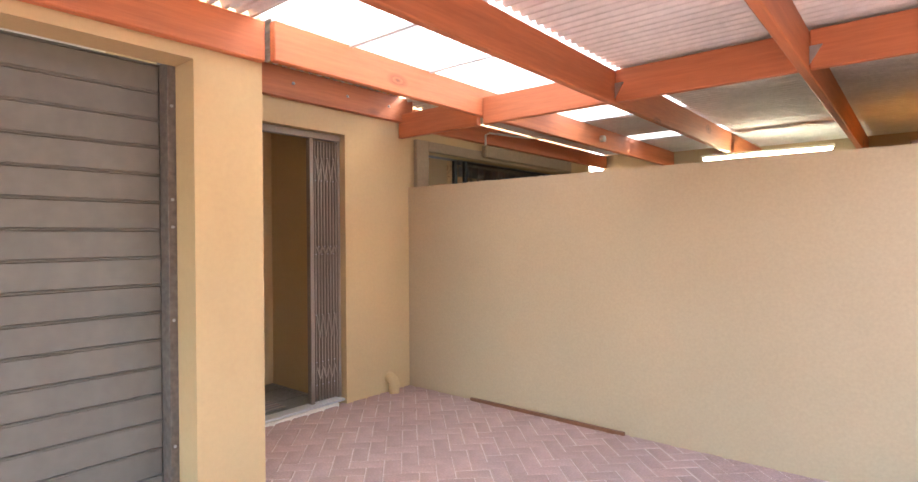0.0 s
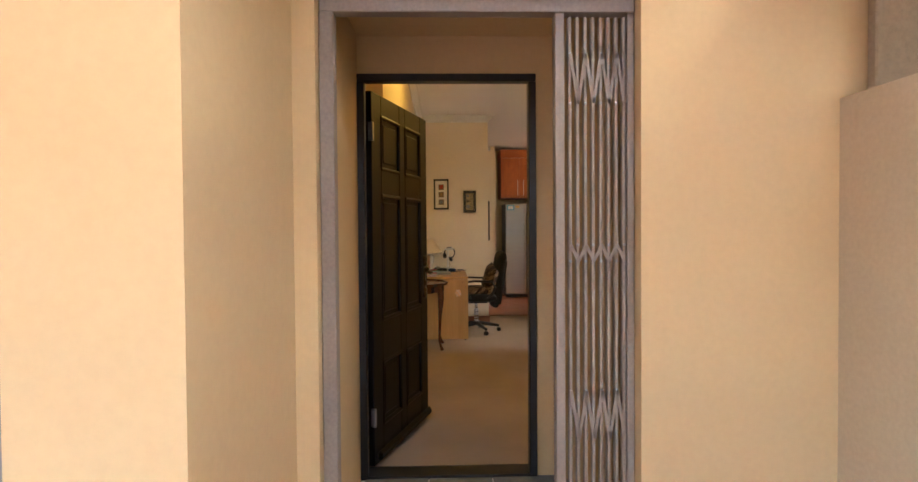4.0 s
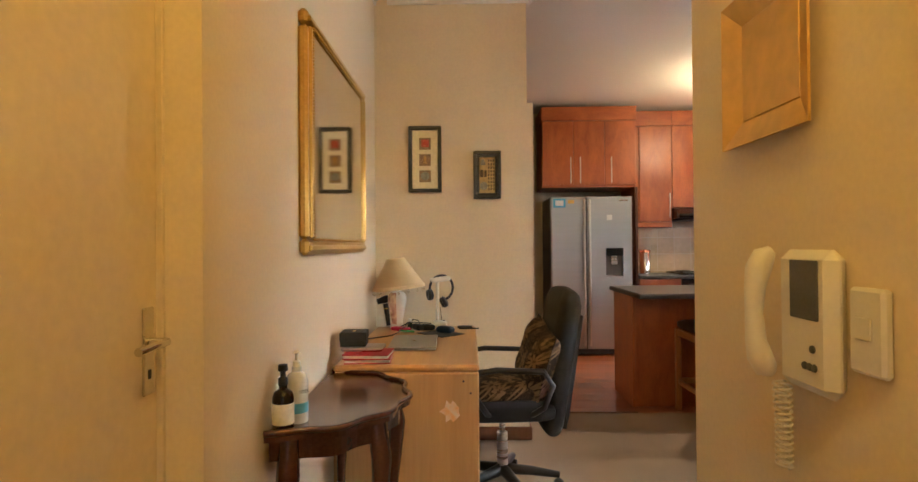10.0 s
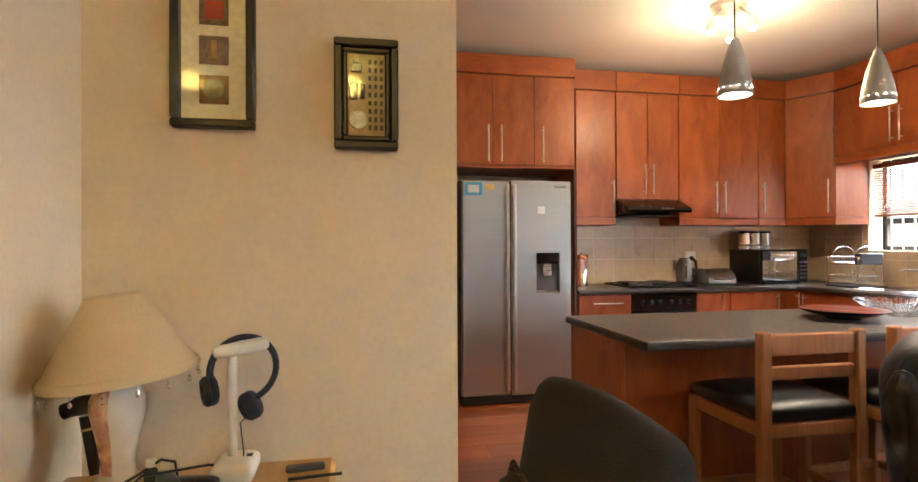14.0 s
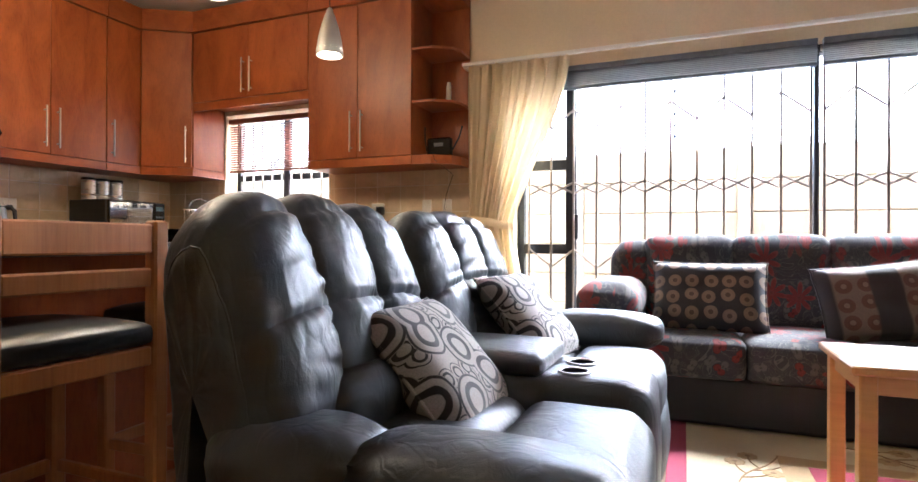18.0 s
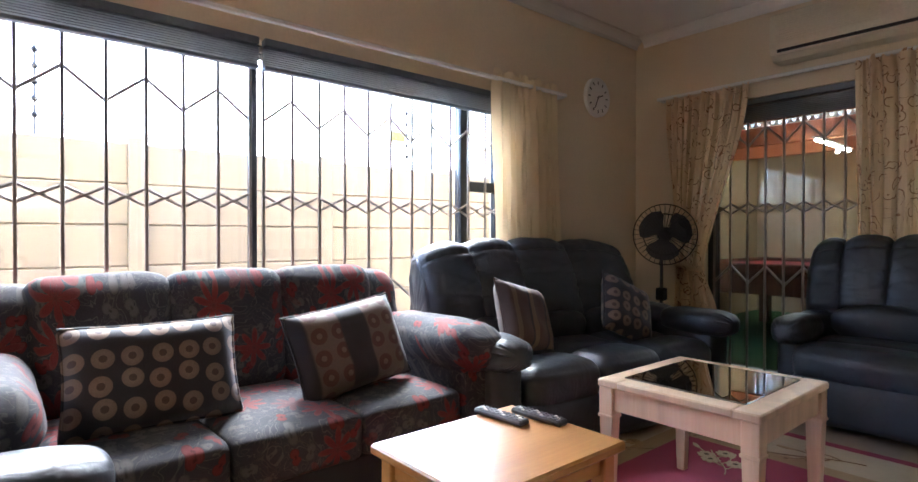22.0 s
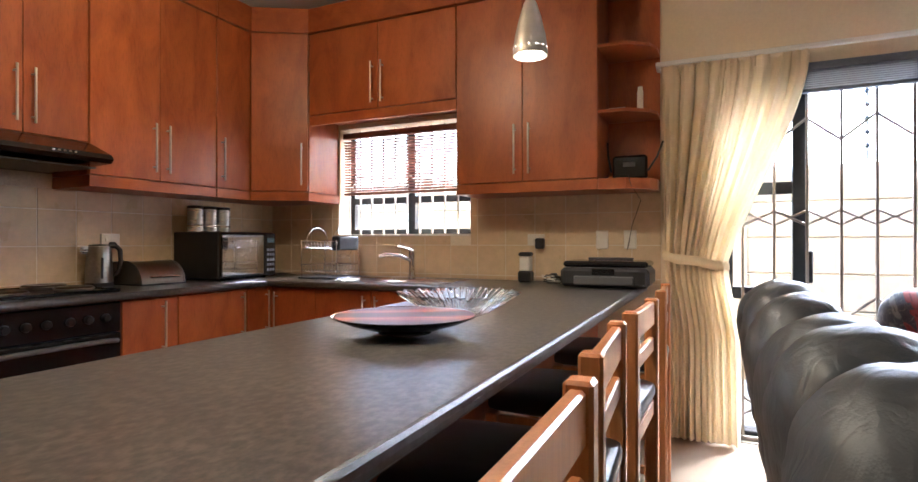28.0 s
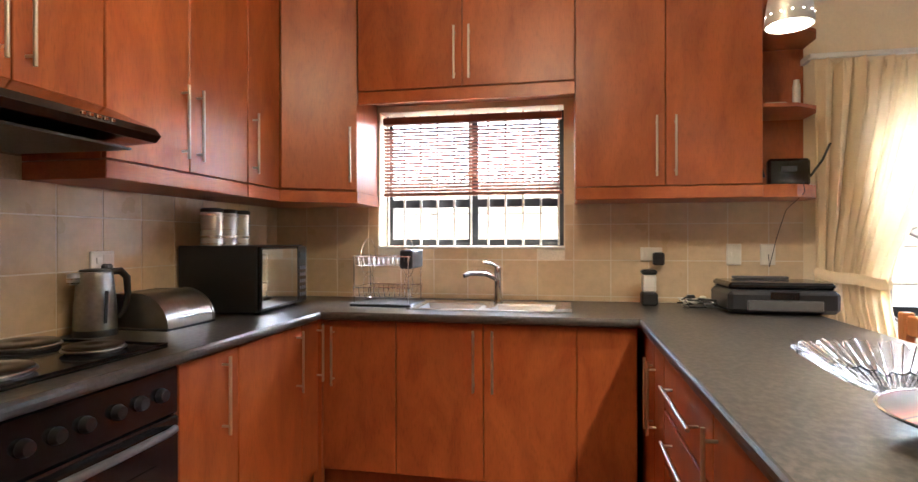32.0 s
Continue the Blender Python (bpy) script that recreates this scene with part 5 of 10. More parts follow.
# sink
s = at_base("sink", (-11.04, 7.02, T), "stainless steel double bowl sink", "sink")
sh = Shape()
xs, ys = (-11.46, -11.42, -11.10, -11.04, -10.72, -10.64), (6.83, 6.87, 7.13, 7.27)
for i in range(5):
    for j in range(3):
        if j == 1 and i in (1, 3):
            continue
        sh.box(xs[i], xs[i + 1], ys[j], ys[j + 1], T + 0.0005, T + 0.006)
piece("rim", sh, STEEL, s)
for a, b2 in ((-11.42, -11.10), (-11.04, -10.72)):
    sh = Shape()
    sh.add([(a, 6.87, T + 0.006), (b2, 6.87, T + 0.006), (b2, 7.13, T + 0.006), (a, 7.13, T + 0.006),
            (a + 0.025, 6.895, T - 0.033), (b2 - 0.025, 6.895, T - 0.033), (b2 - 0.025, 7.105, T - 0.033), (a + 0.025, 7.105, T - 0.033)],
           [(0, 1, 5, 4), (1, 2, 6, 5), (2, 3, 7, 6), (3, 0, 4, 7), (4, 5, 6, 7)])
    piece("bowl", sh, STEEL, s)
t = at_base("tap", (-11.04, 7.21, T + 0.006), "chrome single-lever kitchen mixer tap", "tap")
piece("body", Shape().lathe([(0.026, 0), (0.026, 0.02), (0.022, 0.03), (0.022, 0.16), (0.024, 0.165), (0.022, 0.195), (0.0, 0.20)], (-11.04, 7.21, T + 0.006), 20), CHROME, t)
piece("spout", Shape().tube([(-11.04, 7.20, T + 0.13), (-11.10, 7.14, T + 0.165), (-11.17, 7.07, T + 0.172), (-11.20, 7.04, T + 0.16)], 0.012, 10), CHROME, t)
piece("lever", Shape().tube([(-11.04, 7.21, T + 0.20), (-11.075, 7.17, T + 0.222), (-11.11, 7.135, T + 0.232)], 0.008, 8), CHROME, t)
# printer
p = at_base("printer", (-9.68, 7.08, T), "black multifunction inkjet printer", "printer")
piece("body", Shape().box(-9.92, -9.44, 6.92, 7.26, T + 0.008, T + 0.115, 0.02), BLACK_PLASTIC, p)
piece("scanner_lid", Shape().box(-9.91, -9.45, 6.95, 7.255, T + 0.116, T + 0.15, 0.012), BLACK_GLOSS, p)
piece("tray_front", Shape().box(-9.84, -9.52, 6.905, 6.925, T + 0.02, T + 0.07, 0.006), GREY_PLASTIC, p)
piece("control_panel", Shape().box(-9.74, -9.62, 6.912, 6.921, T + 0.075, T + 0.11, 0.002), BLACK_GLOSS, p)
piece("paper_guide", Shape().box(-9.82, -9.56, 7.2, 7.25, T + 0.151, T + 0.165, 0.004), GREY_PLASTIC, p)
# charger, adapter and cables
stand(-0.10, 0.06)
a = at_base("air_freshener", (-10.13, 7.20, T), "black and white upright air freshener dispenser", "air freshener")
piece("body", Shape().box(-10.172, -10.088, 7.158, 7.242, T + 0.0005, T + 0.072, 0.010), BLACK_PLASTIC, a)
piece("sleeve", Shape().box(-10.165, -10.095, 7.165, 7.235, T + 0.072, T + 0.165, 0.008), WHITE_PLASTIC, a)
piece("cap", Shape().box(-10.17, -10.09, 7.16, 7.24, T + 0.165, T + 0.192, 0.010), BLACK_PLASTIC, a)
stand()
e = at_base("extension_block", (-9.98, 7.20, T), "white multi-plug extension block on the worktop", "extension block")
piece("block", Shape().box(-10.07, -9.92, 7.17, 7.23, T + 0.0005, T + 0.035, 0.008), WHITE_PLASTIC, e)
piece("plug", Shape().box(-10.05, -10.01, 7.18, 7.22, T + 0.035, T + 0.065, 0.006), BLACK_PLASTIC, e)
piece("plug", Shape().box(-9.985, -9.955, 7.185, 7.215, T + 0.035, T + 0.06, 0.006), WHITE_PLASTIC, e)
rnd = random.Random(9)
for k2 in range(5):
    q = [(-10.02 + rnd.uniform(-0.04, 0.04), 7.2, T + 0.05)]
    for j in range(6):
        q.append((-10.0 + rnd.uniform(-0.10, 0.14), 7.17 + rnd.uniform(-0.05, 0.05), T + 0.006 + rnd.random() * 0.05))
    q.append((-9.90 + k2 * 0.01, 7.21, T + 0.01))
    single("cable", Shape().tube(q, 0.0036, 6), BLACK_PLASTIC if k2 else WHITE_PLASTIC, "loose cable curled on the worktop", "cable", group="cables behind the printer")
# wall sockets
def socket(at, facing, plug=False, w=0.115, h=0.075):
    x, y, z = at
    so = at_base("wall_socket", at, "cream wall socket on the tiles" + (" with a black plug in it" if plug else ""), "socket", "wall sockets")
    if facing == "n":
        piece("plate", Shape().box(x - w / 2, x + w / 2, y - 0.011, y, z - h / 2, z + h / 2, 0.003), WHITE_PLASTIC, so)
        piece("switch", Shape().box(x - w * 0.32, x - w * 0.18, y - 0.016, y - 0.011, z - 0.012, z + 0.012, 0.002), WHITE_PLASTIC, so)
        piece("face", Shape().box(x, x + w * 0.4, y - 0.013, y - 0.011, z - 0.024, z + 0.024, 0.001), WHITE_PLASTIC, so)
        if plug:
            piece("plug", Shape().box(x + 0.005, x + 0.065, y - 0.055, y - 0.013, z - 0.06, z + 0.01, 0.008), BLACK_PLASTIC, so)
    else:
        piece("plate", Shape().box(x, x + 0.011, y - w / 2, y + w / 2, z - h / 2, z + h / 2, 0.003), WHITE_PLASTIC, so)
        piece("switch", Shape().box(x + 0.011, x + 0.016, y - w * 0.3, y - w * 0.18, z - 0.012, z + 0.012, 0.002), WHITE_PLASTIC, so)
        piece("face", Shape().box(x + 0.011, x + 0.013, y, y + w * 0.4, z - 0.024, z + 0.024, 0.001), WHITE_PLASTIC, so)
        if plug:
            piece("plug", Shape().box(x + 0.013, x + 0.045, y - 0.02, y + 0.02, z - 0.05, z - 0.012, 0.008), BLACK_PLASTIC, so)
    return so


socket((-10.20, 7.3912, 1.165), "n", True)
socket((-9.77, 7.3912, 1.165), "n", False, 0.075, 0.115)
socket((-9.60, 7.3912, 1.165), "n", False, 0.075, 0.115)
socket((-12.4758, 6.02, 1.165), "e", True)
single("cable", Shape().tube([(-9.60, 7.375, 1.165), (-9.61, 7.33, 1.10), (-9.58, 7.32, 1.25), (-9.53, 7.33, 1.40), (-9.55, 7.04, 1.47), (-9.56, 7.03, 1.52)], 0.002, 6), BLACK_PLASTIC, "thin black cable up to the router shelf", "cable")
# router and small things on the shelves
r = at_base("router", (-9.57, 7.19, 1.512), "black wireless router with two aerials on the end shelf", "router")
piece("case", Shape().box(-9.67, -9.475, 7.16, 7.20, 1.5125, 1.65, 0.012), BLACK_GLOSS, r)
piece("label", Shape().box(-9.61, -9.54, 7.158, 7.16, 1.585, 1.61), GREY_PLASTIC, r)
piece("aerial", Shape().tube([(-9.472, 7.18, 1.56), (-9.42, 7.17, 1.64), (-9.39, 7.16, 1.72)], 0.006, 8), BLACK_PLASTIC, r)
piece("aerial", Shape().tube([(-9.68, 7.19, 1.56), (-9.70, 7.20, 1.66), (-9.705, 7.21, 1.74)], 0.006, 8), BLACK_PLASTIC, r)
single("remote_battery_tube", Shape().lathe([(0.018, 0), (0.018, 0.12), (0.014, 0.135), (0.014, 0.15), (0.0, 0.152)], (0, 0, 0), 16), WHITE_PLASTIC, "white cylindrical bottle on the end shelf", "bottle", (-9.52, 7.22, 1.9035))
single("white_adapter", Shape().box(-0.05, 0.05, -0.02, 0.02, 0, 0.025, 0.005), WHITE_PLASTIC, "small white adapter lying on the end shelf", "adapter", (-9.64, 7.16, 1.9035))
# plate and crystal bowl
pl = at_base("decorative_plate", (-9.92, 5.20, T), "black footed plate with an orange and red flame pattern", "plate")


def flame_material():
    m, t, b, nodes, links = node_mat("orange_flame_lacquer")
    n = tex(nodes, links, "ShaderNodeTexWave", 0.95, (1, 1, 0), turn=(0, 0, 38))
    n.inputs["Distortion"].default_value, n.inputs["Detail"].default_value, n.inputs["Detail Scale"].default_value = 5.0, 1.0, 1.1
    DKB, RED2, ORA = (0.014, 0.005, 0.005), (0.15, 0.016, 0.008), (0.36, 0.075, 0.018)
    c = ramp(nodes, links, n.outputs["Fac"], [(0.0, DKB), (0.16, DKB), (0.18, RED2), (0.36, RED2), (0.38, ORA), (0.50, (0.50, 0.16, 0.05)), (0.52, DKB), (0.58, DKB), (0.60, ORA), (0.76, RED2), (0.90, (0.07, 0.008, 0.006)), (1.0, DKB)])
    links.new(c, b.inputs["Base Color"])
    b.inputs["Roughness"].default_value = 0.34
    return m


piece("dish", Shape().lathe([(0.05, 0.006), (0.09, 0.010), (0.16, 0.030), (0.203, 0.048), (0.205, 0.052), (0.197, 0.051)], (-9.92, 5.20, T), 48), BLACK_GLOSS, pl)
piece("painted_face", Shape().lathe([(0.0, 0.022), (0.08, 0.024), (0.15, 0.038), (0.198, 0.0515)], (-9.92, 5.20, T), 48), flame_material(), pl, "orange and red painted face")
piece("foot", Shape().lathe([(0.075, 0.0005), (0.075, 0.008), (0.05, 0.011)], (-9.92, 5.20, T), 32), BLACK_GLOSS, pl)
bw = Shape()
n, rows = 192, []
for r0, z in [(0.0, 0.012), (0.05, 0.012), (0.08, 0.018), (0.13, 0.040), (0.175, 0.066), (0.208, 0.084), (0.211, 0.087), (0.203, 0.088), (0.172, 0.072), (0.127, 0.047), (0.077, 0.026), (0.05, 0.02), (0.0, 0.02)]:
    f2 = (r0 / 0.2) ** 2
    row = []
    for k in range(n + 1):
        a = math.tau * k / n
        petal = abs(math.cos(a * 8)) ** 0.5
        rib = abs(math.sin(a * 24))
        r1 = r0 * (1 - 0.13 * f2 * (1 - petal)) + 0.003 * f2 * rib
        row.append((r1 * math.cos(a), r1 * math.sin(a), z + f2 * (0.012 * petal - 0.005 * rib)))
    rows.append(row)
bw.sheet(rows)
bw.smooth = False
CRYSTAL = glass("cut_crystal", (1.0, 1.0, 1.0), 0.02, 1.45)
CRYSTAL.node_tree.nodes["Principled BSDF"].inputs["Transmission Weight"].default_value = 1.0
crystal = single("crystal_bowl", bw, CRYSTAL, "clear cut-glass bowl with a wavy petal rim", "bowl", (-9.92, 5.56, T - 0.010))
crystal.visible_shadow = False

# ---- bar stools ----
SEAT_LEATHER = surface("black_vinyl", (0.014, 0.014, 0.015), 0.32, grain=160, bump=0.2)


def bar_stool():
    st = thing("bar_stool", (-9.295, 4.42, 0), "varnished wooden bar stool with a black vinyl seat", "stool", "stools at the breakfast bar")
    for y in (-0.205, 0.205):
        s = Shape().box(-0.022, 0.022, y - 0.022, y + 0.022, 0.0, 0.955, 0.006)
        part("back_leg", s, STOOL_WOOD, st)
        part("front_leg", Shape().box(-0.442, -0.402, y - 0.02, y + 0.02, 0.0, 0.615, 0.005), STOOL_WOOD, st)
        part("side_rail", Shape().box(-0.402, -0.022, y - 0.012, y + 0.012, 0.56, 0.612, 0.004), STOOL_WOOD, st)
        part("side_stretcher", Shape().box(-0.402, -0.022, y - 0.01, y + 0.01, 0.20, 0.235, 0.004), STOOL_WOOD, st)
    part("back_rail", Shape().box(-0.013, 0.013, -0.183, 0.183, 0.865, 0.945, 0.005), STOOL_WOOD, st)
    part("back_rail", Shape().box(-0.011, 0.011, -0.183, 0.183, 0.775, 0.825, 0.005), STOOL_WOOD, st)
    part("front_rail", Shape().box(-0.432, -0.408, -0.185, 0.185, 0.56, 0.612, 0.004), STOOL_WOOD, st)
    part("rear_rail", Shape().box(-0.011, 0.011, -0.183, 0.183, 0.56, 0.612, 0.004), STOOL_WOOD, st)
    part("foot_rest", Shape().box(-0.432, -0.41, -0.185, 0.185, 0.20, 0.24, 0.004), STOOL_WOOD, st)
    part("rear_stretcher", Shape().box(-0.01, 0.01, -0.183, 0.183, 0.13, 0.165, 0.004), STOOL_WOOD, st)
    part("seat", Shape().puff((-0.215, 0, 0.645), (0.232, 0.212, 0.032), 0.028, (0, 0, 0.018), 10), SEAT_LEATHER, st)
    return st


first = bar_stool()
for y, turn in ((5.03, 3), (5.66, -2), (6.43, 2)):
    copy_thing(first, pose(-9.33, y, 0, 0, 0, turn))

# ---- pendant lamps and the ceiling spot ----
BULB = glow("warm_bulb_glass", (1.0, 0.86, 0.62), 1.0)


SHADE_METAL = surface("brushed_shade_metal", (0.60, 0.575, 0.53), 0.36, 0.45, grain=40, spread=0.05, bump=0.02, stretch=(1, 1, 12))


def pendant(y):
    x = -9.89
    p = at_base("pendant_lamp", (x, y, 2.0), "brushed nickel bell pendant lamp, lit, above the breakfast bar", "pendant lamp", "pendants above the bar")
    prof = [(0.022, 0.255), (0.030, 0.24), (0.052, 0.17), (0.070, 0.09), (0.078, 0.03), (0.079, 0.0)]
    piece("shade", Shape().lathe(prof + [(0.076, 0.0), (0.075, 0.03), (0.067, 0.09), (0.049, 0.17), (0.020, 0.245)], (x, y, 2.0), 40), SHADE_METAL, p)
    piece("neck", Shape().lathe([(0.022, 0.25), (0.020, 0.27), (0.008, 0.285), (0.0, 0.286)], (x, y, 2.0), 20), NICKEL, p)
    piece("cable", Shape().tube([(x, y, 2.285), (x, y, CEIL - 0.02)], 0.003, 6), BLACK_PLASTIC, p)
    piece("ceiling_rose", Shape().lathe([(0.05, CEIL - 2.0 - 0.004), (0.048, CEIL - 2.0 - 0.02), (0.0, CEIL - 2.0 - 0.025)], (x, y, 2.0), 24), NICKEL, p)
    piece("bulb", Shape().lathe([(0.0, 0.012), (0.03, 0.014), (0.05, 0.018), (0.06, 0.022), (0.0, 0.024)], (x, y, 2.0), 24), BULB, p)
    for k in range(14):
        a = math.tau * k / 14
        M2 = pose(x, y, 2.034, 0, 0, math.degrees(a)) @ pose(0.0785, 0, 0, 0, 0, 0)
        piece("light_hole", Shape().box(-0.001, 0.0006, -0.0022, 0.0022, -0.0012, 0.0012, 0.0, M2), BULB, p)


for y in (4.56, 5.39, 6.28):
    pendant(y)
sp = at_base("ceiling_spotlight", (-10.84, 5.24, CEIL - 0.2), "round nickel ceiling light with three lit spots", "ceiling light")
piece("plate", Shape().lathe([(0.0, 0.199), (0.12, 0.199), (0.115, 0.17), (0.0, 0.165)], (-10.84, 5.24, CEIL - 0.2), 32), NICKEL, sp)
for dx, dy in ((0.10, 0.09), (-0.10, 0.09), (0.0, -0.12)):
    piece("arm", Shape().tube([(-10.84 + dx * 0.5, 5.24 + dy * 0.5, CEIL - 0.035), (-10.84 + dx, 5.24 + dy, CEIL - 0.10)], 0.008, 8), NICKEL, sp)
    hd = piece("spot_head", Shape().lathe([(0.018, 0.10), (0.024, 0.09), (0.034, 0.03), (0.036, 0.02), (0.033, 0.02), (0.022, 0.09)], (-10.84 + dx * 1.1, 5.24 + dy * 1.1, CEIL - 0.21), 20), NICKEL, sp)
    piece("bulb", Shape().lathe([(0.0, 0.01), (0.02, 0.014), (0.028, 0.024), (0.028, 0.035), (0.0, 0.04)], (-10.84 + dx * 1.1, 5.24 + dy * 1.1, CEIL - 0.22), 16), BULB, hd)

# ---- living room: north sliding doors ----
nw = at_base("window_2", (-7.2, 7.52, 0), "wide dark aluminium sliding door with side lights", "sliding door", "", "structure")
X0, X1, YF, ZT = -9.08, -5.34, 7.50, 2.12
for x, w2 in ((X0, 0.05), (-8.725, 0.075), (-7.195, 0.028), (-5.74, 0.075), (X1 - 0.05, 0.05)):
    piece("window_post", Shape().box(x, x + w2, YF, YF + 0.07, 0.05, ZT - 0.05, 0.003), BRONZE_ALU, nw)
piece("head_frame", Shape().box(X0, X1, YF - 0.01, YF + 0.09, ZT - 0.05, ZT - 0.001, 0.003), BRONZE_ALU, nw)
piece("sill_track", Shape().box(X0, X1, YF - 0.02, YF + 0.10, 0.0, 0.05, 0.003), BRONZE_ALU, nw)
for a, b in ((X0 + 0.05, -8.725), (-5.665, X1 - 0.05)):
    for z in (0.85, 1.46):
        piece("transom", Shape().box(a, b, YF + 0.01, YF + 0.06, z - 0.035, z + 0.035, 0.002), BRONZE_ALU, nw)
for a, b in ((X0 + 0.05, -8.725), (-8.65, -7.205), (-7.16, -5.74), (-5.665, X1 - 0.05)):
    p = piece("pane", Shape().box(a + 0.002, b - 0.002, YF + 0.032, YF + 0.037, 0.052, ZT - 0.052), GLASS, nw)
    p.visible_shadow = False
piece("door_handle", Shape().box(-8.66, -8.63, YF - 0.04, YF - 0.001, 0.92, 1.10, 0.006), BLACK_PLASTIC, nw)
piece("window_sill", Shape().box(X0, X1, 7.405, 7.48, -0.02, 0.004), CONCRETE, nw)
for a0, a1, n, h in ((-8.98, -7.22, 11, -0.065), (-7.15, -5.39, 11, 0.065)):
    g = at_base("security_gate", ((a0 + a1) / 2, 7.46, 0), "closed bronze expanding trellis gate across the sliding door", "security gate", "trellis gates at the sliding doors")
    trellis(g, a0, a1, 7.455, 0.03, 2.07, n, [(1.775, h), (1.285, 0.04), (1.285, -0.04), (0.785, h), (0.20, 0.05), (0.20, -0.05)], GATE_DARK, 0.0072)
    piece("top_track", Shape().box(a0 - 0.02, a1 + 0.02, 7.44, 7.47, 2.07, 2.10), GATE_DARK, g)
    piece("bottom_track", Shape().box(a0 - 0.02, a1 + 0.02, 7.44, 7.47, 0.005, 0.028), GATE_DARK, g)
BLIND_DARK = surface("dark_blind_slat", (0.15, 0.175, 0.22), 0.4, grain=50)
for a0, a1 in ((-8.80, -7.20), (-7.17, -5.45)):
    b = at_base("venetian_blind", ((a0 + a1) / 2, 7.40, 1.98), "dark venetian blind pulled up to the top of the sliding door", "blind", "raised blinds")
    piece("head_rail", Shape().box(a0, a1, 7.375, 7.425, 2.085, 2.125, 0.003), BLIND_DARK, b)
    for k in range(8):
        z = 2.075 - k * 0.0115
        piece("slat", Shape().box(a0, a1, 7.378, 7.424, z - 0.003, z + 0.001, 0.001), BLIND_DARK, b)
    piece("bottom_rail", Shape().box(a0, a1, 7.378, 7.424, 1.965, 1.983, 0.003), BLIND_DARK, b)


# ---- curtains ----
def curtain(axis, plane, top, tie, bottom, zt, zm, zb, folds, material, label, sgn=1, seed=1, heading=True):
    """A gathered curtain: (a0, a1) at the top, at the tie-back (or None) and at the bottom."""
    rn = random.Random(seed)
    ph = [rn.uniform(0, 6.28) for _ in range(4)]
    rows, N, K = [], folds * 10, 44
    for i in range(K + 1):
        z = zt + (zb - zt) * i / K
        if tie is None:
            f = i / K
            a0, a1 = top[0] + (bottom[0] - top[0]) * f, top[1] + (bottom[1] - top[1]) * f
        elif z > zm:
            f = (zt - z) / (zt - zm)
            g = f * f * (3 - 2 * f) * 0.45 + f ** 1.5 * 0.55
            a0, a1 = top[0] + (tie[0] - top[0]) * g, top[1] + (tie[1] - top[1]) * g
        else:
            f = min(1.0, (zm - z) / max(0.01, zm - zb) * 2.2)
            g = f * f * (3 - 2 * f)
            a0, a1 = tie[0] + (bottom[0] - tie[0]) * g, tie[1] + (bottom[1] - tie[1]) * g
        row = []
        amp = 0.032 * (0.55 + 0.45 * min(1, abs(a1 - a0) / 0.5))
        ruffle = max(0.0, 1 - (zt - z) / 0.11) if heading else 0.0
        amp *= 1 - 0.45 * ruffle
        for j in range(N + 1):
            u = j / N
            w = u * folds * math.tau + ph[0] + 1.5 * math.sin(u * 6.5 + ph[1]) + 0.7 * math.sin(z * 2.6 + ph[2] + u * 4)
            d = amp * (0.75 + 0.45 * math.sin(u * 11 + ph[3] + z * 0.8)) * math.sin(w) + amp * 0.35 * math.sin(2.3 * w + ph[3] + z * 1.7)
            d += ruffle * 0.012 * math.sin(2.6 * w + ph[1] + 9 * z)
            a = a0 + (a1 - a0) * u + 0.006 * math.cos(w)
            zz = z + ((0.014 * math.sin(w * 0.5) + 0.010 * math.sin(2.6 * w)) if i == 0 else 0)
            row.append((a, plane + sgn * d, zz) if axis == "x" else (plane + sgn * d, a, zz))
        rows.append(row)
    mid = ((top[0] + top[1]) / 2, plane, zb) if axis == "x" else (plane, (top[0] + top[1]) / 2, zb)
    c = at_base("curtain", mid, label, "curtain", "living room curtains")
    piece("cloth", Shape().sheet(rows), material, c)
    if tie:
        t0, t1 = tie
        band = []
        for i in range(7):
            h = i / 6 * 2 - 1
            row = []
            for k in range(33):
                a = math.tau * k / 32
                pl = 0.004 * math.sin(9 * a + 2 * h + seed)
                u = (t0 + t1) / 2 + ((t1 - t0) / 2 * 1.0 + 0.008 * (1 - h * h) + pl) * math.cos(a)
                v = (0.050 + 0.010 * (1 - h * h) + pl) * math.sin(a)
                z = zm + h * 0.028 + 0.028 * math.cos(a) * (1 if t0 + t1 > top[0] + top[1] else -1) + 0.004 * math.sin(5 * a + seed)
                row.append((u, plane + v, z) if axis == "x" else (plane + v, u, z))
            band.append(row)
        piece("tie_back", Shape().sheet(band), material, c)
    return c


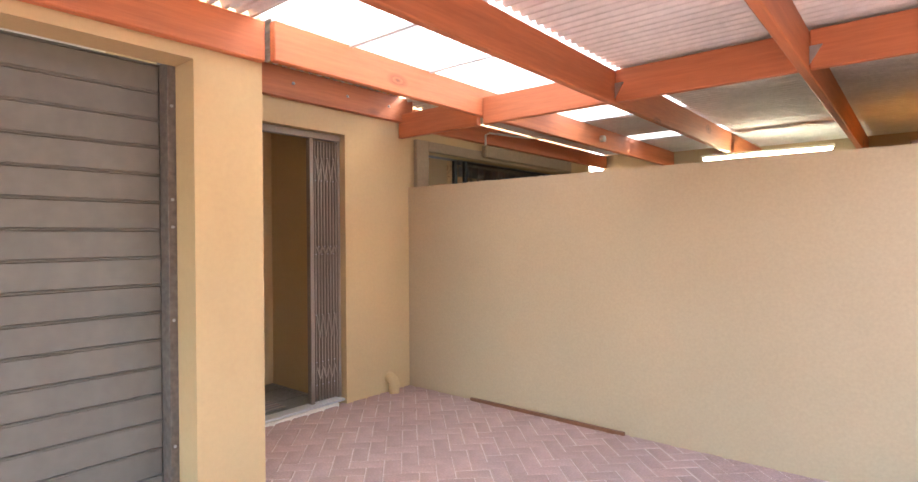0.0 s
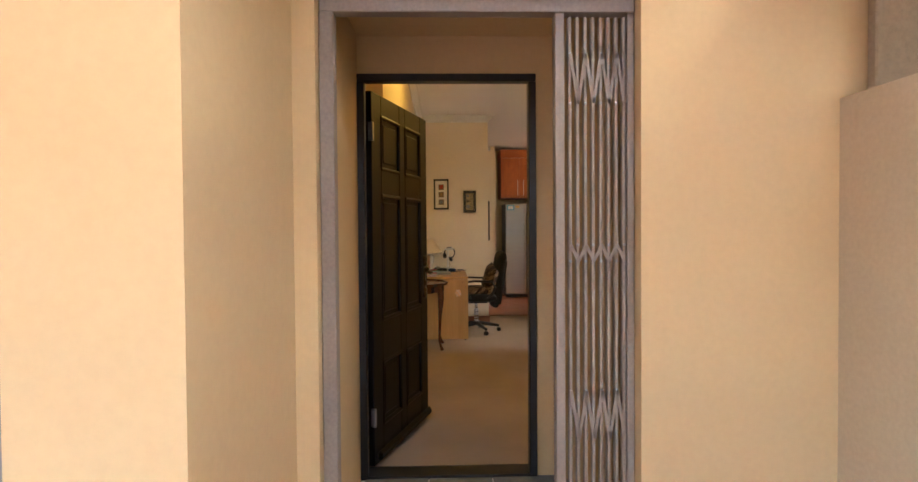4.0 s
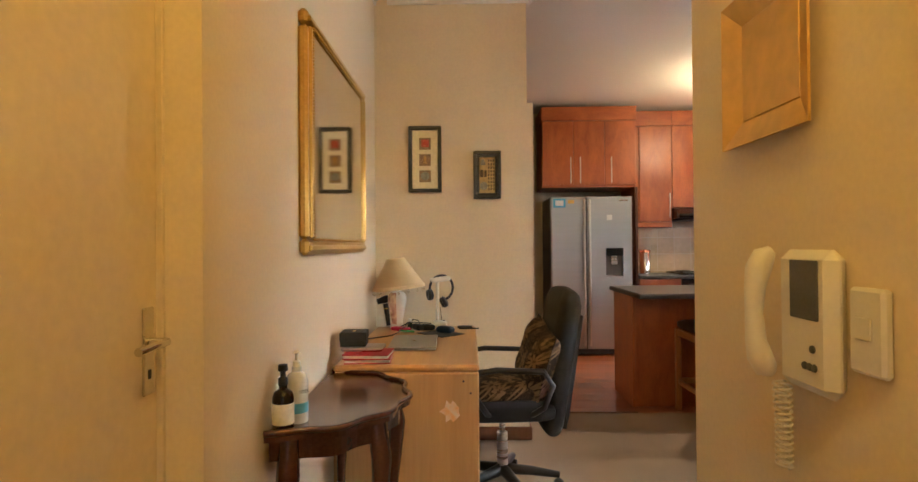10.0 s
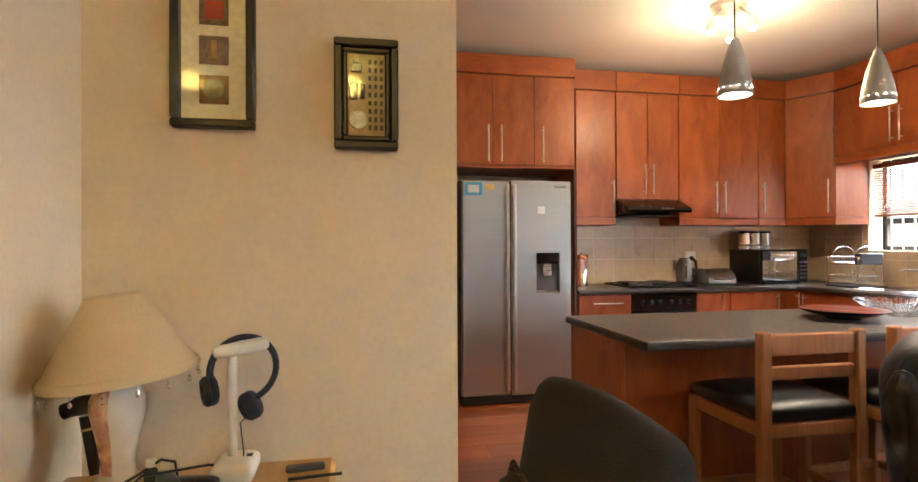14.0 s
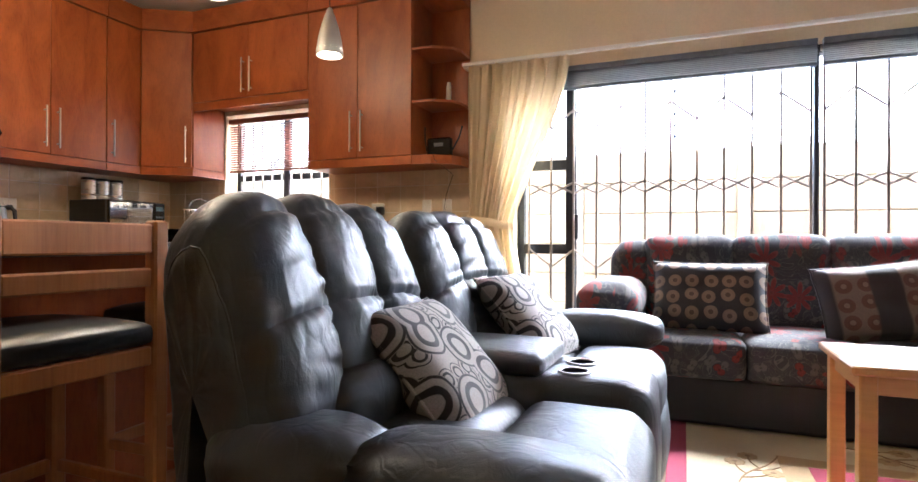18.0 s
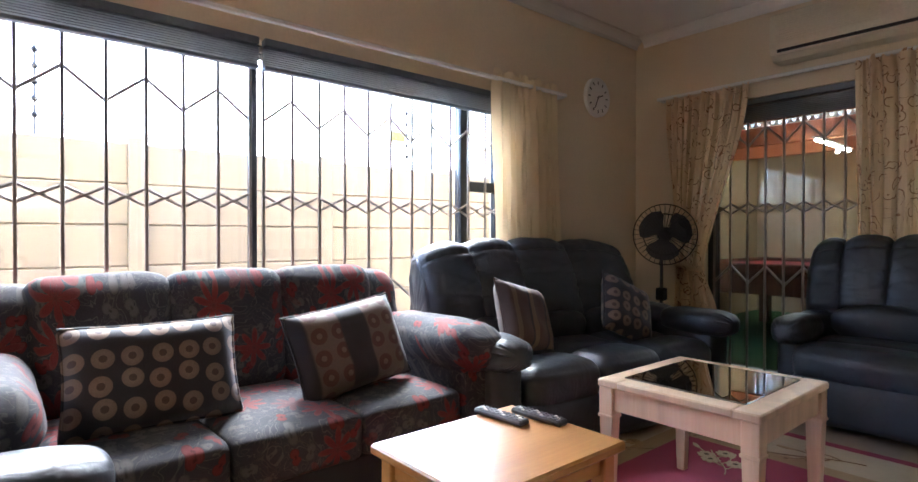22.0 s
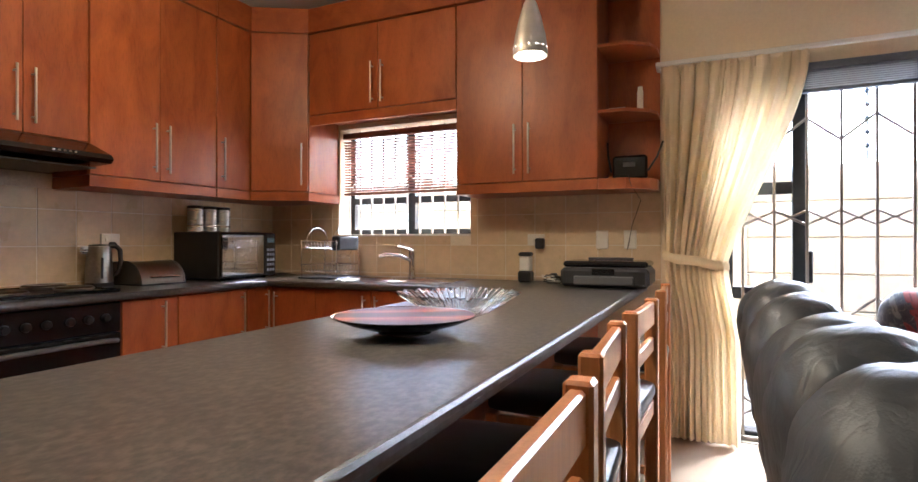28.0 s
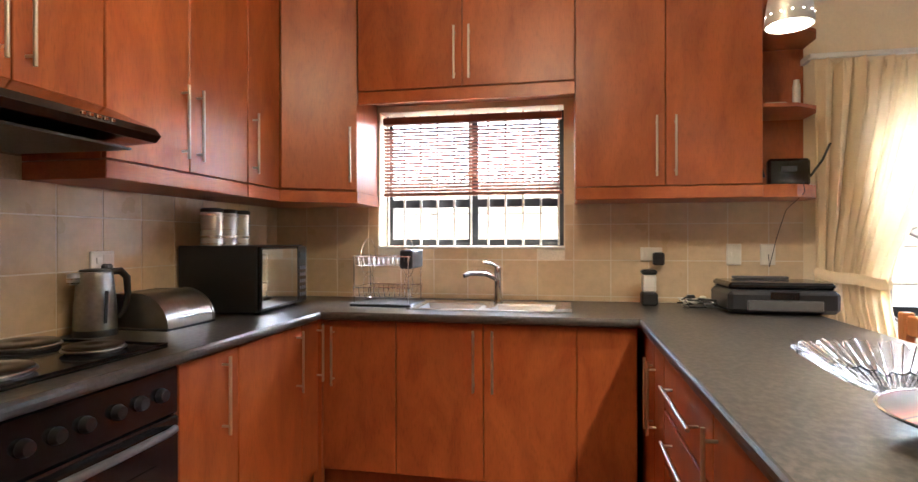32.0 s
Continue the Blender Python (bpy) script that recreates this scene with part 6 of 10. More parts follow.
curtain("x", 7.30, (-9.40, -8.67), (-9.40, -9.06), (-9.36, -9.00), 2.17, 1.04, 0.015, 9, CURTAIN_PLAIN, "plain cream gathered curtain tied back beside the sliding door", 1, 3)
curtain("x", 7.30, (-5.60, -4.93), None, (-5.56, -4.86), 2.25, 1, 0.03, 9, CURTAIN_PLAIN, "plain cream gathered curtain hanging straight beside the window", 1, 5)
curtain("y", -3.80, (6.37, 7.04), (6.72, 6.96), (6.62, 6.98), 2.27, 0.86, 0.02, 9, CURTAIN_SCROLL, "cream scroll-pattern curtain tied back in the room corner", 1, 7)
curtain("y", -3.80, (5.07, 5.68), None, (5.06, 5.66), 2.29, 1, 0.03, 8, CURTAIN_SCROLL, "cream scroll-pattern curtain hanging straight behind the armchair", 1, 8)
curtain("y", -3.80, (3.92, 4.55), (3.90, 4.13), (3.93, 4.12), 2.30, 0.88, 0.05, 9, CURTAIN_SCROLL, "cream scroll-pattern curtain tied back at the open door", 1, 11)
single("curtain_rail", Shape().box(-9.44, -4.86, 7.27, 7.30, 2.175, 2.20, 0.004).box(-9.44, -9.42, 7.30, 7.404, 2.17, 2.2).box(-4.88, -4.86, 7.30, 7.404, 2.17, 2.2), PAINT_WHITE, "white metal curtain rail above the sliding door", "curtain rail")
single("curtain_rail", Shape().box(-3.80, -3.775, 3.90, 7.14, 2.285, 2.31, 0.004).box(-3.775, -3.701, 7.11, 7.13, 2.28, 2.31).box(-3.775, -3.701, 3.90, 3.92, 2.28, 2.31), PAINT_WHITE, "white metal curtain rail above the patio door", "curtain rail")

# ---- east patio door ----
ed = at_base("door_2", (-3.5, 5.5, 0), "dark aluminium sliding patio door, half open", "sliding door", "", "structure")
for y in (4.20, 6.74):
    piece("door_post", Shape().box(-3.55, -3.45, y, y + 0.06, 0.03, 2.15, 0.003), BRONZE_ALU, ed)
piece("door_post", Shape().box(-3.52, -3.48, 5.0, 5.04, 0.03, 2.15, 0.003), BRONZE_ALU, ed)
piece("door_post", Shape().box(-3.555, -3.515, 4.86, 4.91, 0.03, 2.15, 0.003), BRONZE_ALU, ed)
piece("head_frame", Shape().box(-3.57, -3.43, 4.20, 6.80, 2.15, 2.188, 0.003), BRONZE_ALU, ed)
piece("sill_track", Shape().box(-3.57, -3.43, 4.20, 6.80, 0.0, 0.03, 0.003), surface("worn_alu_track", (0.35, 0.34, 0.32), 0.4, 0.8), ed)
p = piece("pane", Shape().box(-3.502, -3.497, 5.066, 6.738, 0.035, 2.148), glass("tinted_door_glass", (0.55, 0.56, 0.55), 0.0, 1.45), ed)
p.visible_shadow = False
piece("door_handle", Shape().box(-3.60, -3.555, 4.87, 4.895, 1.62, 1.72, 0.005), CHROME, ed)
g = at_base("security_gate", (-3.58, 5.9, 0), "bronze expanding trellis gate inside the patio door", "security gate", "trellis gates at the sliding doors")
trellis(g, 5.12, 6.72, -3.605, 0.03, 2.12, 12, [(1.90, 0.07), (1.33, 0.04), (1.33, -0.04), (0.80, 0.07)], GATE_DARK, 0.0075, "y")
piece("top_track", Shape().box(-3.62, -3.59, 5.10, 6.74, 2.12, 2.15), GATE_DARK, g)
b = at_base("venetian_blind", (-3.66, 6.0, 2.0), "dark venetian blind pulled up to the top of the patio door", "blind", "raised blinds")
piece("head_rail", Shape().box(-3.69, -3.64, 5.10, 6.72, 2.14, 2.185, 0.003), BLIND_DARK, b)
for k in range(9):
    piece("slat", Shape().box(-3.69, -3.645, 5.10, 6.72, 2.01 + k * 0.0135, 2.015 + k * 0.0135, 0.001), BLIND_DARK, b)

# ---- air conditioner, clock, fan ----
AC_PLASTIC = surface("aged_ac_plastic", (0.76, 0.67, 0.49), 0.4, grain=60, spread=0.05, bump=0.03)
a = at_base("air_conditioner", (-3.80, 5.655, 2.44), "cream wall air conditioner with a long dark outlet slot", "air conditioner")
s = Shape()
prof = [(-3.701, 2.385), (-3.84, 2.385), (-3.895, 2.42), (-3.912, 2.46), (-3.905, 2.70), (-3.88, 2.72), (-3.701, 2.72)]
for y in (5.045, 6.18):
    s.v += [(x, y, z) for x, z in prof]
n = len(prof)
s.f = [tuple(range(n)), tuple(range(n, 2 * n))[::-1]] + [(i, (i + 1) % n, n + (i + 1) % n, n + i) for i in range(n)]
piece("case", s, AC_PLASTIC, a)
for k in range(12):
    piece("intake_rib", Shape().box(-3.917, -3.909, 5.10, 6.13, 2.50 + k * 0.016, 2.507 + k * 0.016, 0.001), AC_PLASTIC, a)
piece("outlet_slot", Shape().box(-3.913, -3.89, 5.12, 6.13, 2.432, 2.452, 0.002), BLACK_PLASTIC, a)
piece("flap", Shape().box(-3.90, -3.876, 5.12, 6.13, 2.412, 2.424, 0.001), AC_PLASTIC, a)
piece("pipe_cover", Shape().box(-3.735, -3.701, 4.985, 5.015, 2.46, CEIL - 0.085, 0.006), AC_PLASTIC, a)
c = at_base("wall_clock", (-4.32, 7.40, 2.28), "round white wall clock with dark numerals", "clock")
R = pose(-4.32, 7.404, 2.28, 90, 0, 0)
piece("case", Shape().lathe([(0.0, 0.0), (0.165, 0.0), (0.165, 0.03), (0.155, 0.036), (0.148, 0.028), (0.0, 0.026)], (0, 0, 0), 40, R), PAINT_WHITE, c)
for k in range(12):
    a2 = math.tau * k / 12
    piece("numeral", Shape().box(-0.006, 0.006, -0.014, 0.014, 0.0265, 0.028, 0.0, R @ pose(0.12 * math.sin(a2), 0.12 * math.cos(a2), 0, 0, 0, -math.degrees(a2))), BLACK_PLASTIC, c)
for ang, ln, wd in ((70, 0.07, 0.005), (205, 0.10, 0.004)):
    piece("hand", Shape().box(-wd, wd, -0.015, ln, 0.029, 0.031, 0.0, R @ pose(0, 0, 0, 0, 0, -ang)), BLACK_PLASTIC, c)
f = at_base("pedestal_fan", (-4.20, 6.86, 0), "black pedestal fan with a wire guard", "fan")
piece("base", Shape().lathe([(0.20, 0.0), (0.20, 0.015), (0.16, 0.03), (0.03, 0.05), (0.025, 0.09), (0.0, 0.09)], (-4.20, 6.86, 0), 32), BLACK_PLASTIC, f)
piece("pole", Shape().tube([(-4.20, 6.86, 0.08), (-4.20, 6.86, 1.0)], 0.013, 12), GREY_PLASTIC, f)
face = pose(-4.24, 6.81, 1.12) @ (Vector((-8.37, 4.37, 1.1)) - Vector((-4.24, 6.81, 1.12))).to_track_quat("Z", "Y").to_matrix().to_4x4()
piece("motor", Shape().lathe([(0.0, -0.14), (0.05, -0.13), (0.062, -0.06), (0.055, -0.015), (0.0, -0.01)], (0, 0, 0), 20, face), BLACK_PLASTIC, f)
piece("hub", Shape().lathe([(0.04, 0.0), (0.045, 0.03), (0.03, 0.045), (0.0, 0.047)], (0, 0, 0), 20, face), BLACK_PLASTIC, f)
for k in range(3):
    M2 = face @ pose(0, 0, 0.015, 0, 0, k * 120 + 20)
    rows = [[M2 @ Vector((r * math.cos(t2), r * math.sin(t2), 0.03 * (t2 / 0.6) * (0.5 + r * 2))) for t2 in (-0.55 * w2, -0.25 * w2, 0.0, 0.3 * w2, 0.6 * w2)] for r, w2 in ((0.035, 1.0), (0.09, 1.35), (0.145, 1.5), (0.185, 1.3), (0.20, 0.7))]
    piece("blade", Shape().sheet(rows), surface("smoky_blade", (0.055, 0.056, 0.058), 0.3, grain=40), f)
for side, dz in ((0, 0.06), (1, -0.02)):
    sh = Shape()
    for k in range(36):
        a2 = math.tau * k / 36
        cx, sy = math.cos(a2), math.sin(a2)
        sh.tube([face @ Vector((0.04 * cx, 0.04 * sy, dz)), face @ Vector((0.16 * cx, 0.16 * sy, dz * 0.9)), face @ Vector((0.232 * cx, 0.232 * sy, 0.02))], 0.0024, 4, False, False)
    for rr, zz in ((0.235, 0.02), (0.16, dz * 0.9), (0.04, dz)):
        sh.tube([face @ Vector((rr * math.cos(math.tau * k / 36), rr * math.sin(math.tau * k / 36), zz)) for k in range(36)], 0.0042, 5, True)
    tagged(piece("guard", sh, BLACK_PLASTIC, f), kind="stuff")
piece("control_box", Shape().box(-4.235, -4.165, 6.825, 6.895, 0.60, 0.70, 0.01), BLACK_PLASTIC, f)

# ---- rug ----
rug = at_base("rug", (-6.55, 5.5, 0), "red and cream floral area rug with a crimson border", "rug")
CRIM = surface("crimson_wool", (0.31, 0.036, 0.075), 0.95, grain=300, spread=0.25, bump=0.6, depth=0.003, sheen=0.03)
CREAMW = surface("cream_wool", (0.54, 0.44, 0.28), 0.95, grain=300, spread=0.2, bump=0.6, depth=0.003, sheen=0.03, big=3, blotch=0.12)
TANW = surface("tan_wool", (0.38, 0.26, 0.13), 0.95, grain=300, spread=0.2, bump=0.6, depth=0.003, sheen=0.03)
RX0, RX1, RY0, RY1 = -8.0, -4.85, 4.28, 6.60
piece("border", Shape().box(RX0, RX1, RY0, RY1, 0.0005, 0.010, 0.003), CRIM, rug)
piece("field", Shape().box(RX0 + 0.075, RX1 - 0.075, RY0 + 0.075, RY1 - 0.075, 0.010, 0.0125, 0.0), CREAMW, rug)
piece("inner_band", Shape().box(RX0 + 0.42, RX1 - 0.40, RY0 + 0.38, RY1 - 0.44, 0.0125, 0.0145), TANW, rug)
piece("centre", Shape().box(RX0 + 0.52, RX1 - 0.50, RY0 + 0.48, RY1 - 0.54, 0.0145, 0.0165), CRIM, rug)
rn = random.Random(21)
EYEW = surface("olive_wool", (0.13, 0.10, 0.06), 0.95, grain=300, bump=0.4)
VINEW = surface("brown_vine_wool", (0.24, 0.15, 0.075), 0.95, grain=300, bump=0.4)


def flower(x, y, r, z, m, eye):
    s = Shape()
    for k in range(8):
        a2 = math.tau * k / 8 + 0.3
        s.lathe([(r * 0.30, 0.0), (r * 0.28, 0.0022), (0.0, 0.003)], (x + r * 0.68 * math.cos(a2), y + r * 0.68 * math.sin(a2), z), 8, None, False)
    s.lathe([(r * 0.55, 0.0), (r * 0.53, 0.0028), (0.0, 0.003)], (x, y, z), 12, None, False)
    piece("flower", s, m, rug)
    piece("flower_eye", Shape().lathe([(r * 0.27, 0.003), (r * 0.22, 0.0042), (0, 0.0046)], (x, y, z), 8, None, False), eye, rug)


def rug_leaf(x, y, ang, size, z, m):
    ca, sa = math.cos(ang), math.sin(ang)
    out = [(0, 0), (0.25, 0.15), (0.55, 0.19), (0.8, 0.12), (1.0, 0.0), (0.8, -0.10), (0.5, -0.13), (0.25, -0.08)]
    pts = [(x + size * (u * ca - v * sa), y + size * (u * sa + v * ca)) for u, v in out]
    piece("leaf", prism(pts, z, z + 0.0022), m, rug)


def spray(x, y, ang, size, z, vine_m, flower_m, leaf_m, eye, blooms=4, r=0.047):
    """A curved stem with side stalks that end in flowers and leaves."""
    pts, a2 = [Vector((x, y, z + 0.0008))], ang
    bend = rn.choice((-1, 1)) * rn.uniform(0.10, 0.20)
    for k in range(9):
        a2 += bend * (1 if k < 5 else -0.6)
        pts.append(pts[-1] + Vector((math.cos(a2), math.sin(a2), 0)) * size / 9)
    piece("vine", Shape().tube(pts, 0.0036, 5), vine_m, rug)
    tips = []
    for k in range(blooms + 2):
        i = 2 + k if k < 7 else 8
        sd = 1 if k % 2 else -1
        st, c2 = [pts[min(i, 9)]], a2 + sd * 1.0
        for j in range(4):
            c2 -= sd * 0.16
            st.append(st[-1] + Vector((math.cos(c2), math.sin(c2), 0)) * size * rn.uniform(0.065, 0.09))
        piece("vine", Shape().tube(st, 0.0030, 5), vine_m, rug)
        tips.append((st[-1], c2))
    for k, (q, c2) in enumerate(tips):
        if k % 3 == 2:
            rug_leaf(q.x, q.y, c2, 0.085, z, leaf_m)
        else:
            flower(q.x, q.y, r, z, flower_m, eye)


for i in range(4):
    for j in range(3):
        spray(RX0 + 0.78 + i * 0.52 + rn.uniform(-0.05, 0.05), RY0 + 0.66 + j * 0.36 + rn.uniform(-0.04, 0.04), rn.uniform(-0.7, 0.7) + (0 if (i + j) % 2 else math.pi), 0.30, 0.0166, CREAMW, CREAMW, CREAMW, EYEW, 4)
for k in range(14):
    side = k % 4
    u = (k // 4 + 0.5) / 3.6
    x = RX0 + 0.3 + u * (RX1 - RX0 - 0.6) if side < 2 else (RX0 + 0.25 if side == 2 else RX1 - 0.23)
    y = (RY0 + 0.23 if side == 0 else RY1 - 0.23) if side < 2 else RY0 + 0.3 + u * (RY1 - RY0 - 0.6)
    spray(x, y, (0 if side < 2 else math.pi / 2) + rn.uniform(-0.25, 0.25), 0.42, 0.0126, VINEW, TANW, TANW, VINEW, 2, 0.042)

# ---- tables ----
stand(0.015, 0.0)
t = at_base("coffee_table", (-7.24, 5.6, 0.0165), "small honey-coloured wooden coffee table", "table")
TZ = 0.553
piece("tabletop", Shape().box(-7.51, -6.97, 5.385, 5.815, TZ - 0.028, TZ, 0.006), BEECH, t)
for x, y in ((-7.465, 5.43), (-7.015, 5.43), (-7.465, 5.77), (-7.015, 5.77)):
    piece("leg", Shape().box(x - 0.023, x + 0.023, y - 0.023, y + 0.023, 0.0167, TZ - 0.028, 0.004), BEECH, t)
for x in (-7.465, -7.015):
    piece("apron", Shape().box(x - 0.01, x + 0.01, 5.453, 5.747, TZ - 0.085, TZ - 0.028, 0.002), BEECH, t)
for y in (5.43, 5.77):
    piece("apron", Shape().box(-7.442, -7.038, y - 0.01, y + 0.01, TZ - 0.085, TZ - 0.028, 0.002), BEECH, t)
for x, y, tn, col in ((-7.10, 5.735, 94, GREY_PLASTIC), (-7.015, 5.66, 93, BLACK_PLASTIC)):
    r = thing("remote_control", (x, y, TZ + 0.0003), "dark remote control with rows of buttons on the coffee table", "remote control", "remote controls", tn)
    part("case", Shape().box(-0.095, 0.095, -0.022, 0.022, 0.0, 0.018, 0.006), col, r)
    for k in range(9):
        for j in (-1, 0, 1):
            part("button", Shape().box(-0.08 + k * 0.018, -0.07 + k * 0.018, j * 0.012 - 0.004, j * 0.012 + 0.004, 0.018, 0.0205, 0.001), WHITE_PLASTIC if (k + j) % 4 == 0 else GREY_PLASTIC, r)
stand()
g = at_base("glass_table", (-5.9, 5.65, 0.0165), "pale limed wood side table with a smoked glass top", "table")
GX0, GX1, GY0, GY1, GZ = -6.40, -5.75, 5.26, 5.88, 0.535
for a, b in ((GY0, GY0 + 0.09), (GY1 - 0.09, GY1)):
    piece("top_frame", Shape().box(GX0, GX1, a, b, GZ - 0.03, GZ, 0.005), LIMED, g)
piece("top_frame", Shape().box(GX0, GX0 + 0.09, GY0 + 0.0905, GY1 - 0.0905, GZ - 0.03, GZ, 0.005), LIMED, g)
piece("top_frame", Shape().box(GX1 - 0.09, GX1, GY0 + 0.0905, GY1 - 0.0905, GZ - 0.03, GZ, 0.005), LIMED, g)
piece("glass_top", Shape().box(GX0 + 0.075, GX1 - 0.075, GY0 + 0.075, GY1 - 0.075, GZ + 0.0005, GZ + 0.007, 0.003), TABLE_GLASS, g).visible_shadow = False
for x in (GX0 + 0.03, GX1 - 0.03):
    piece("apron", Shape().box(x - 0.012, x + 0.012, GY0 + 0.06, GY1 - 0.06, GZ - 0.12, GZ - 0.03, 0.002), LIMED, g)
for y in (GY0 + 0.03, GY1 - 0.03):
    piece("apron", Shape().box(GX0 + 0.06, GX1 - 0.06, y - 0.012, y + 0.012, GZ - 0.12, GZ - 0.03, 0.002), LIMED, g)
for x in (GX0 + 0.035, GX1 - 0.035):
    for y in (GY0 + 0.035, GY1 - 0.035):
        piece("corner_block", Shape().box(x - 0.03, x + 0.03, y - 0.03, y + 0.03, GZ - 0.14, GZ - 0.03, 0.003).box(x - 0.034, x + 0.034, y - 0.034, y + 0.034, GZ - 0.152, GZ - 0.138, 0.003), LIMED, g)
        sh = Shape()
        sh.v = [(x + dx * w2, y + dy * w2, z) for z, w2 in ((0.0167, 0.017), (GZ - 0.152, 0.028)) for dx, dy in ((-1, -1), (1, -1), (1, 1), (-1, 1))]
        sh.f = [(3, 2, 1, 0), (4, 5, 6, 7)] + [(i, (i + 1) % 4, 4 + (i + 1) % 4, 4 + i) for i in range(4)]
        piece("leg", sh, LIMED, g)

# ---- upholstery ----
LEATHER_GREY = leather("worn_dark_leather", (0.040, 0.045, 0.053), 0.45)
FLORAL = floral("floral_sofa_cloth", (0.046, 0.045, 0.053), (0.105, 0.099, 0.092), (0.165, 0.032, 0.030), (0.19, 0.055, 0.05), 5.4)
SOFA_BASE = surface("dark_grey_sofa_base", (0.022, 0.022, 0.026), 0.8, grain=200, bump=0.3)
GR, BK = (0.36, 0.32, 0.29), (0.016, 0.015, 0.017)
RINGS = dot_cloth("swirl_ring_cloth", GR, [(0.0, GR), (0.20, GR), (0.21, BK), (0.31, BK), (0.32, GR), (0.42, GR), (0.43, BK), (0.47, BK), (0.48, GR)], 6.5, 0.8, 0.48)
TN, NV = (0.22, 0.15, 0.105), (0.022, 0.020, 0.027)
DOTS = dot_cloth("brown_dot_cloth", NV, [(0.0, (0.085, 0.05, 0.04)), (0.13, (0.085, 0.05, 0.04)), (0.15, TN), (0.37, (0.19, 0.125, 0.09)), (0.39, NV), (1.0, NV)], 11.5, 0.25)


def stripes(name, colours, scale, axis=0):
    m, t, b, nodes, links = node_mat(name)
    co = nodes.new("ShaderNodeTexCoord")
    sp = nodes.new("ShaderNodeSeparateXYZ")
    links.new(co.outputs["Object"], sp.inputs[0])
    mm = nodes.new("ShaderNodeMath")
    mm.operation = "MULTIPLY_ADD"
    mm.inputs[1].default_value, mm.inputs[2].default_value = scale, 0.5
    links.new(sp.outputs[axis], mm.inputs[0])
    r = nodes.new("ShaderNodeValToRGB")
    r.color_ramp.interpolation = "CONSTANT"
    while len(r.color_ramp.elements) < len(colours):
        r.color_ramp.elements.new(0.5)
    for e, (p2, c2) in zip(r.color_ramp.elements, colours):
        e.position, e.color = p2, (*c2, 1)
    links.new(mm.outputs[0], r.inputs[0])
    w = tex(nodes, links, "ShaderNodeTexNoise", 220, (1, 1, 1), 2.0)
    k = ramp(nodes, links, w.outputs[0], [(0.3, (0.7,) * 3), (0.7, (1.0,) * 3)])
    links.new(mix(nodes, links, r.outputs[0], k, 1.0, "MULTIPLY"), b.inputs["Base Color"])
    b.inputs["Roughness"].default_value = 0.8
    b.inputs["Sheen Weight"].default_value = 0.3
    return m


BR, TA, DK = (0.10, 0.055, 0.04), (0.24, 0.155, 0.10), (0.022, 0.02, 0.026)
STRIPED = stripes("brown_stripe_cloth", [(0.0, BR), (0.16, TA), (0.22, BR), (0.40, DK), (0.44, TA), (0.52, BR), (0.70, DK), (0.75, TA), (0.84, BR)], 2.1)


def band_dots():
    """Dark cloth with two brown bands, dotted with discs."""
    m = dot_cloth("banded_dot_cloth", BR, [(0.0, (0.20, 0.14, 0.11)), (0.12, (0.20, 0.14, 0.11)), (0.14, (0.10, 0.045, 0.04)), (0.36, (0.115, 0.05, 0.042)), (0.39, (0.165, 0.12, 0.095)), (1.0, (0.165, 0.12, 0.095))], 11.0, 0.15)
    nodes, links = m.node_tree.nodes, m.node_tree.links
    b = nodes["Principled BSDF"]
    old = b.inputs["Base Color"].links[0].from_socket
    co = nodes.new("ShaderNodeTexCoord")
    sp = nodes.new("ShaderNodeSeparateXYZ")
    links.new(co.outputs["Object"], sp.inputs[0])
    mm = nodes.new("ShaderNodeMath")
    mm.operation = "MULTIPLY_ADD"
    mm.inputs[1].default_value, mm.inputs[2].default_value = 1.9, 0.5
    links.new(sp.outputs[0], mm.inputs[0])
    r = ramp(nodes, links, mm.outputs[0], [(0.0, (0, 0, 0)), (0.08, (0, 0, 0)), (0.10, (1, 1, 1)), (0.36, (1, 1, 1)), (0.38, (0, 0, 0)), (0.60, (0, 0, 0)), (0.62, (1, 1, 1)), (0.9, (1, 1, 1)), (0.92, (0, 0, 0))])
    links.new(mix(nodes, links, DK, old, r), b.inputs["Base Color"])
    return m


BANDDOT = band_dots()


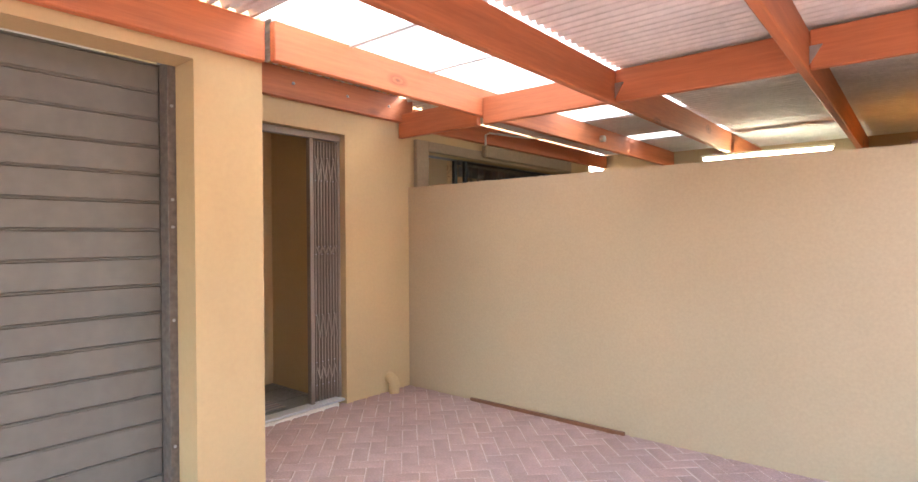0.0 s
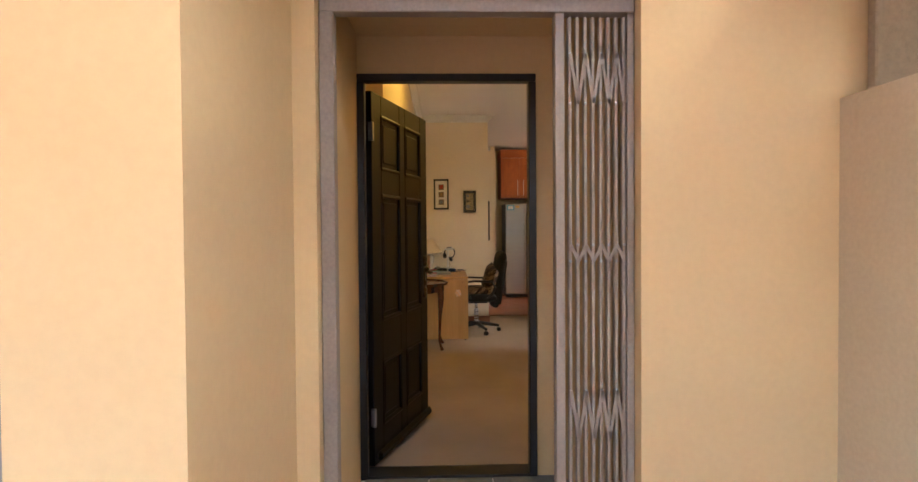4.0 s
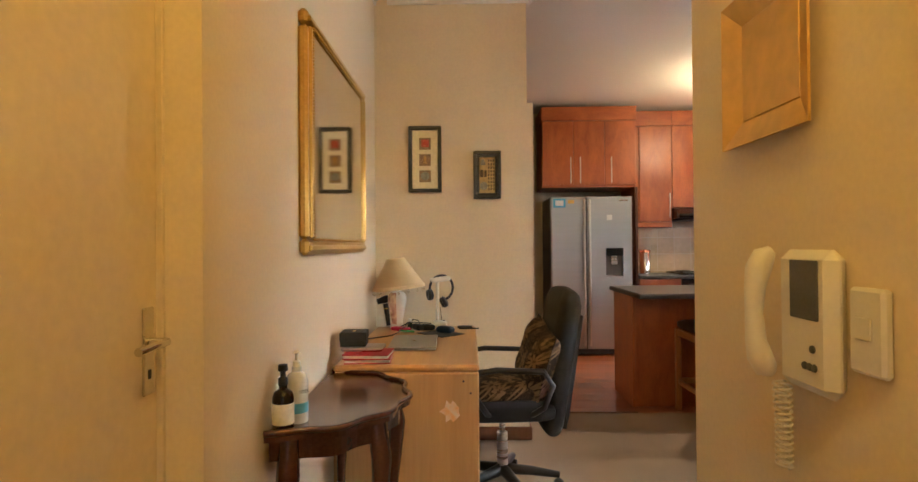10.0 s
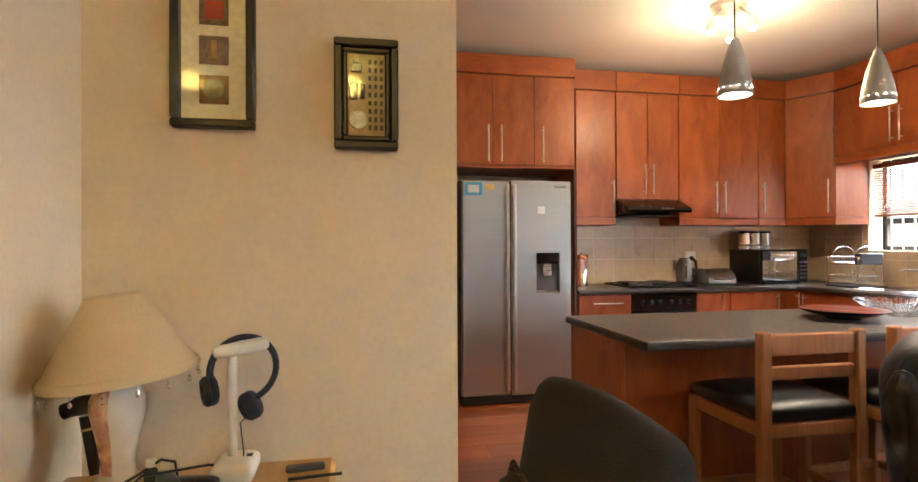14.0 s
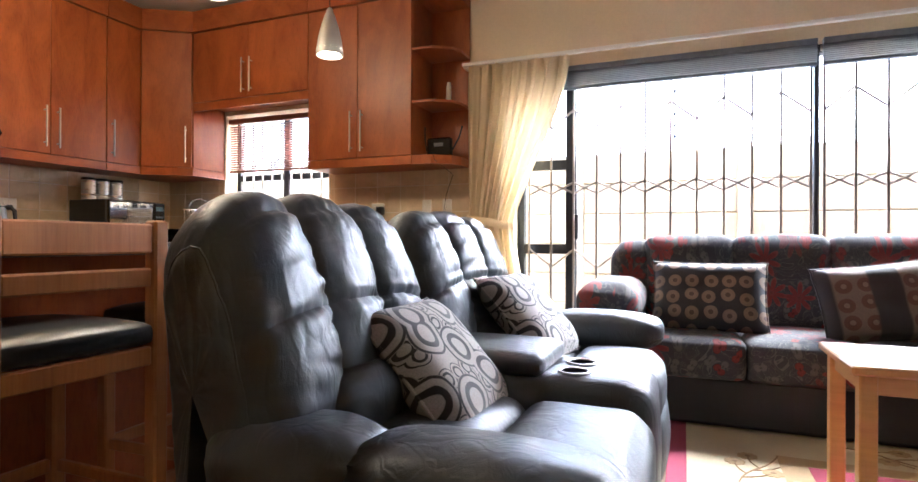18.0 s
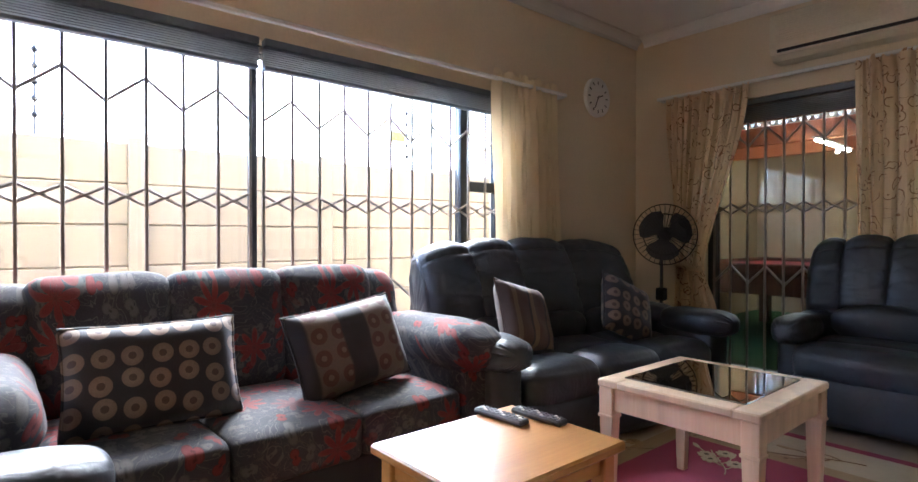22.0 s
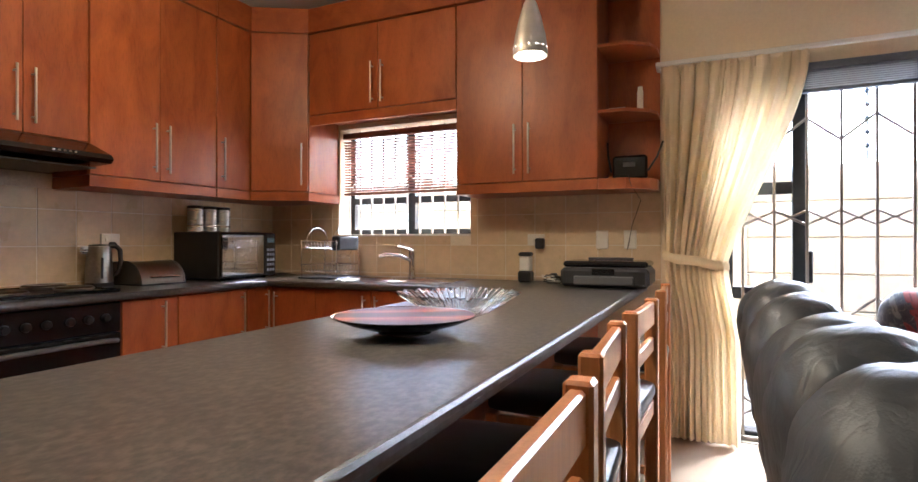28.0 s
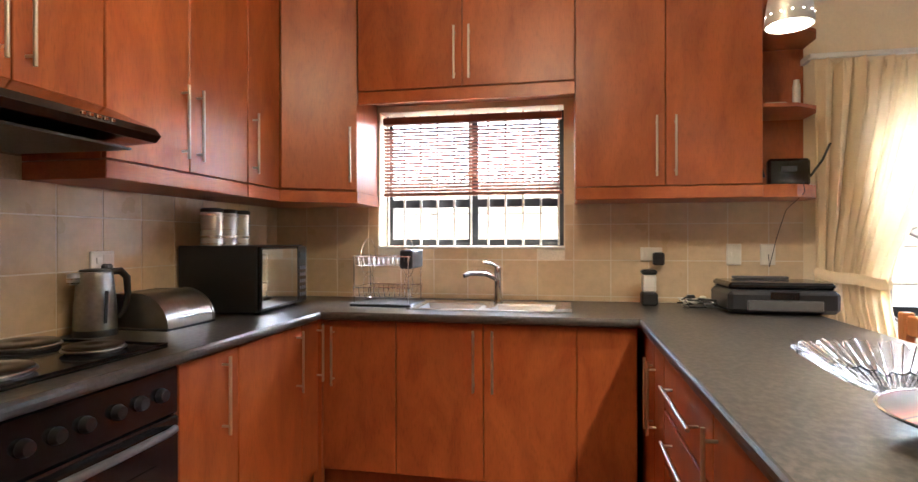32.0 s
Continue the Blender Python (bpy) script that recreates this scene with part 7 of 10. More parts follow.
def cushion(at, rx, ry, rz, material, label, w=0.5, h=0.46, t=0.085, seed=0):
    """A scatter cushion, standing in its own x-z plane, with pointed corners and a piped edge."""
    n = 18
    rn = random.Random(seed)
    off = rn.uniform(0, 9)
    faces = []
    for s in (1, -1):
        rows = []
        for i in range(n + 1):
            row = []
            for j in range(n + 1):
                u, v = 2 * i / n - 1, 2 * j / n - 1
                x = u * w / 2 * (1 - 0.05 * (1 - v * v) * 1.0 * abs(u) ** 3)
                z = v * h / 2 * (1 - 0.05 * (1 - u * u) * 1.0 * abs(v) ** 3)
                d = t * max(0.0, (1 - u ** 4)) ** 0.55 * max(0.0, (1 - v ** 4)) ** 0.55
                d += 0.018 * noise.noise(Vector((u * 2.6 + off, v * 2.6, s))) * (1 - u * u) * (1 - v * v)
                crumple = 0.010 * noise.noise(Vector((u * 5 + off, v * 5, 4.0)))
                x, z = x + crumple * abs(v) ** 3, z + crumple * abs(u) ** 3
                row.append((x, -s * d, z + h / 2))
            rows.append(row)
        faces.append(rows)
    c = thing("cushion", at, label, "cushion", "scatter cushions")
    c.matrix_world = placed(at) @ pose(0, 0, 0, rx, ry, rz)
    part("front_cover", Shape().sheet(faces[0]), material, c)
    part("back_cover", Shape().sheet(faces[1]), material, c)
    e = [(r[0]) for r in faces[0]] + faces[0][-1][1:] + [r[-1] for r in faces[0]][::-1][1:] + faces[0][0][::-1][1:-1]
    part("piping", Shape().tube(e, 0.006, 6, True), material, c)
    return c


def smooth_line(points, n):
    """Even steps along a soft curve through points."""
    p = [Vector((q[0], q[1], 0)) for q in points]
    p = [2 * p[0] - p[1]] + p + [2 * p[-1] - p[-2]]
    fine = []
    for k in range(1, len(p) - 2):
        for i in range(24):
            w = i / 24
            fine.append(0.5 * ((2 * p[k]) + (p[k + 1] - p[k - 1]) * w + (2 * p[k - 1] - 5 * p[k] + 4 * p[k + 1] - p[k + 2]) * w * w + (3 * p[k] - p[k - 1] - 3 * p[k + 1] + p[k + 2]) * w ** 3))
    fine.append(p[-2])
    run = [0.0]
    for i in range(1, len(fine)):
        run.append(run[-1] + (fine[i] - fine[i - 1]).length)
    out, k = [], 0
    for i in range(n + 1):
        d = run[-1] * i / n
        while k < len(run) - 2 and run[k + 1] < d:
            k += 1
        w = (d - run[k]) / max(1e-9, run[k + 1] - run[k])
        out.append(fine[k].lerp(fine[k + 1], w))
    return out, run[-1]


def channel_back(parent, x0, x1, prof, shares, arch, bulge=0.03, seed=0.0, welts=(), round_end=0.10, lobes_to=0.0, material=None):
    """A plump back of upright stitched channels: prof runs (y, z) from the foot of the rear over the top to the foot of the front."""
    mat2 = material or LEATHER
    N = 150
    line, length = smooth_line(prof, N)
    top = max(range(N + 1), key=lambda i: line[i].y)
    cy = (line[top].x + line[N // 8].x) / 2 - 0.02
    nrm = []
    for i in range(N + 1):
        d = line[min(N, i + 1)] - line[max(0, i - 1)]
        nrm.append(Vector((d.y, -d.x, 0)).normalized())
    marks = []
    for w in welts:
        marks.append(min(range(top, N + 1), key=lambda i: abs(line[i].y - w)))
    W, total, ua = x1 - x0, sum(shares), 0.0
    ends = {}
    for k, share in enumerate(shares):
        ub = ua + share / total
        rows, M = [], 26
        for i in range(M + 1):
            s2 = i / M
            u = ua + (ub - ua) * s2
            U = 2 * u - 1
            e = min(1.0, min(u, 1 - u) * W / round_end)
            kk = math.sqrt(max(0.0, 1 - (1 - e) ** 2))
            side = 0.74 + 0.26 * kk
            p = max(0.0, 1 - (2 * s2 - 1) ** 2) ** 0.55
            near = 9.0
            if k:
                near = min(near, (u - ua) * W)
            if k < len(shares) - 1:
                near = min(near, (ub - u) * W)
            gather = math.exp(-near / 0.038)
            row = []
            for j in range(N + 1):
                q, nr, d = line[j], nrm[j], length * j / N
                face = max(0.0, min(1.0, (j - N * 0.22) / (N * 0.12)))
                low = max(0.0, min(1.0, (q.y - lobes_to) / 0.10)) if j > top else 1.0
                o = bulge * p * face * low * (1 + 0.7 * math.exp(-((j - top) / 16) ** 2))
                o += 0.013 * gather * face * low * noise.noise(Vector((u * W * 5 + seed, d * 31, seed)))
                rid = noise.noise(Vector((u * W * 3.2 + seed * 1.3 + d * 1.5, d * 11, seed + 12)))
                o -= 0.011 * face * max(0.0, 1 - abs(rid) * 5.5) ** 1.4 * (0.35 + 0.65 * gather)
                o += 0.007 * face * noise.noise(Vector((u * W * 7 + seed, d * 9, seed + 3)))
                o += 0.0028 * noise.noise(Vector((u * W * 14 + seed, d * 26, seed + 6))) * face
                for m in marks:
                    far = abs(j - m) * length / N
                    if far < 0.12:
                        o -= 0.016 * p ** 0.5 * math.exp(-(far / 0.013) ** 2)
                        o += 0.011 * math.exp(-far / 0.04) * noise.noise(Vector((u * W * 36 + seed, d * 5, seed + 8)))
                y = cy + (q.x + nr.x * o - cy) * side
                z = q.y + nr.y * o - arch * abs(U) ** 3 * max(0.0, (q.y - 0.3) / 0.7) - (1 - side) * 0.10 * max(0.0, (q.y - 0.3) / 0.7)
                row.append((x0 + W * u, y, z))
            rows.append(row)
        part("back_panel", Shape().sheet(rows), mat2, parent)
        if k == 0:
            ends[-1] = rows[0]
        else:
            part("seam", Shape().tube(rows[0][top - 6:N - 8:3], 0.0035, 5), mat2, parent)
        if k == len(shares) - 1:
            ends[1] = rows[-1]
        ua = ub
    for sgn, loop in ends.items():
        mid = sum((Vector(q) for q in loop), Vector()) / len(loop)
        rows = []
        for f2, dome in ((1.0, 0.0), (0.96, 0.007), (0.90, 0.010), (0.82, 0.012), (0.72, 0.013), (0.6, 0.013), (0.48, 0.013), (0.35, 0.013), (0.2, 0.013), (0.01, 0.013)):
            ring = []
            for j, q in enumerate(loop):
                fold = 0.010 * dome / 0.013 * f2 * noise.noise(Vector((j * 0.16 + seed, f2 * 2.2, seed + sgn)))
                ring.append((q[0] + sgn * (dome + fold), mid.y + (q[1] - mid.y) * f2, mid.z + (q[2] - mid.z) * f2))
            rows.append(ring)
        part("side_panel", Shape().sheet(rows if sgn < 0 else rows[::-1]), mat2, parent)
        part("piping", Shape().tube(loop[N // 6:N - 10:3], 0.003, 6), mat2, parent)


def pillow(parent, name, c, half, seed=0.0, pleats=9, ends=(1, 1), power=3.2, material=None, turn=0.0, axis=1):
    """A stuffed pad, gathered in pleats at its ends; axis 1 lies along y, 0 along x."""
    n, w = 40, 44
    M = Matrix.Translation(c) @ pose(0, 0, 0, turn, 0, 0 if axis == 1 else -90)
    rows = []
    for i in range(n + 1):
        v = -math.cos(math.pi * i / n)
        r = max(0.0, 1 - abs(v) ** power) ** (1 / power)
        pull = (ends[1] if v > 0 else ends[0]) * abs(v) ** 3.2
        row = []
        for j in range(w + 1):
            a = math.tau * (j % w) / w
            ca, sa = math.cos(a), math.sin(a)
            x = math.copysign(abs(ca) ** 0.72, ca)
            z = math.copysign(abs(sa) ** 0.72, sa)
            g = noise.noise(Vector((ca * pleats * 0.55 + seed, sa * pleats * 0.55, v * 1.1 + seed)))
            k = 1 - 0.26 * pull * max(0.0, 0.25 + g) + 0.05 * noise.noise(Vector((ca * 1.6 + seed, sa * 1.6, v * 2.2 + seed)))
            row.append(M @ Vector((x * half[0] * r * k, v * half[1], z * half[2] * r * k)))
        rows.append(row)
    return part(name, Shape().sheet(rows), material or LEATHER, parent)


def leather_arm(parent, x0, x1, y0, y1, top, seed=0, material=None):
    part("arm_side", Shape().puff(((x0 + x1) / 2, (y0 + y1) / 2 + 0.02, (top - 0.09) / 2 + 0.015), ((x1 - x0) / 2 - 0.015, (y1 - y0) / 2 - 0.03, (top - 0.09) / 2), 0.035, (0.01, 0.02, 0), 8, 0.002, 5, None, seed), material or LEATHER, parent)
    ym, xm, hw = (y0 + y1) / 2 + 0.06, (x0 + x1) / 2, (x1 - x0) / 2 + 0.012
    pillow(parent, "arm_pad", (xm, (y0 - 0.03 + ym) / 2, top - 0.072), (hw, (ym - y0 + 0.03) / 2 + 0.03, 0.088), seed, 9, (1.1, 0.9), material=material)
    pillow(parent, "arm_pad", (xm, (y1 + ym) / 2, top - 0.078), (hw - 0.006, (y1 - ym) / 2 + 0.04, 0.092), seed + 2.9, 8, (0.9, 0.5), material=material)


def leather_seat(parent, x0, x1, y0, y1, top, seed=0, material=None):
    mat2 = material or LEATHER
    ym, xm, hw = y0 + 0.46 * (y1 - y0), (x0 + x1) / 2, (x1 - x0) / 2
    part("seat_cushion", Shape().puff((xm, (y1 + ym) / 2, top - 0.09), (hw, (y1 - ym) / 2 + 0.006, 0.10), 0.06, (0.0, 0.0, 0.022), 16, 0.004, 7, None, seed), mat2, parent)
    part("seat_front", Shape().puff((xm, (y0 + ym) / 2, top - 0.095), (hw, (ym - y0) / 2 + 0.006, 0.105), 0.075, (0.0, 0.015, 0.022), 16, 0.004, 7, None, seed + 4), mat2, parent)
    part("foot_rest", Shape().puff((xm, y0 + 0.035, (top - 0.17) / 2 + 0.03), (hw - 0.004, 0.05, (top - 0.19) / 2), 0.04, (0, 0.022, 0), 10, 0.003, 6, None, seed + 9), mat2, parent)


LOVE_BACK = [(0.46, 0.10), (0.49, 0.45), (0.52, 0.75), (0.53, 0.87), (0.505, 0.945), (0.445, 0.978), (0.385, 0.955), (0.33, 0.875), (0.28, 0.76), (0.24, 0.64), (0.225, 0.54), (0.25, 0.46), (0.30, 0.42)]
SOFA_BACK = [(0.50, 0.12), (0.55, 0.50), (0.60, 0.83), (0.61, 0.95), (0.58, 1.03), (0.51, 1.056), (0.44, 1.03), (0.375, 0.94), (0.315, 0.82), (0.27, 0.68), (0.245, 0.58), (0.255, 0.50), (0.30, 0.45)]
CHAIR_BACK = [(0.38, 0.10), (0.42, 0.50), (0.455, 0.85), (0.465, 0.97), (0.43, 1.04), (0.36, 1.07), (0.29, 1.04), (0.225, 0.94), (0.185, 0.80), (0.165, 0.68), (0.18, 0.58), (0.22, 0.50), (0.27, 0.45)]

# recliner loveseat with a cup-holder console, facing east
ls = thing("recliner_sofa", (-8.48, 5.34, 0), "black leather two-seat recliner sofa with a cup-holder console", "sofa", "", 90)
part("base", Shape().box(-0.94, 0.94, -0.34, 0.44, 0.03, 0.30, 0.02), LEATHER_GREY, ls)
for x0, x1, b0, b1, sd in ((-0.74, -0.20, -0.945, -0.135, 1), (0.20, 0.74, -0.065, 0.865, 5)):
    leather_seat(ls, x0, x1, -0.46, 0.30, 0.43, sd)
    channel_back(ls, b0, b1, LOVE_BACK, (0.33, 0.32, 0.35), 0.07, 0.034, sd, (0.955, 0.74))
    pillow(ls, "lumbar_roll", ((x0 + x1) / 2, 0.235, 0.50), (0.105, 0.285, 0.10), sd + 1, 7, (0.6, 0.6), axis=0)
leather_arm(ls, -1.0, -0.745, -0.40, 0.36, 0.52, 3)
leather_arm(ls, 0.745, 1.0, -0.40, 0.36, 0.565, 8)
part("console", Shape().puff((0, -0.07, 0.245), (0.198, 0.39, 0.25), 0.07, (0, 0.02, 0.0), 12, 0.002, 5), LEATHER, ls)
part("console_lid", Shape().puff((0.005, 0.06, 0.518), (0.19, 0.205, 0.035), 0.030, (0, 0, 0.010), 12, 0.002, 5), LEATHER, ls)
for x in (-0.087, 0.052):
    cup = part("cup_holder", Shape().lathe([(0.0, 0.001), (0.041, 0.001), (0.042, 0.004), (0.047, 0.006), (0.051, 0.004), (0.051, 0.0)], (x, -0.225, 0.497), 24), STEEL, ls, "steel-rimmed cup holder")
    part("cup_well", Shape().lathe([(0.0, 0.0025), (0.040, 0.0025)], (x, -0.225, 0.4965), 24), RUBBER, cup)
for x, y in ((-0.85, -0.28), (0.85, -0.28), (-0.85, 0.38), (0.85, 0.38)):
    part("foot", Shape().box(x - 0.03, x + 0.03, y - 0.03, y + 0.03, 0.0, 0.03), BLACK_PLASTIC, ls)
cushion((-8.445, 4.985, 0.385), -43, 0, 90, RINGS, "grey cushion with black swirl rings on the recliner sofa", 0.46, 0.44, 0.08, 1)
cushion((-8.39, 5.78, 0.43), -43, 0, 84, RINGS, "grey cushion with black swirl rings on the recliner sofa", 0.46, 0.44, 0.08, 2)

# three-seat leather sofa in the room corner
bs = thing("leather_sofa", (-5.52, 6.62, 0), "black leather three-seat recliner sofa with tufted back", "sofa", "", -7)
part("base", Shape().box(-0.92, 0.92, -0.30, 0.42, 0.03, 0.30, 0.02), LEATHER_GREY, bs)
for k in range(3):
    x0 = -0.735 + k * 0.49
    leather_seat(bs, x0, x0 + 0.49, -0.40, 0.28, 0.45, k * 2 + 11)
channel_back(bs, -0.87, 0.87, SOFA_BACK, (0.27, 0.27, 0.36, 0.48), 0.06, 0.026, 21, (1.015,))
for k in range(3):
    pillow(bs, "lumbar_roll", (-0.49 + k * 0.49, 0.255, 0.53), (0.10, 0.25, 0.10), k + 30, 7, (0.6, 0.6), axis=0)
leather_arm(bs, -0.98, -0.735, -0.40, 0.34, 0.62, 31)
leather_arm(bs, 0.735, 0.98, -0.40, 0.34, 0.62, 36)
for x, y in ((-0.85, -0.24), (0.85, -0.24), (-0.85, 0.36), (0.85, 0.36)):
    part("foot", Shape().box(x - 0.03, x + 0.03, y - 0.03, y + 0.03, 0.0, 0.03), BLACK_PLASTIC, bs)
cushion((-5.98, 6.62, 0.465), -24, 14, 6, STRIPED, "brown striped cushion on the black leather sofa", 0.44, 0.40, 0.08, 3)
cushion((-5.20, 6.52, 0.465), -26, 24, -14, DOTS, "dark cushion with brown dots on the black leather sofa", 0.42, 0.40, 0.08, 4)

# armchair in front of the patio door
rc = thing("recliner_chair", (-4.25, 5.43, 0), "black leather recliner armchair with a channelled back", "armchair", "", -90)
part("base", Shape().box(-0.40, 0.40, -0.30, 0.34, 0.03, 0.30, 0.02), LEATHER_GREY, rc)
leather_seat(rc, -0.345, 0.345, -0.43, 0.22, 0.46, 51)
channel_back(rc, -0.46, 0.46, CHAIR_BACK, (0.75, 1, 1, 0.85), 0.05, 0.030, 55, (1.03,), 0.09, 0.58)
pillow(rc, "lumbar_roll", (0, 0.135, 0.565), (0.10, 0.30, 0.125), 57, 8, (0.9, 0.9), 2.2, axis=0)
leather_arm(rc, -0.47, -0.285, -0.38, 0.28, 0.61, 61)
leather_arm(rc, 0.285, 0.47, -0.38, 0.28, 0.61, 66)
for x, y in ((-0.34, -0.24), (0.34, -0.24), (-0.34, 0.28), (0.34, 0.28)):
    part("foot", Shape().box(x - 0.03, x + 0.03, y - 0.03, y + 0.03, 0.0, 0.03), BLACK_PLASTIC, rc)

# floral sofa under the window
fs = thing("floral_sofa", (-7.42, 6.86, 0), "dark floral three-seat sofa with rolled arms and a grey base", "sofa", "", 0)
part("base", Shape().box(-0.98, 0.98, -0.42, 0.36, 0.02, 0.26, 0.02), SOFA_BASE, fs)
for k in range(3):
    x0 = -0.735 + k * 0.49
    part("seat_cushion", Shape().puff((x0 + 0.245, -0.14, 0.345), (0.249, 0.345, 0.095), 0.04, (0, 0.012, 0.014), 12, 0.005, 4, None, k), FLORAL, fs)
    part("back_cushion", Shape().puff((x0 + 0.245, 0.24, 0.685), (0.264, 0.13, 0.285), 0.085, (0, 0.035, 0.008), 12, 0.008, 4, pose(0, 0.03, 0.02, -9, 0, 0), k + 5), FLORAL, fs)
part("back_frame", Shape().puff((0, 0.38, 0.47), (0.94, 0.07, 0.38), 0.06, (0, 0.02, 0), 12, 0.004, 3), FLORAL, fs)
for sx in (-1, 1):
    a = part("arm", Shape().puff((sx * 0.87, -0.06, 0.33), (0.12, 0.38, 0.27), 0.05, (0.01, 0, 0), 10, 0.005, 4), FLORAL, fs)
    part("arm_roll", Shape().puff((sx * 0.885, -0.08, 0.575), (0.165, 0.40, 0.115), 0.11, (0, 0.02, 0.012), 14, 0.010, 6, None, sx + 3), FLORAL, fs)
    part("back_wing", Shape().puff((sx * 0.80, 0.285, 0.665), (0.15, 0.125, 0.275), 0.118, (0.01, 0.01, 0.012), 12, 0.008, 5, pose(0, 0.02, 0.015, -8, 0, 0)), FLORAL, fs)
for x, y in ((-0.9, -0.36), (0.9, -0.36), (-0.9, 0.3), (0.9, 0.3)):
    part("foot", Shape().box(x - 0.03, x + 0.03, y - 0.03, y + 0.03, 0.0, 0.02), BLACK_PLASTIC, fs)
cushion((-7.82, 6.66, 0.445), -20, 0, -3, DOTS, "dark cushion with rows of brown dots on the floral sofa", 0.56, 0.37, 0.09, 6)
cushion((-7.03, 6.64, 0.445), -20, -7, 6, BANDDOT, "banded brown and navy dotted cushion on the floral sofa", 0.55, 0.38, 0.09, 7)

# ---- wall unit ----
CREAM_UNIT = surface("cream_wall_unit", (0.76, 0.66, 0.50), 0.42, grain=40, spread=0.04, bump=0.04)


def arc_handle(parent, x, y, z0, z1, r=0.0042):
    pts = [(x, y, z0), (x, y + 0.022, z0 + 0.015), (x, y + 0.03, (z0 + z1) / 2), (x, y + 0.022, z1 - 0.015), (x, y, z1)]
    piece("handle", Shape().tube(pts, r, 8), NICKEL, parent, "curved nickel handle")


def tall_unit(x0, x1, label):
    u = at_base("display_cabinet", ((x0 + x1) / 2, 3.73, 0), label, "cabinet", "wall unit")
    y0, y1 = 3.518, 3.965
    for a, b, c0, c1 in ((x0, x0 + 0.02, 0.0, 2.30), (x1 - 0.02, x1, 0.0, 2.30)):
        piece("side_panel", Shape().box(a, b, y0, y1, c0, c1, 0.002), CREAM_UNIT, u)
    piece("back_panel", Shape().box(x0 + 0.02, x1 - 0.02, y0, y0 + 0.012, 0.05, 2.28), CREAM_UNIT, u)
    for z in (0.04, 0.78, 1.28, 1.78, 2.28):
        piece("shelf_board", Shape().box(x0 + 0.021, x1 - 0.021, y0 + 0.013, y1 - 0.005, z, z + 0.02, 0.002), CREAM_UNIT, u)
    half = (x1 - x0) / 2
    for k in range(2):
        a, b = x0 + k * half + 0.002, x0 + (k + 1) * half - 0.002
        d = piece("door", Shape().box(a, b, y1 + 0.001, y1 + 0.02, 0.06, 0.78, 0.003), CREAM_UNIT, u)
        arc_handle(d, b - 0.04 if k == 0 else a + 0.04, y1 + 0.02, 0.50, 0.66)
        s = Shape().box(a, a + 0.05, y1 + 0.001, y1 + 0.02, 0.80, 2.28, 0.003).box(b - 0.05, b, y1 + 0.001, y1 + 0.02, 0.80, 2.28, 0.003)
        s.box(a + 0.05, b - 0.05, y1 + 0.001, y1 + 0.02, 0.80, 0.86, 0.003).box(a + 0.05, b - 0.05, y1 + 0.001, y1 + 0.02, 2.22, 2.28, 0.003)
        gdoor = piece("glass_door", s, CREAM_UNIT, u)
        piece("pane", Shape().box(a + 0.05, b - 0.05, y1 + 0.008, y1 + 0.012, 0.86, 2.22), GLASS, gdoor)
        arc_handle(gdoor, b - 0.025 if k == 0 else a + 0.025, y1 + 0.02, 1.28, 1.46)
    return u


tall_unit(-7.02, -6.41, "tall cream display cabinet with glass upper doors")
tall_unit(-4.80, -4.10, "tall cream display cabinet near the patio door")
lo = at_base("tv_cabinet", (-5.6, 3.73, 0), "low cream cabinet between two display cabinets", "cabinet", "wall unit")
piece("body", Shape().box(-6.405, -4.805, 3.518, 3.945, 0.05, 0.72, 0.003), CREAM_UNIT, lo)
piece("top_board", Shape().box(-6.405, -4.805, 3.518, 3.975, 0.722, 0.745, 0.004), CREAM_UNIT, lo)
for k in range(4):
    a = -6.405 + k * 0.4
    d = piece("door", Shape().box(a + 0.002, a + 0.398, 3.946, 3.965, 0.06, 0.715, 0.003), CREAM_UNIT, lo)
    arc_handle(d, a + (0.36 if k % 2 == 0 else 0.04), 3.965, 0.46, 0.60)
pt = at_base("glass_plinth", (-5.4, 3.82, 0.7455), "raised glass shelf on silver posts on the low cabinet", "shelf")
piece("glass_shelf", Shape().box(-5.95, -4.87, 3.70, 3.95, 0.842, 0.850, 0.003), TABLE_GLASS, pt)
for x in (-5.85, -5.45, -5.10, -4.94):
    piece("post", Shape().lathe([(0.032, 0), (0.032, 0.092), (0.026, 0.096), (0, 0.0965)], (x, 3.905, 0.7455), 20), STEEL, pt)
sb = at_base("soundbar", (-5.35, 3.84, 0.851), "long black soundbar on the glass shelf", "speaker")
piece("case", Shape().box(-5.80, -4.88, 3.79, 3.905, 0.8505, 0.945, 0.014), BLACK_PLASTIC, sb)
piece("grille", Shape().box(-5.78, -4.90, 3.905, 3.911, 0.86, 0.935, 0.003), RUBBER, sb)
single("cable", Shape().tube([(-4.95, 3.92, 0.80), (-4.93, 3.99, 0.86), (-4.92, 4.01, 0.84), (-4.91, 4.005, 0.6), (-4.90, 3.995, 0.40), (-4.99, 3.99, 0.22)], 0.004, 6), BLACK_PLASTIC, "black cable hanging down the low cabinet", "cable")
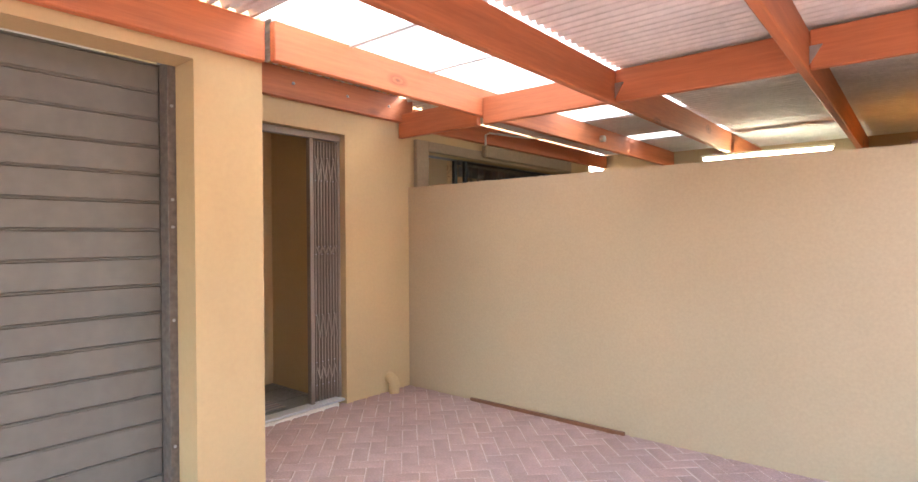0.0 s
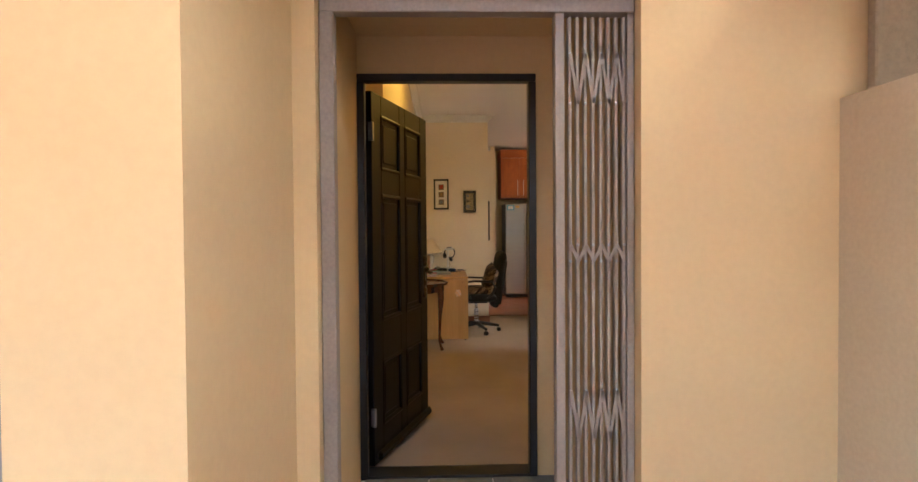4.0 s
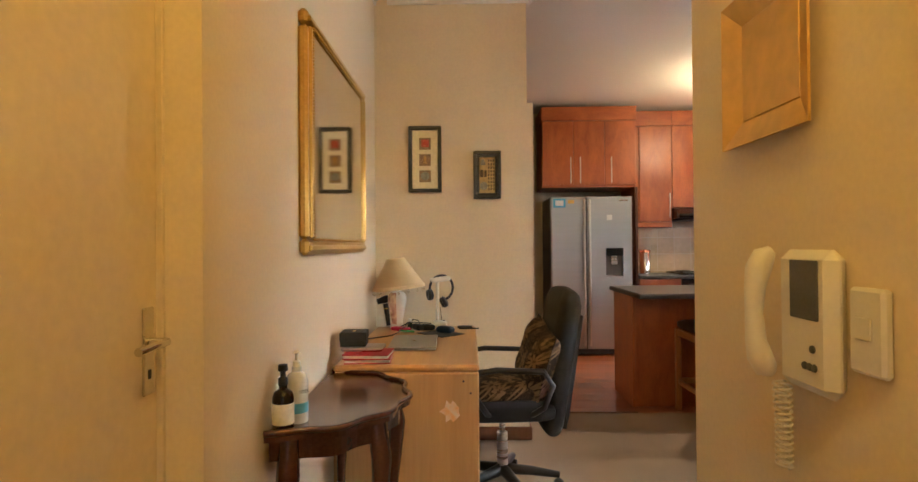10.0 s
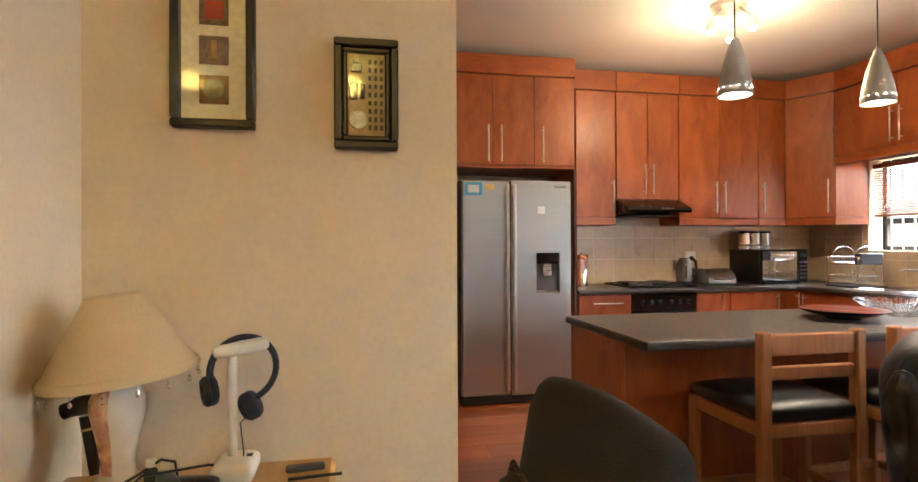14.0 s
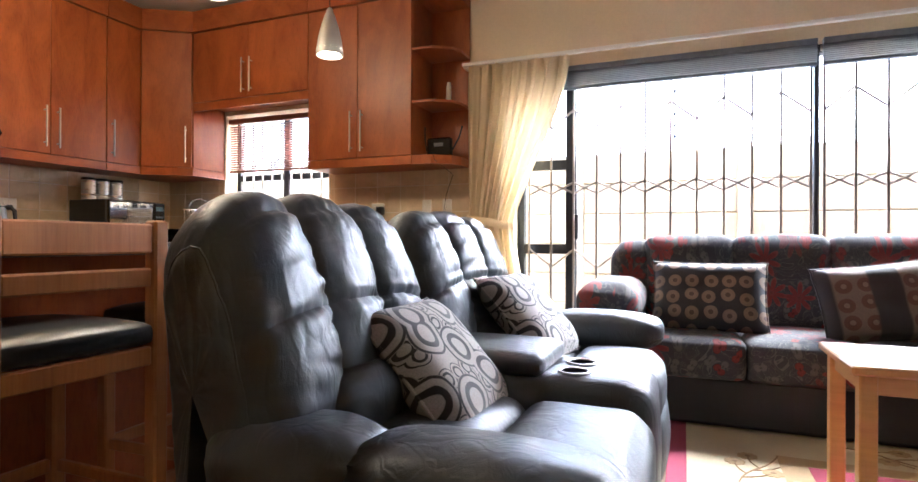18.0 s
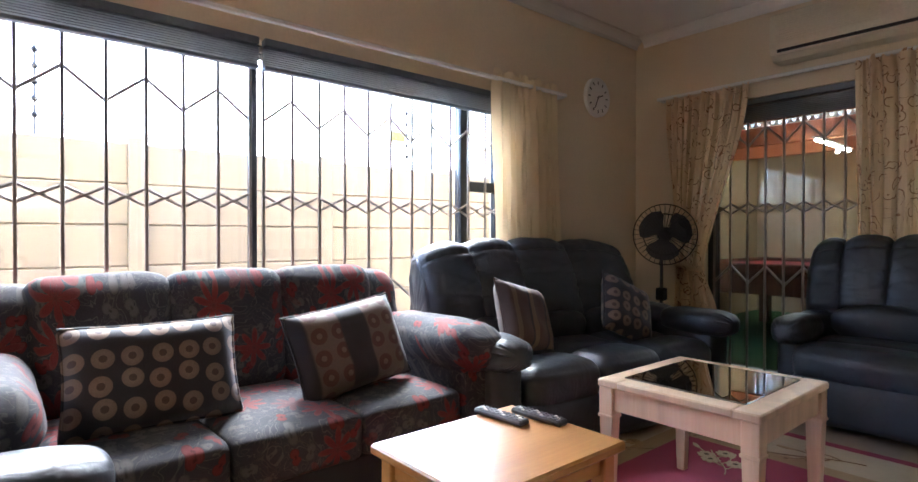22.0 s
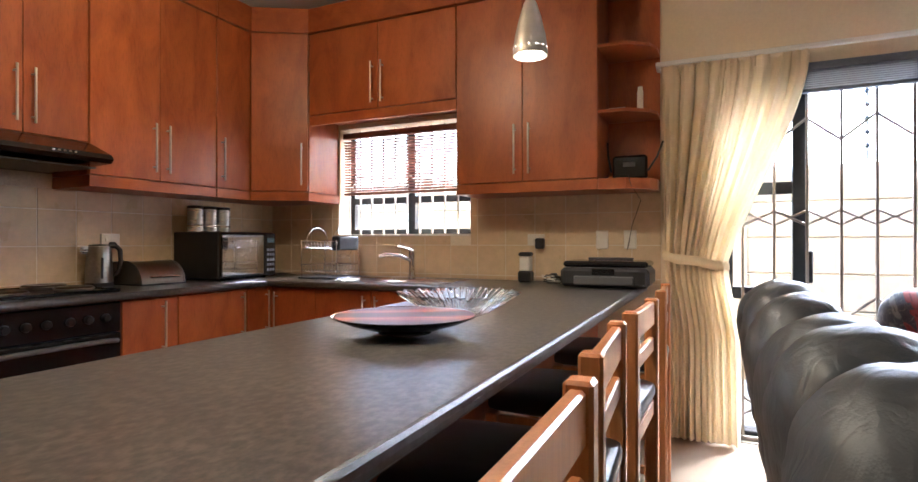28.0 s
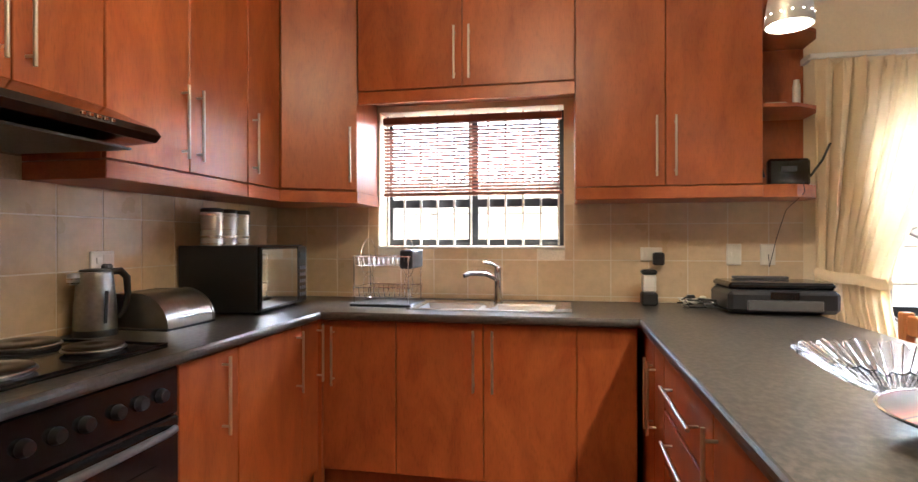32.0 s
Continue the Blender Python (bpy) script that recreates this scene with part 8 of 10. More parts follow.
single("extension_block", Shape().box(-0.05, 0.05, -0.03, 0.03, 0.0, 0.04, 0.008), WHITE_PLASTIC, "white plug block on the carpet by the cabinet", "extension block", (-5.0, 4.03, 0.0005), 30)
single("cable", Shape().tube([(-5.0, 4.03, 0.045), (-4.96, 4.01, 0.12), (-4.93, 4.0, 0.18), (-4.91, 3.99, 0.22)], 0.005, 6), WHITE_PLASTIC, "white cable rising from the plug block", "cable")

# ---- garden wall behind the sliding doors ----
PRECAST = surface("painted_precast_concrete", (0.37, 0.30, 0.21), 0.85, grain=40, spread=0.08, bump=0.25, depth=0.003, per_piece=0.05)
gw = structure("garden_wall", Shape().box(-14.0, -1.5, 9.28, 9.30, -0.07, 1.60), PRECAST, "cream painted precast concrete garden wall")
for k in range(9):
    x = -13.5 + k * 1.52
    part("post", Shape().box(x - 0.06, x + 0.06, 9.19, 9.32, -0.07, 1.83, 0.008), PRECAST, gw)
    if k < 8:
        for j in range(6):
            z = -0.02 + j * 0.302
            part("panel", Shape().box(x + 0.055, x + 1.465, 9.225, 9.279, z, z + 0.297, 0.008), PRECAST, gw)
structure("pavement_garden", Shape().box(-14, -3.4, 7.64, 9.28, -0.066, -0.03), CONCRETE, "narrow concrete yard behind the house")
for x in (-8.02, -4.98):
    ef = at_base("electric_fence_bracket", (x, 9.25, 1.80), "upright electric fence bracket on the garden wall", "fence bracket", "electric fence")
    piece("rod", Shape().tube([(x, 9.25, 1.78), (x, 9.25, 2.42)], 0.008, 6), GREY_PLASTIC, ef)
    for j in range(5):
        piece("insulator", Shape().lathe([(0.01, 0), (0.02, 0.012), (0.02, 0.03), (0.01, 0.042)], (x, 9.25, 1.90 + j * 0.11), 8), BLACK_PLASTIC, ef)
single("warning_sign", Shape().box(-0.09, 0.09, -0.003, 0.003, 0.0, 0.10, 0.001), surface("yellow_sign", (0.75, 0.60, 0.05), 0.5, grain=20), "small yellow warning sign on the fence wires", "sign", (-5.1, 9.235, 2.06))
for j in range(5):
    single("fence_wire", Shape().tube([(-13, 9.25, 1.92 + j * 0.11), (-2, 9.25, 1.92 + j * 0.11)], 0.0015, 4), STEEL, "thin electric fence wire above the garden wall", "wire", group="electric fence")

# ---- carport and patio roof ----
stand(0.0, HALL)
def beam(name, x0, x1, y0, y1, z0, z1, material, label):
    return single(name, Shape().box(x0, x1, y0, y1, z0, z1, 0.006), material, label, "beam", group="roof beams")


RB = "red-stained pine roof beam"
beam("ledger_beam", -3.188, -3.14, 1.835, 3.80, 2.335, 2.555, BEAM, "red-stained pine ledger bolted to the entrance wall")
beam("ledger_beam", -3.298, -3.25, 3.94, 8.09, 2.33, 2.52, BEAM, "red-stained pine ledger bolted to the patio wall")
beam("roof_beam", -2.30, -2.25, 1.84, 8.09, 2.265, 2.48, BEAM, RB)
beam("roof_beam", -2.358, -2.305, -4.4, 1.82, 2.265, 2.48, BEAM, "red-stained pine ledger along the garage wall")
for x in (-1.18, -0.09, 1.0):
    beam("roof_beam", x - 0.025, x + 0.025, -4.4, 8.09, 2.19, 2.41, BEAM, RB)
for x0, x1 in ((-3.19, -2.302), (-2.248, -1.207), (-1.153, -0.117), (-0.063, 0.973)):
    beam("cross_beam", x0, x1, 3.66, 3.71, 2.20, 2.41, BEAM_X, "red-stained pine cross beam between the rafters")
for y in (0.2,):
    for x0, x1 in ((-2.30, -1.207), (-1.153, -0.117), (-0.063, 0.973)):
        beam("cross_beam", x0, x1, y - 0.9, y - 0.85, 2.20, 2.41, BEAM_X, "red-stained pine cross beam between the rafters")
GALV = surface("galvanised_steel", (0.45, 0.46, 0.47), 0.35, 0.9, grain=30)
for x in (-1.153, -0.063):
    s = Shape()
    s.v = [(x, 3.655, 2.22), (x + 0.06, 3.655, 2.22 + 0.10), (x, 3.655, 2.32), (x, 3.652, 2.22), (x + 0.06, 3.652, 2.32), (x, 3.652, 2.32)]
    s.f = [(0, 1, 2), (5, 4, 3), (0, 3, 4, 1), (1, 4, 5, 2), (2, 5, 3, 0)]
    single("beam_bracket", s, GALV, "small triangular galvanised bracket on the beam joint", "bracket", group="beam brackets")
for y in (2.05, 2.55, 3.05, 3.5):
    single("bolt", Shape().lathe([(0.012, 0), (0.012, 0.006), (0.006, 0.012), (0, 0.012)], (0, 0, 0), 8, pose(0, 0, 0, 0, 90, 0)), GALV, "galvanised bolt head in the ledger beam", "bolt", (-3.14, y, 2.45), group="ledger bolts")


def corrugated(x0, x1, y0, y1, z, pitch=0.076, h=0.018, t=0.002):
    """Corrugated sheet with ribs along x."""
    rows = []
    n = int((y1 - y0) / pitch * 10)
    for i in range(n + 1):
        y = y0 + (y1 - y0) * i / n
        zz = z + h * math.tanh(2.6 * math.sin(math.tau * (y - y0) / pitch))
        rows.append([(x0, y, zz), (x1, y, zz)])
    return Shape().sheet(rows)


def roof_sheet(x0, x1, y0, y1, z, material, label):
    ob = single("roof_sheet", corrugated(x0, x1, y0, y1, z), material, label, "roof sheet", group="carport roof sheets")
    return ob


MET, TRL = "pale grey corrugated steel roof sheet", "translucent white corrugated roof sheet"
roof_sheet(-3.19, -2.27, 1.84, 3.68, 2.585, ROOF_METAL, MET)
roof_sheet(-3.25, -2.27, 3.68, 8.1, 2.545, ROOF_METAL, MET)
roof_sheet(-2.33, -1.16, -4.4, -0.2, 2.50, ROOF_METAL, MET)
roof_sheet(-2.33, -1.16, -0.2, 1.76, 2.502, ROOF_METAL, MET)
roof_sheet(-2.33, -1.16, 1.76, 2.35, 2.506, SKYLIGHT, TRL)
roof_sheet(-2.33, -1.16, 2.35, 3.05, 2.50, SKYLIGHT, TRL)
roof_sheet(-2.33, -1.16, 3.05, 4.25, 2.502, SKYLIGHT, TRL)
roof_sheet(-2.33, -1.16, 4.25, 4.75, 2.50, ROOF_METAL, MET)
roof_sheet(-2.33, -1.16, 4.75, 5.4, 2.502, SKYLIGHT, TRL)
roof_sheet(-2.33, -1.16, 5.4, 6.5, 2.50, ROOF_METAL, MET)
roof_sheet(-2.33, -1.16, 6.5, 6.85, 2.502, SKYLIGHT, TRL)
roof_sheet(-2.33, -1.16, 6.85, 8.1, 2.50, ROOF_METAL, MET)
roof_sheet(-1.17, 1.2, -4.4, 8.1, 2.455, ROOF_METAL, "long pale grey corrugated steel roof sheet")
for y in (1.6, 2.35, 3.05):
    single("roof_purlin", Shape().box(-2.24, -1.21, y - 0.012, y + 0.012, 2.462, 2.482), ROOF_METAL, "thin grey strip under the translucent sheets", "purlin", group="sheet laps")

# conduit, junction box, fluorescent tube
single("conduit", Shape().tube([(-3.24, 5.02, 2.30), (-3.24, 5.02, 2.42), (-3.20, 5.04, 2.44), (-3.05, 5.6, 2.44), (-2.32, 5.72, 2.40)], 0.011, 8), WHITE_PLASTIC, "white electrical conduit along the patio beam", "conduit")
single("junction_box", Shape().lathe([(0.035, 0.0), (0.035, 0.045), (0.0, 0.05)], (0, 0, 0), 14, pose(0, 0, 0, 0, 90, 0)), WHITE_PLASTIC, "round white junction box on the roof beam", "junction box", (-2.25, 5.76, 2.36))
tb = at_base("fluorescent_light", (-0.85, 6.6, 2.15), "lit fluorescent tube light under the patio roof", "tube light")
piece("housing", Shape().box(-1.46, -0.24, 6.57, 6.63, 2.165, 2.19, 0.004), WHITE_PLASTIC, tb)
piece("tube", Shape().tube([(-1.44, 6.6, 2.148), (-0.26, 6.6, 2.148)], 0.014, 10), glow("lit_tube", (0.95, 1.0, 0.78), 7.0), tb)

# ---- paving ----
pv = structure("pavement_carport", Shape().box(-3.18, 3.59, -4.4, 3.775, -0.066, -0.0295), MORTAR, "sand-filled joints of the brick paving")
L, W2 = 0.202, 0.098
cells = []
P = W2 + 0.004
for i in range(-60, 60):
    for j in range(-60, 60):
        k = (i - j) % 4
        if k == 0:
            cells.append((i * P, j * P, 2 * P - 0.004, P - 0.004))
        elif k == 2:
            cells.append((i * P, j * P - P, P - 0.004, 2 * P - 0.004))
near, rest = [], Shape()
for a, b, w, h in cells:
    cx, cy = a + w / 2, b + h / 2
    X, Y = -1.6 + (cx - cy) * 0.7071, 2.4 + (cx + cy) * 0.7071
    if not (-3.25 < X < 3.55 and -0.9 < Y < 3.86):
        continue
    if Y < 1.80 and X < -2.45:
        continue
    near.append((X, Y, w, h, math.hypot(X + 2.2, Y - 2.9)))
near.sort(key=lambda q: q[4])
m_long = Shape().box(-L / 2 + 0.001, L / 2 - 0.001, -W2 / 2, W2 / 2, -0.06, 0.0, 0.005).mesh("paver", PAVER)
rnd = random.Random(2)
for n, (X, Y, w, h, _) in enumerate(near):
    turn = 45 if w > h else 135
    z = -0.026 + rnd.uniform(-0.002, 0.002)
    if n < 300:
        ob = new("paver", m_long)
        ob.matrix_world = pose(X, Y, z, rnd.uniform(-0.6, 0.6), rnd.uniform(-0.6, 0.6), turn)
        ob.parent = pv
    else:
        rest.box(-L / 2 + 0.001, L / 2 - 0.001, -W2 / 2, W2 / 2, -0.03, 0.0, 0.004, pose(X, Y, z, 0, 0, turn))
tagged(part("paver_field", rest, PAVER, pv), kind="stuff")
single("timber_plank", Shape().box(-0.66, 0.66, -0.012, 0.012, 0.0, 0.028, 0.003), SKIRTING, "old brown timber strip lying along the screen wall", "plank", (-1.80, 3.755, -0.03))
single("waste_pipe", Shape().tube([(-3.12, 3.52, -0.04), (-3.12, 3.52, 0.05), (-3.135, 3.52, 0.085), (-3.165, 3.52, 0.10), (-3.192, 3.52, 0.10)], 0.045, 14), PLASTER_OCHRE, "ochre painted waste pipe bend at the wall foot", "pipe")

# ---- garage roller door ----
gd = at_base("door_3", (-2.66, 0.18, 0), "closed grey ribbed garage roller door", "garage door", "", "structure")
GREY_DOOR = surface("weathered_grey_steel", (0.175, 0.158, 0.128), 0.55, 0.0, grain=14, spread=0.07, bump=0.08, big=3.5, blotch=0.10, per_piece=0.08)
for k in range(16):
    z = -0.05 + k * 0.142
    piece("slat", Shape().box(-2.675, -2.655, -1.15, 1.42, z, min(z + 0.134, 2.22), 0.006), GREY_DOOR, gd)
    piece("rib", Shape().box(-2.672, -2.645, -1.15, 1.42, z + 0.134, z + 0.142, 0.003), GREY_DOOR, gd)
piece("guide_rail", Shape().box(-2.69, -2.563, 1.42, 1.52, -0.06, 2.30, 0.003), surface("rusty_guide", (0.17, 0.14, 0.115), 0.7, 0.2, grain=30, spread=0.3), gd)
for z in (0.25, 0.9, 1.38, 1.52, 2.0):
    piece("screw", Shape().lathe([(0.008, 0), (0.008, 0.004), (0, 0.005)], (0, 0, 0), 8, pose(-2.562, 1.44, z, 0, 90, 0)), GALV, gd)

# ---- bulkhead lamp ----
bl = at_base("bulkhead_lamp", (-2.86, 1.832, 2.17), "round white globe bulkhead lamp with a black rim", "wall lamp")
R = pose(-2.86, 1.8315, 2.20, -90, 0, 0)
piece("rim", Shape().lathe([(0.0, 0.0), (0.125, 0.0), (0.13, 0.025), (0.115, 0.035), (0.0, 0.033)], (0, 0, 0), 32, R), BLACK_FRAME, bl)
piece("globe", Shape().lathe([(0.11, 0.034), (0.108, 0.06), (0.09, 0.09), (0.05, 0.108), (0.0, 0.112)], (0, 0, 0), 32, R), surface("opal_glass", (0.78, 0.77, 0.74), 0.25, grain=20, bump=0.0, spread=0.02), bl)

# ---- entrance gate ----
eg = at_base("security_gate", (-3.30, 2.48, 0), "grey-brown expanding trellis gate folded open to one side", "security gate")
piece("top_channel", Shape().box(-3.30, -3.24, 1.915, 3.055, 2.095, 2.147, 0.003), GATE_GREY, eg)
piece("side_channel", Shape().box(-3.30, -3.24, 1.913, 1.965, 0.01, 2.095, 0.003), GATE_GREY, eg)
piece("lock_post", Shape().box(-3.30, -3.25, 2.765, 2.80, 0.02, 2.095, 0.003), GATE_GREY, eg)
piece("end_post", Shape().box(-3.30, -3.25, 3.03, 3.057, 0.02, 2.095, 0.003), GATE_GREY, eg)
piece("bottom_track", Shape().box(-3.31, -3.20, 1.915, 3.055, 0.0, 0.018, 0.003), surface("worn_white_track", (0.55, 0.53, 0.49), 0.5, 0.2), eg)
for k in range(8):
    y = 2.822 + k * 0.0285
    piece("bar", Shape().box(-3.29, -3.262, y - 0.006, y + 0.006, 0.03, 2.085, 0.002), GATE_GREY, eg)
for z, h in ((1.86, 0.09), (1.22, 0.03), (0.62, 0.09), (0.25, 0.05)):
    for k in range(7):
        y = 2.822 + k * 0.0285
        zz = (z - h, z + h) if k % 2 else (z + h, z - h)
        piece("link", Shape().box(-0.003, 0.003, -0.006, 0.006, 0, math.hypot(0.0285, 2 * h), 0.0, Matrix.Translation((-3.256, y, zz[0])) @ pose(0, 0, 0, -math.degrees(math.atan2(0.0285, zz[1] - zz[0])), 0, 0)), GATE_GREY, eg)
for k in range(0, 8):
    for z in (0.16, 0.34, 0.71, 1.19, 1.25, 1.77, 1.95):
        if (k + int(z * 10)) % 2:
            piece("rivet", Shape().lathe([(0.006, 0), (0.005, 0.005), (0, 0.006)], (0, 0, 0), 6, pose(-3.2615, 2.822 + k * 0.0285, z, 0, 90, 0)), GALV, eg)
# porch floor tiles and mat
pf = structure("floor_porch", Shape().box(-4.15, -3.20, 1.91, 2.99, -0.06, -0.006), GROUT_LIGHT, "grout bed of the entrance tiles")
for a, b in ((-4.148, -3.935), (-3.93, -3.60), (-3.595, -3.27)):
    for y in (1.60, 1.935, 2.27, 2.605, 2.94):
        y0, y1 = max(1.912, y), min(2.988, y + 0.33)
        if y1 - y0 > 0.02:
            part("tile", Shape().box(a, b, y0, y1, -0.006, 0.0, 0.002), SLATE, pf)
single("door_mat", Shape().box(-0.21, 0.21, -0.34, 0.34, 0.0, 0.012, 0.004), stripes("mat_stripes", [(k / 16, ((0.16, 0.075, 0.07), (0.20, 0.16, 0.12), (0.10, 0.06, 0.06), (0.24, 0.20, 0.16))[k % 4]) for k in range(16)], 2.4), "striped brown and cream woven door mat", "door mat", (-3.62, 2.30, 0.0005))

# ---- front door ----
fd = at_base("door_1", (-4.20, 2.34, 0), "open dark stained six-panel wooden front door", "door", "", "structure")
for y in (1.907, 2.803):
    piece("door_frame", Shape().box(-4.20, -4.135, y, y + 0.04, 0.0, 2.083, 0.004), BLACK_FRAME, fd)
piece("door_frame", Shape().box(-4.20, -4.135, 1.907, 2.843, 2.084, 2.123, 0.004), BLACK_FRAME, fd)
structure("threshold", Shape().box(-4.27, -4.135, 1.907, 2.843, -0.03, 0.012, 0.004), BLACK_FRAME, "dark door sill")
for y in (1.907, 2.815):
    piece("door_stop", Shape().box(-4.268, -4.201, y, y + 0.028, 0.0, 2.083, 0.003), BLACK_FRAME, fd)
HINGE = pose(-4.262, 1.948, 0.015, 0, 0, 180 - 18.0)


def leaf_part(name, s, m, label=""):
    s.v = [tuple(HINGE @ Vector(p) - Vector((-4.20, 2.34, 0))) for p in s.v]
    return part(name, s, m, fd, label)


BRONZE_OLD = surface("dark_aged_bronze", (0.06, 0.042, 0.022), 0.38, 0.8, grain=60, spread=0.4)
LW, LH = 0.87, 2.05
rails = [(0.0, 0.20), (0.55, 0.79), (1.49, 1.64), (1.93, LH)]
stiles = [(0.0, 0.125), (0.390, 0.480), (0.745, LW)]
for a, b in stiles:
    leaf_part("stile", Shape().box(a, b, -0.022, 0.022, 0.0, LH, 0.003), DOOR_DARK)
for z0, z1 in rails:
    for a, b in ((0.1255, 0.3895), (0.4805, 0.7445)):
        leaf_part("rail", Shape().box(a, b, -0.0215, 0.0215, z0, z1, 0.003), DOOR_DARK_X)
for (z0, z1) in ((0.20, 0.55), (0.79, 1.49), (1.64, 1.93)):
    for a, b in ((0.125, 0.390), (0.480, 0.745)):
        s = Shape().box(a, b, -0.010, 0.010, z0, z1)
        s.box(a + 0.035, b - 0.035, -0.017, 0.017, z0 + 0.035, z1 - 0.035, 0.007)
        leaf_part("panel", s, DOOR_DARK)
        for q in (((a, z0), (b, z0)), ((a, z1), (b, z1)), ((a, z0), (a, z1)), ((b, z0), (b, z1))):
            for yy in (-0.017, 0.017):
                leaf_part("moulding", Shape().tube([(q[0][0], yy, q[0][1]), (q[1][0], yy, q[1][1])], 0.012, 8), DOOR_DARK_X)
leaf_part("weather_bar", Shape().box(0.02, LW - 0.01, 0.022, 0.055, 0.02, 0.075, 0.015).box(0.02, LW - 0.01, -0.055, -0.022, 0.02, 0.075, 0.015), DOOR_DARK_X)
for z in (0.22, 1.78):
    leaf_part("hinge", Shape().box(-0.012, 0.006, -0.035, -0.005, z, z + 0.10, 0.003), GALV, "worn steel hinge")
for sy in (-1, 1):
    plate = Shape().box(0.792, 0.826, sy * 0.022, sy * 0.030, 0.87, 1.08, 0.004)
    for z, r in ((0.855, 0.022), (0.885, 0.017), (1.065, 0.018), (1.095, 0.024)):
        plate.puff((0.809, sy * 0.028, z), (r, 0.010, r), 0.009, (0, 0.004, 0), 6)
    leaf_part("handle_plate", plate, BRONZE_OLD, "ornate dark bronze back plate")
    lever = Shape().tube([(0.809, sy * 0.026, 1.015), (0.809, sy * 0.055, 1.015), (0.800, sy * 0.074, 1.018), (0.772, sy * 0.080, 1.010), (0.742, sy * 0.078, 1.016), (0.718, sy * 0.075, 1.030)], 0.011, 9,
                         taper=[0.012, 0.010, 0.012, 0.016, 0.012, 0.013])
    lever.puff((0.714, sy * 0.074, 1.034), (0.019, 0.017, 0.019), 0.015, n=6)
    leaf_part("handle", lever, BRONZE_OLD, "scrolled dark bronze lever handle")
    leaf_part("keyhole_cover", Shape().puff((0.809, sy * 0.034, 0.935), (0.013, 0.007, 0.018), 0.006, n=5), BRONZE_OLD)

# ---- hall ----
hd = at_base("door_4", (-6.33, 1.9, 0), "closed plain cream flush door in the hall", "door", "", "structure")
piece("leaf", Shape().box(-6.728, -5.932, 1.86, 1.90, 0.008, 2.068, 0.002), CREAM_DOOR, hd)
for x in (-6.729, -5.931):
    s = 1 if x < -6.3 else -1
    piece("stop", Shape().box(x, x + s * 0.012, 1.90, 1.915, 0.0, 2.069, 0.001), CREAM_DOOR, hd)
piece("handle_plate", Shape().box(-6.70, -6.66, 1.90, 1.907, 0.93, 1.12, 0.003), CHROME, hd)
piece("handle", Shape().tube([(-6.68, 1.905, 1.045), (-6.68, 1.945, 1.045), (-6.62, 1.95, 1.045), (-6.57, 1.948, 1.042)], 0.009, 10), CHROME, hd, "nickel lever handle")
piece("key_hole", Shape().box(-6.684, -6.676, 1.907, 1.9085, 0.965, 0.985), BLACK_PLASTIC, hd)
sw = at_base("light_switch", (-5.555, 2.0, 1.2), "cream three-way wall light switch", "light switch")
piece("plate", Shape().box(-5.607, -5.522, 2.0005, 2.016, 1.149, 1.269, 0.005), WHITE_PLASTIC, sw)
piece("inner_plate", Shape().box(-5.591, -5.538, 2.016, 2.019, 1.165, 1.253, 0.001), WHITE_PLASTIC, sw)
for z in (1.185, 1.209, 1.233):
    piece("rocker", Shape().box(-5.580, -5.549, 2.019, 2.026, z - 0.008, z + 0.008, 0.002), WHITE_PLASTIC, sw)
# gold plates
for xc in (-4.86, -5.49, -6.12, -6.755):
    g = at_base("gold_plate", (xc, 3.28, 1.72), "square gold-leaf decorative plate on the hall wall", "wall plate", "gold plates in a row")
    o, i = 0.182, 0.120
    s = Shape()
    s.v = [(xc + sx * o, 3.262, 1.668 + sz * o) for sx, sz in ((-1, -1), (1, -1), (1, 1), (-1, 1))] + [(xc + sx * i, 3.285, 1.668 + sz * i) for sx, sz in ((-1, -1), (1, -1), (1, 1), (-1, 1))]
    s.v += [(x, y + 0.006, z) for x, y, z in s.v]
    s.f = [(k, (k + 1) % 4, 4 + (k + 1) % 4, 4 + k) for k in range(4)] + [(8 + k, 12 + k, 12 + (k + 1) % 4, 8 + (k + 1) % 4) for k in range(4)] + [(k, 8 + k, 8 + (k + 1) % 4, (k + 1) % 4) for k in range(4)]
    piece("rim", s, GOLD_LEAF, g)
    piece("well", Shape().box(xc - i, xc + i, 3.284, 3.298, 1.668 - i, 1.668 + i, 0.003), GOLD_LEAF, g)
# intercom phone
stand(-0.02, HALL)
ph = at_base("intercom_phone", (-6.62, 3.28, 0.95), "cream wall intercom with handset and coiled cord", "intercom")
piece("body", Shape().box(-6.66, -6.485, 3.255, 3.298, 0.955, 1.235, 0.022), WHITE_PLASTIC, ph)
hs = Shape().tube([(-6.655, 3.243, 1.232), (-6.656, 3.228, 1.222), (-6.657, 3.216, 1.195), (-6.658, 3.209, 1.155), (-6.659, 3.207, 1.10), (-6.659, 3.210, 1.045), (-6.658, 3.218, 1.008), (-6.657, 3.230, 0.984), (-6.656, 3.244, 0.976)], 0.02, 14,
                  taper=[0.012, 0.023, 0.026, 0.021, 0.018, 0.021, 0.026, 0.024, 0.012])
piece("handset", hs, WHITE_PLASTIC, ph)
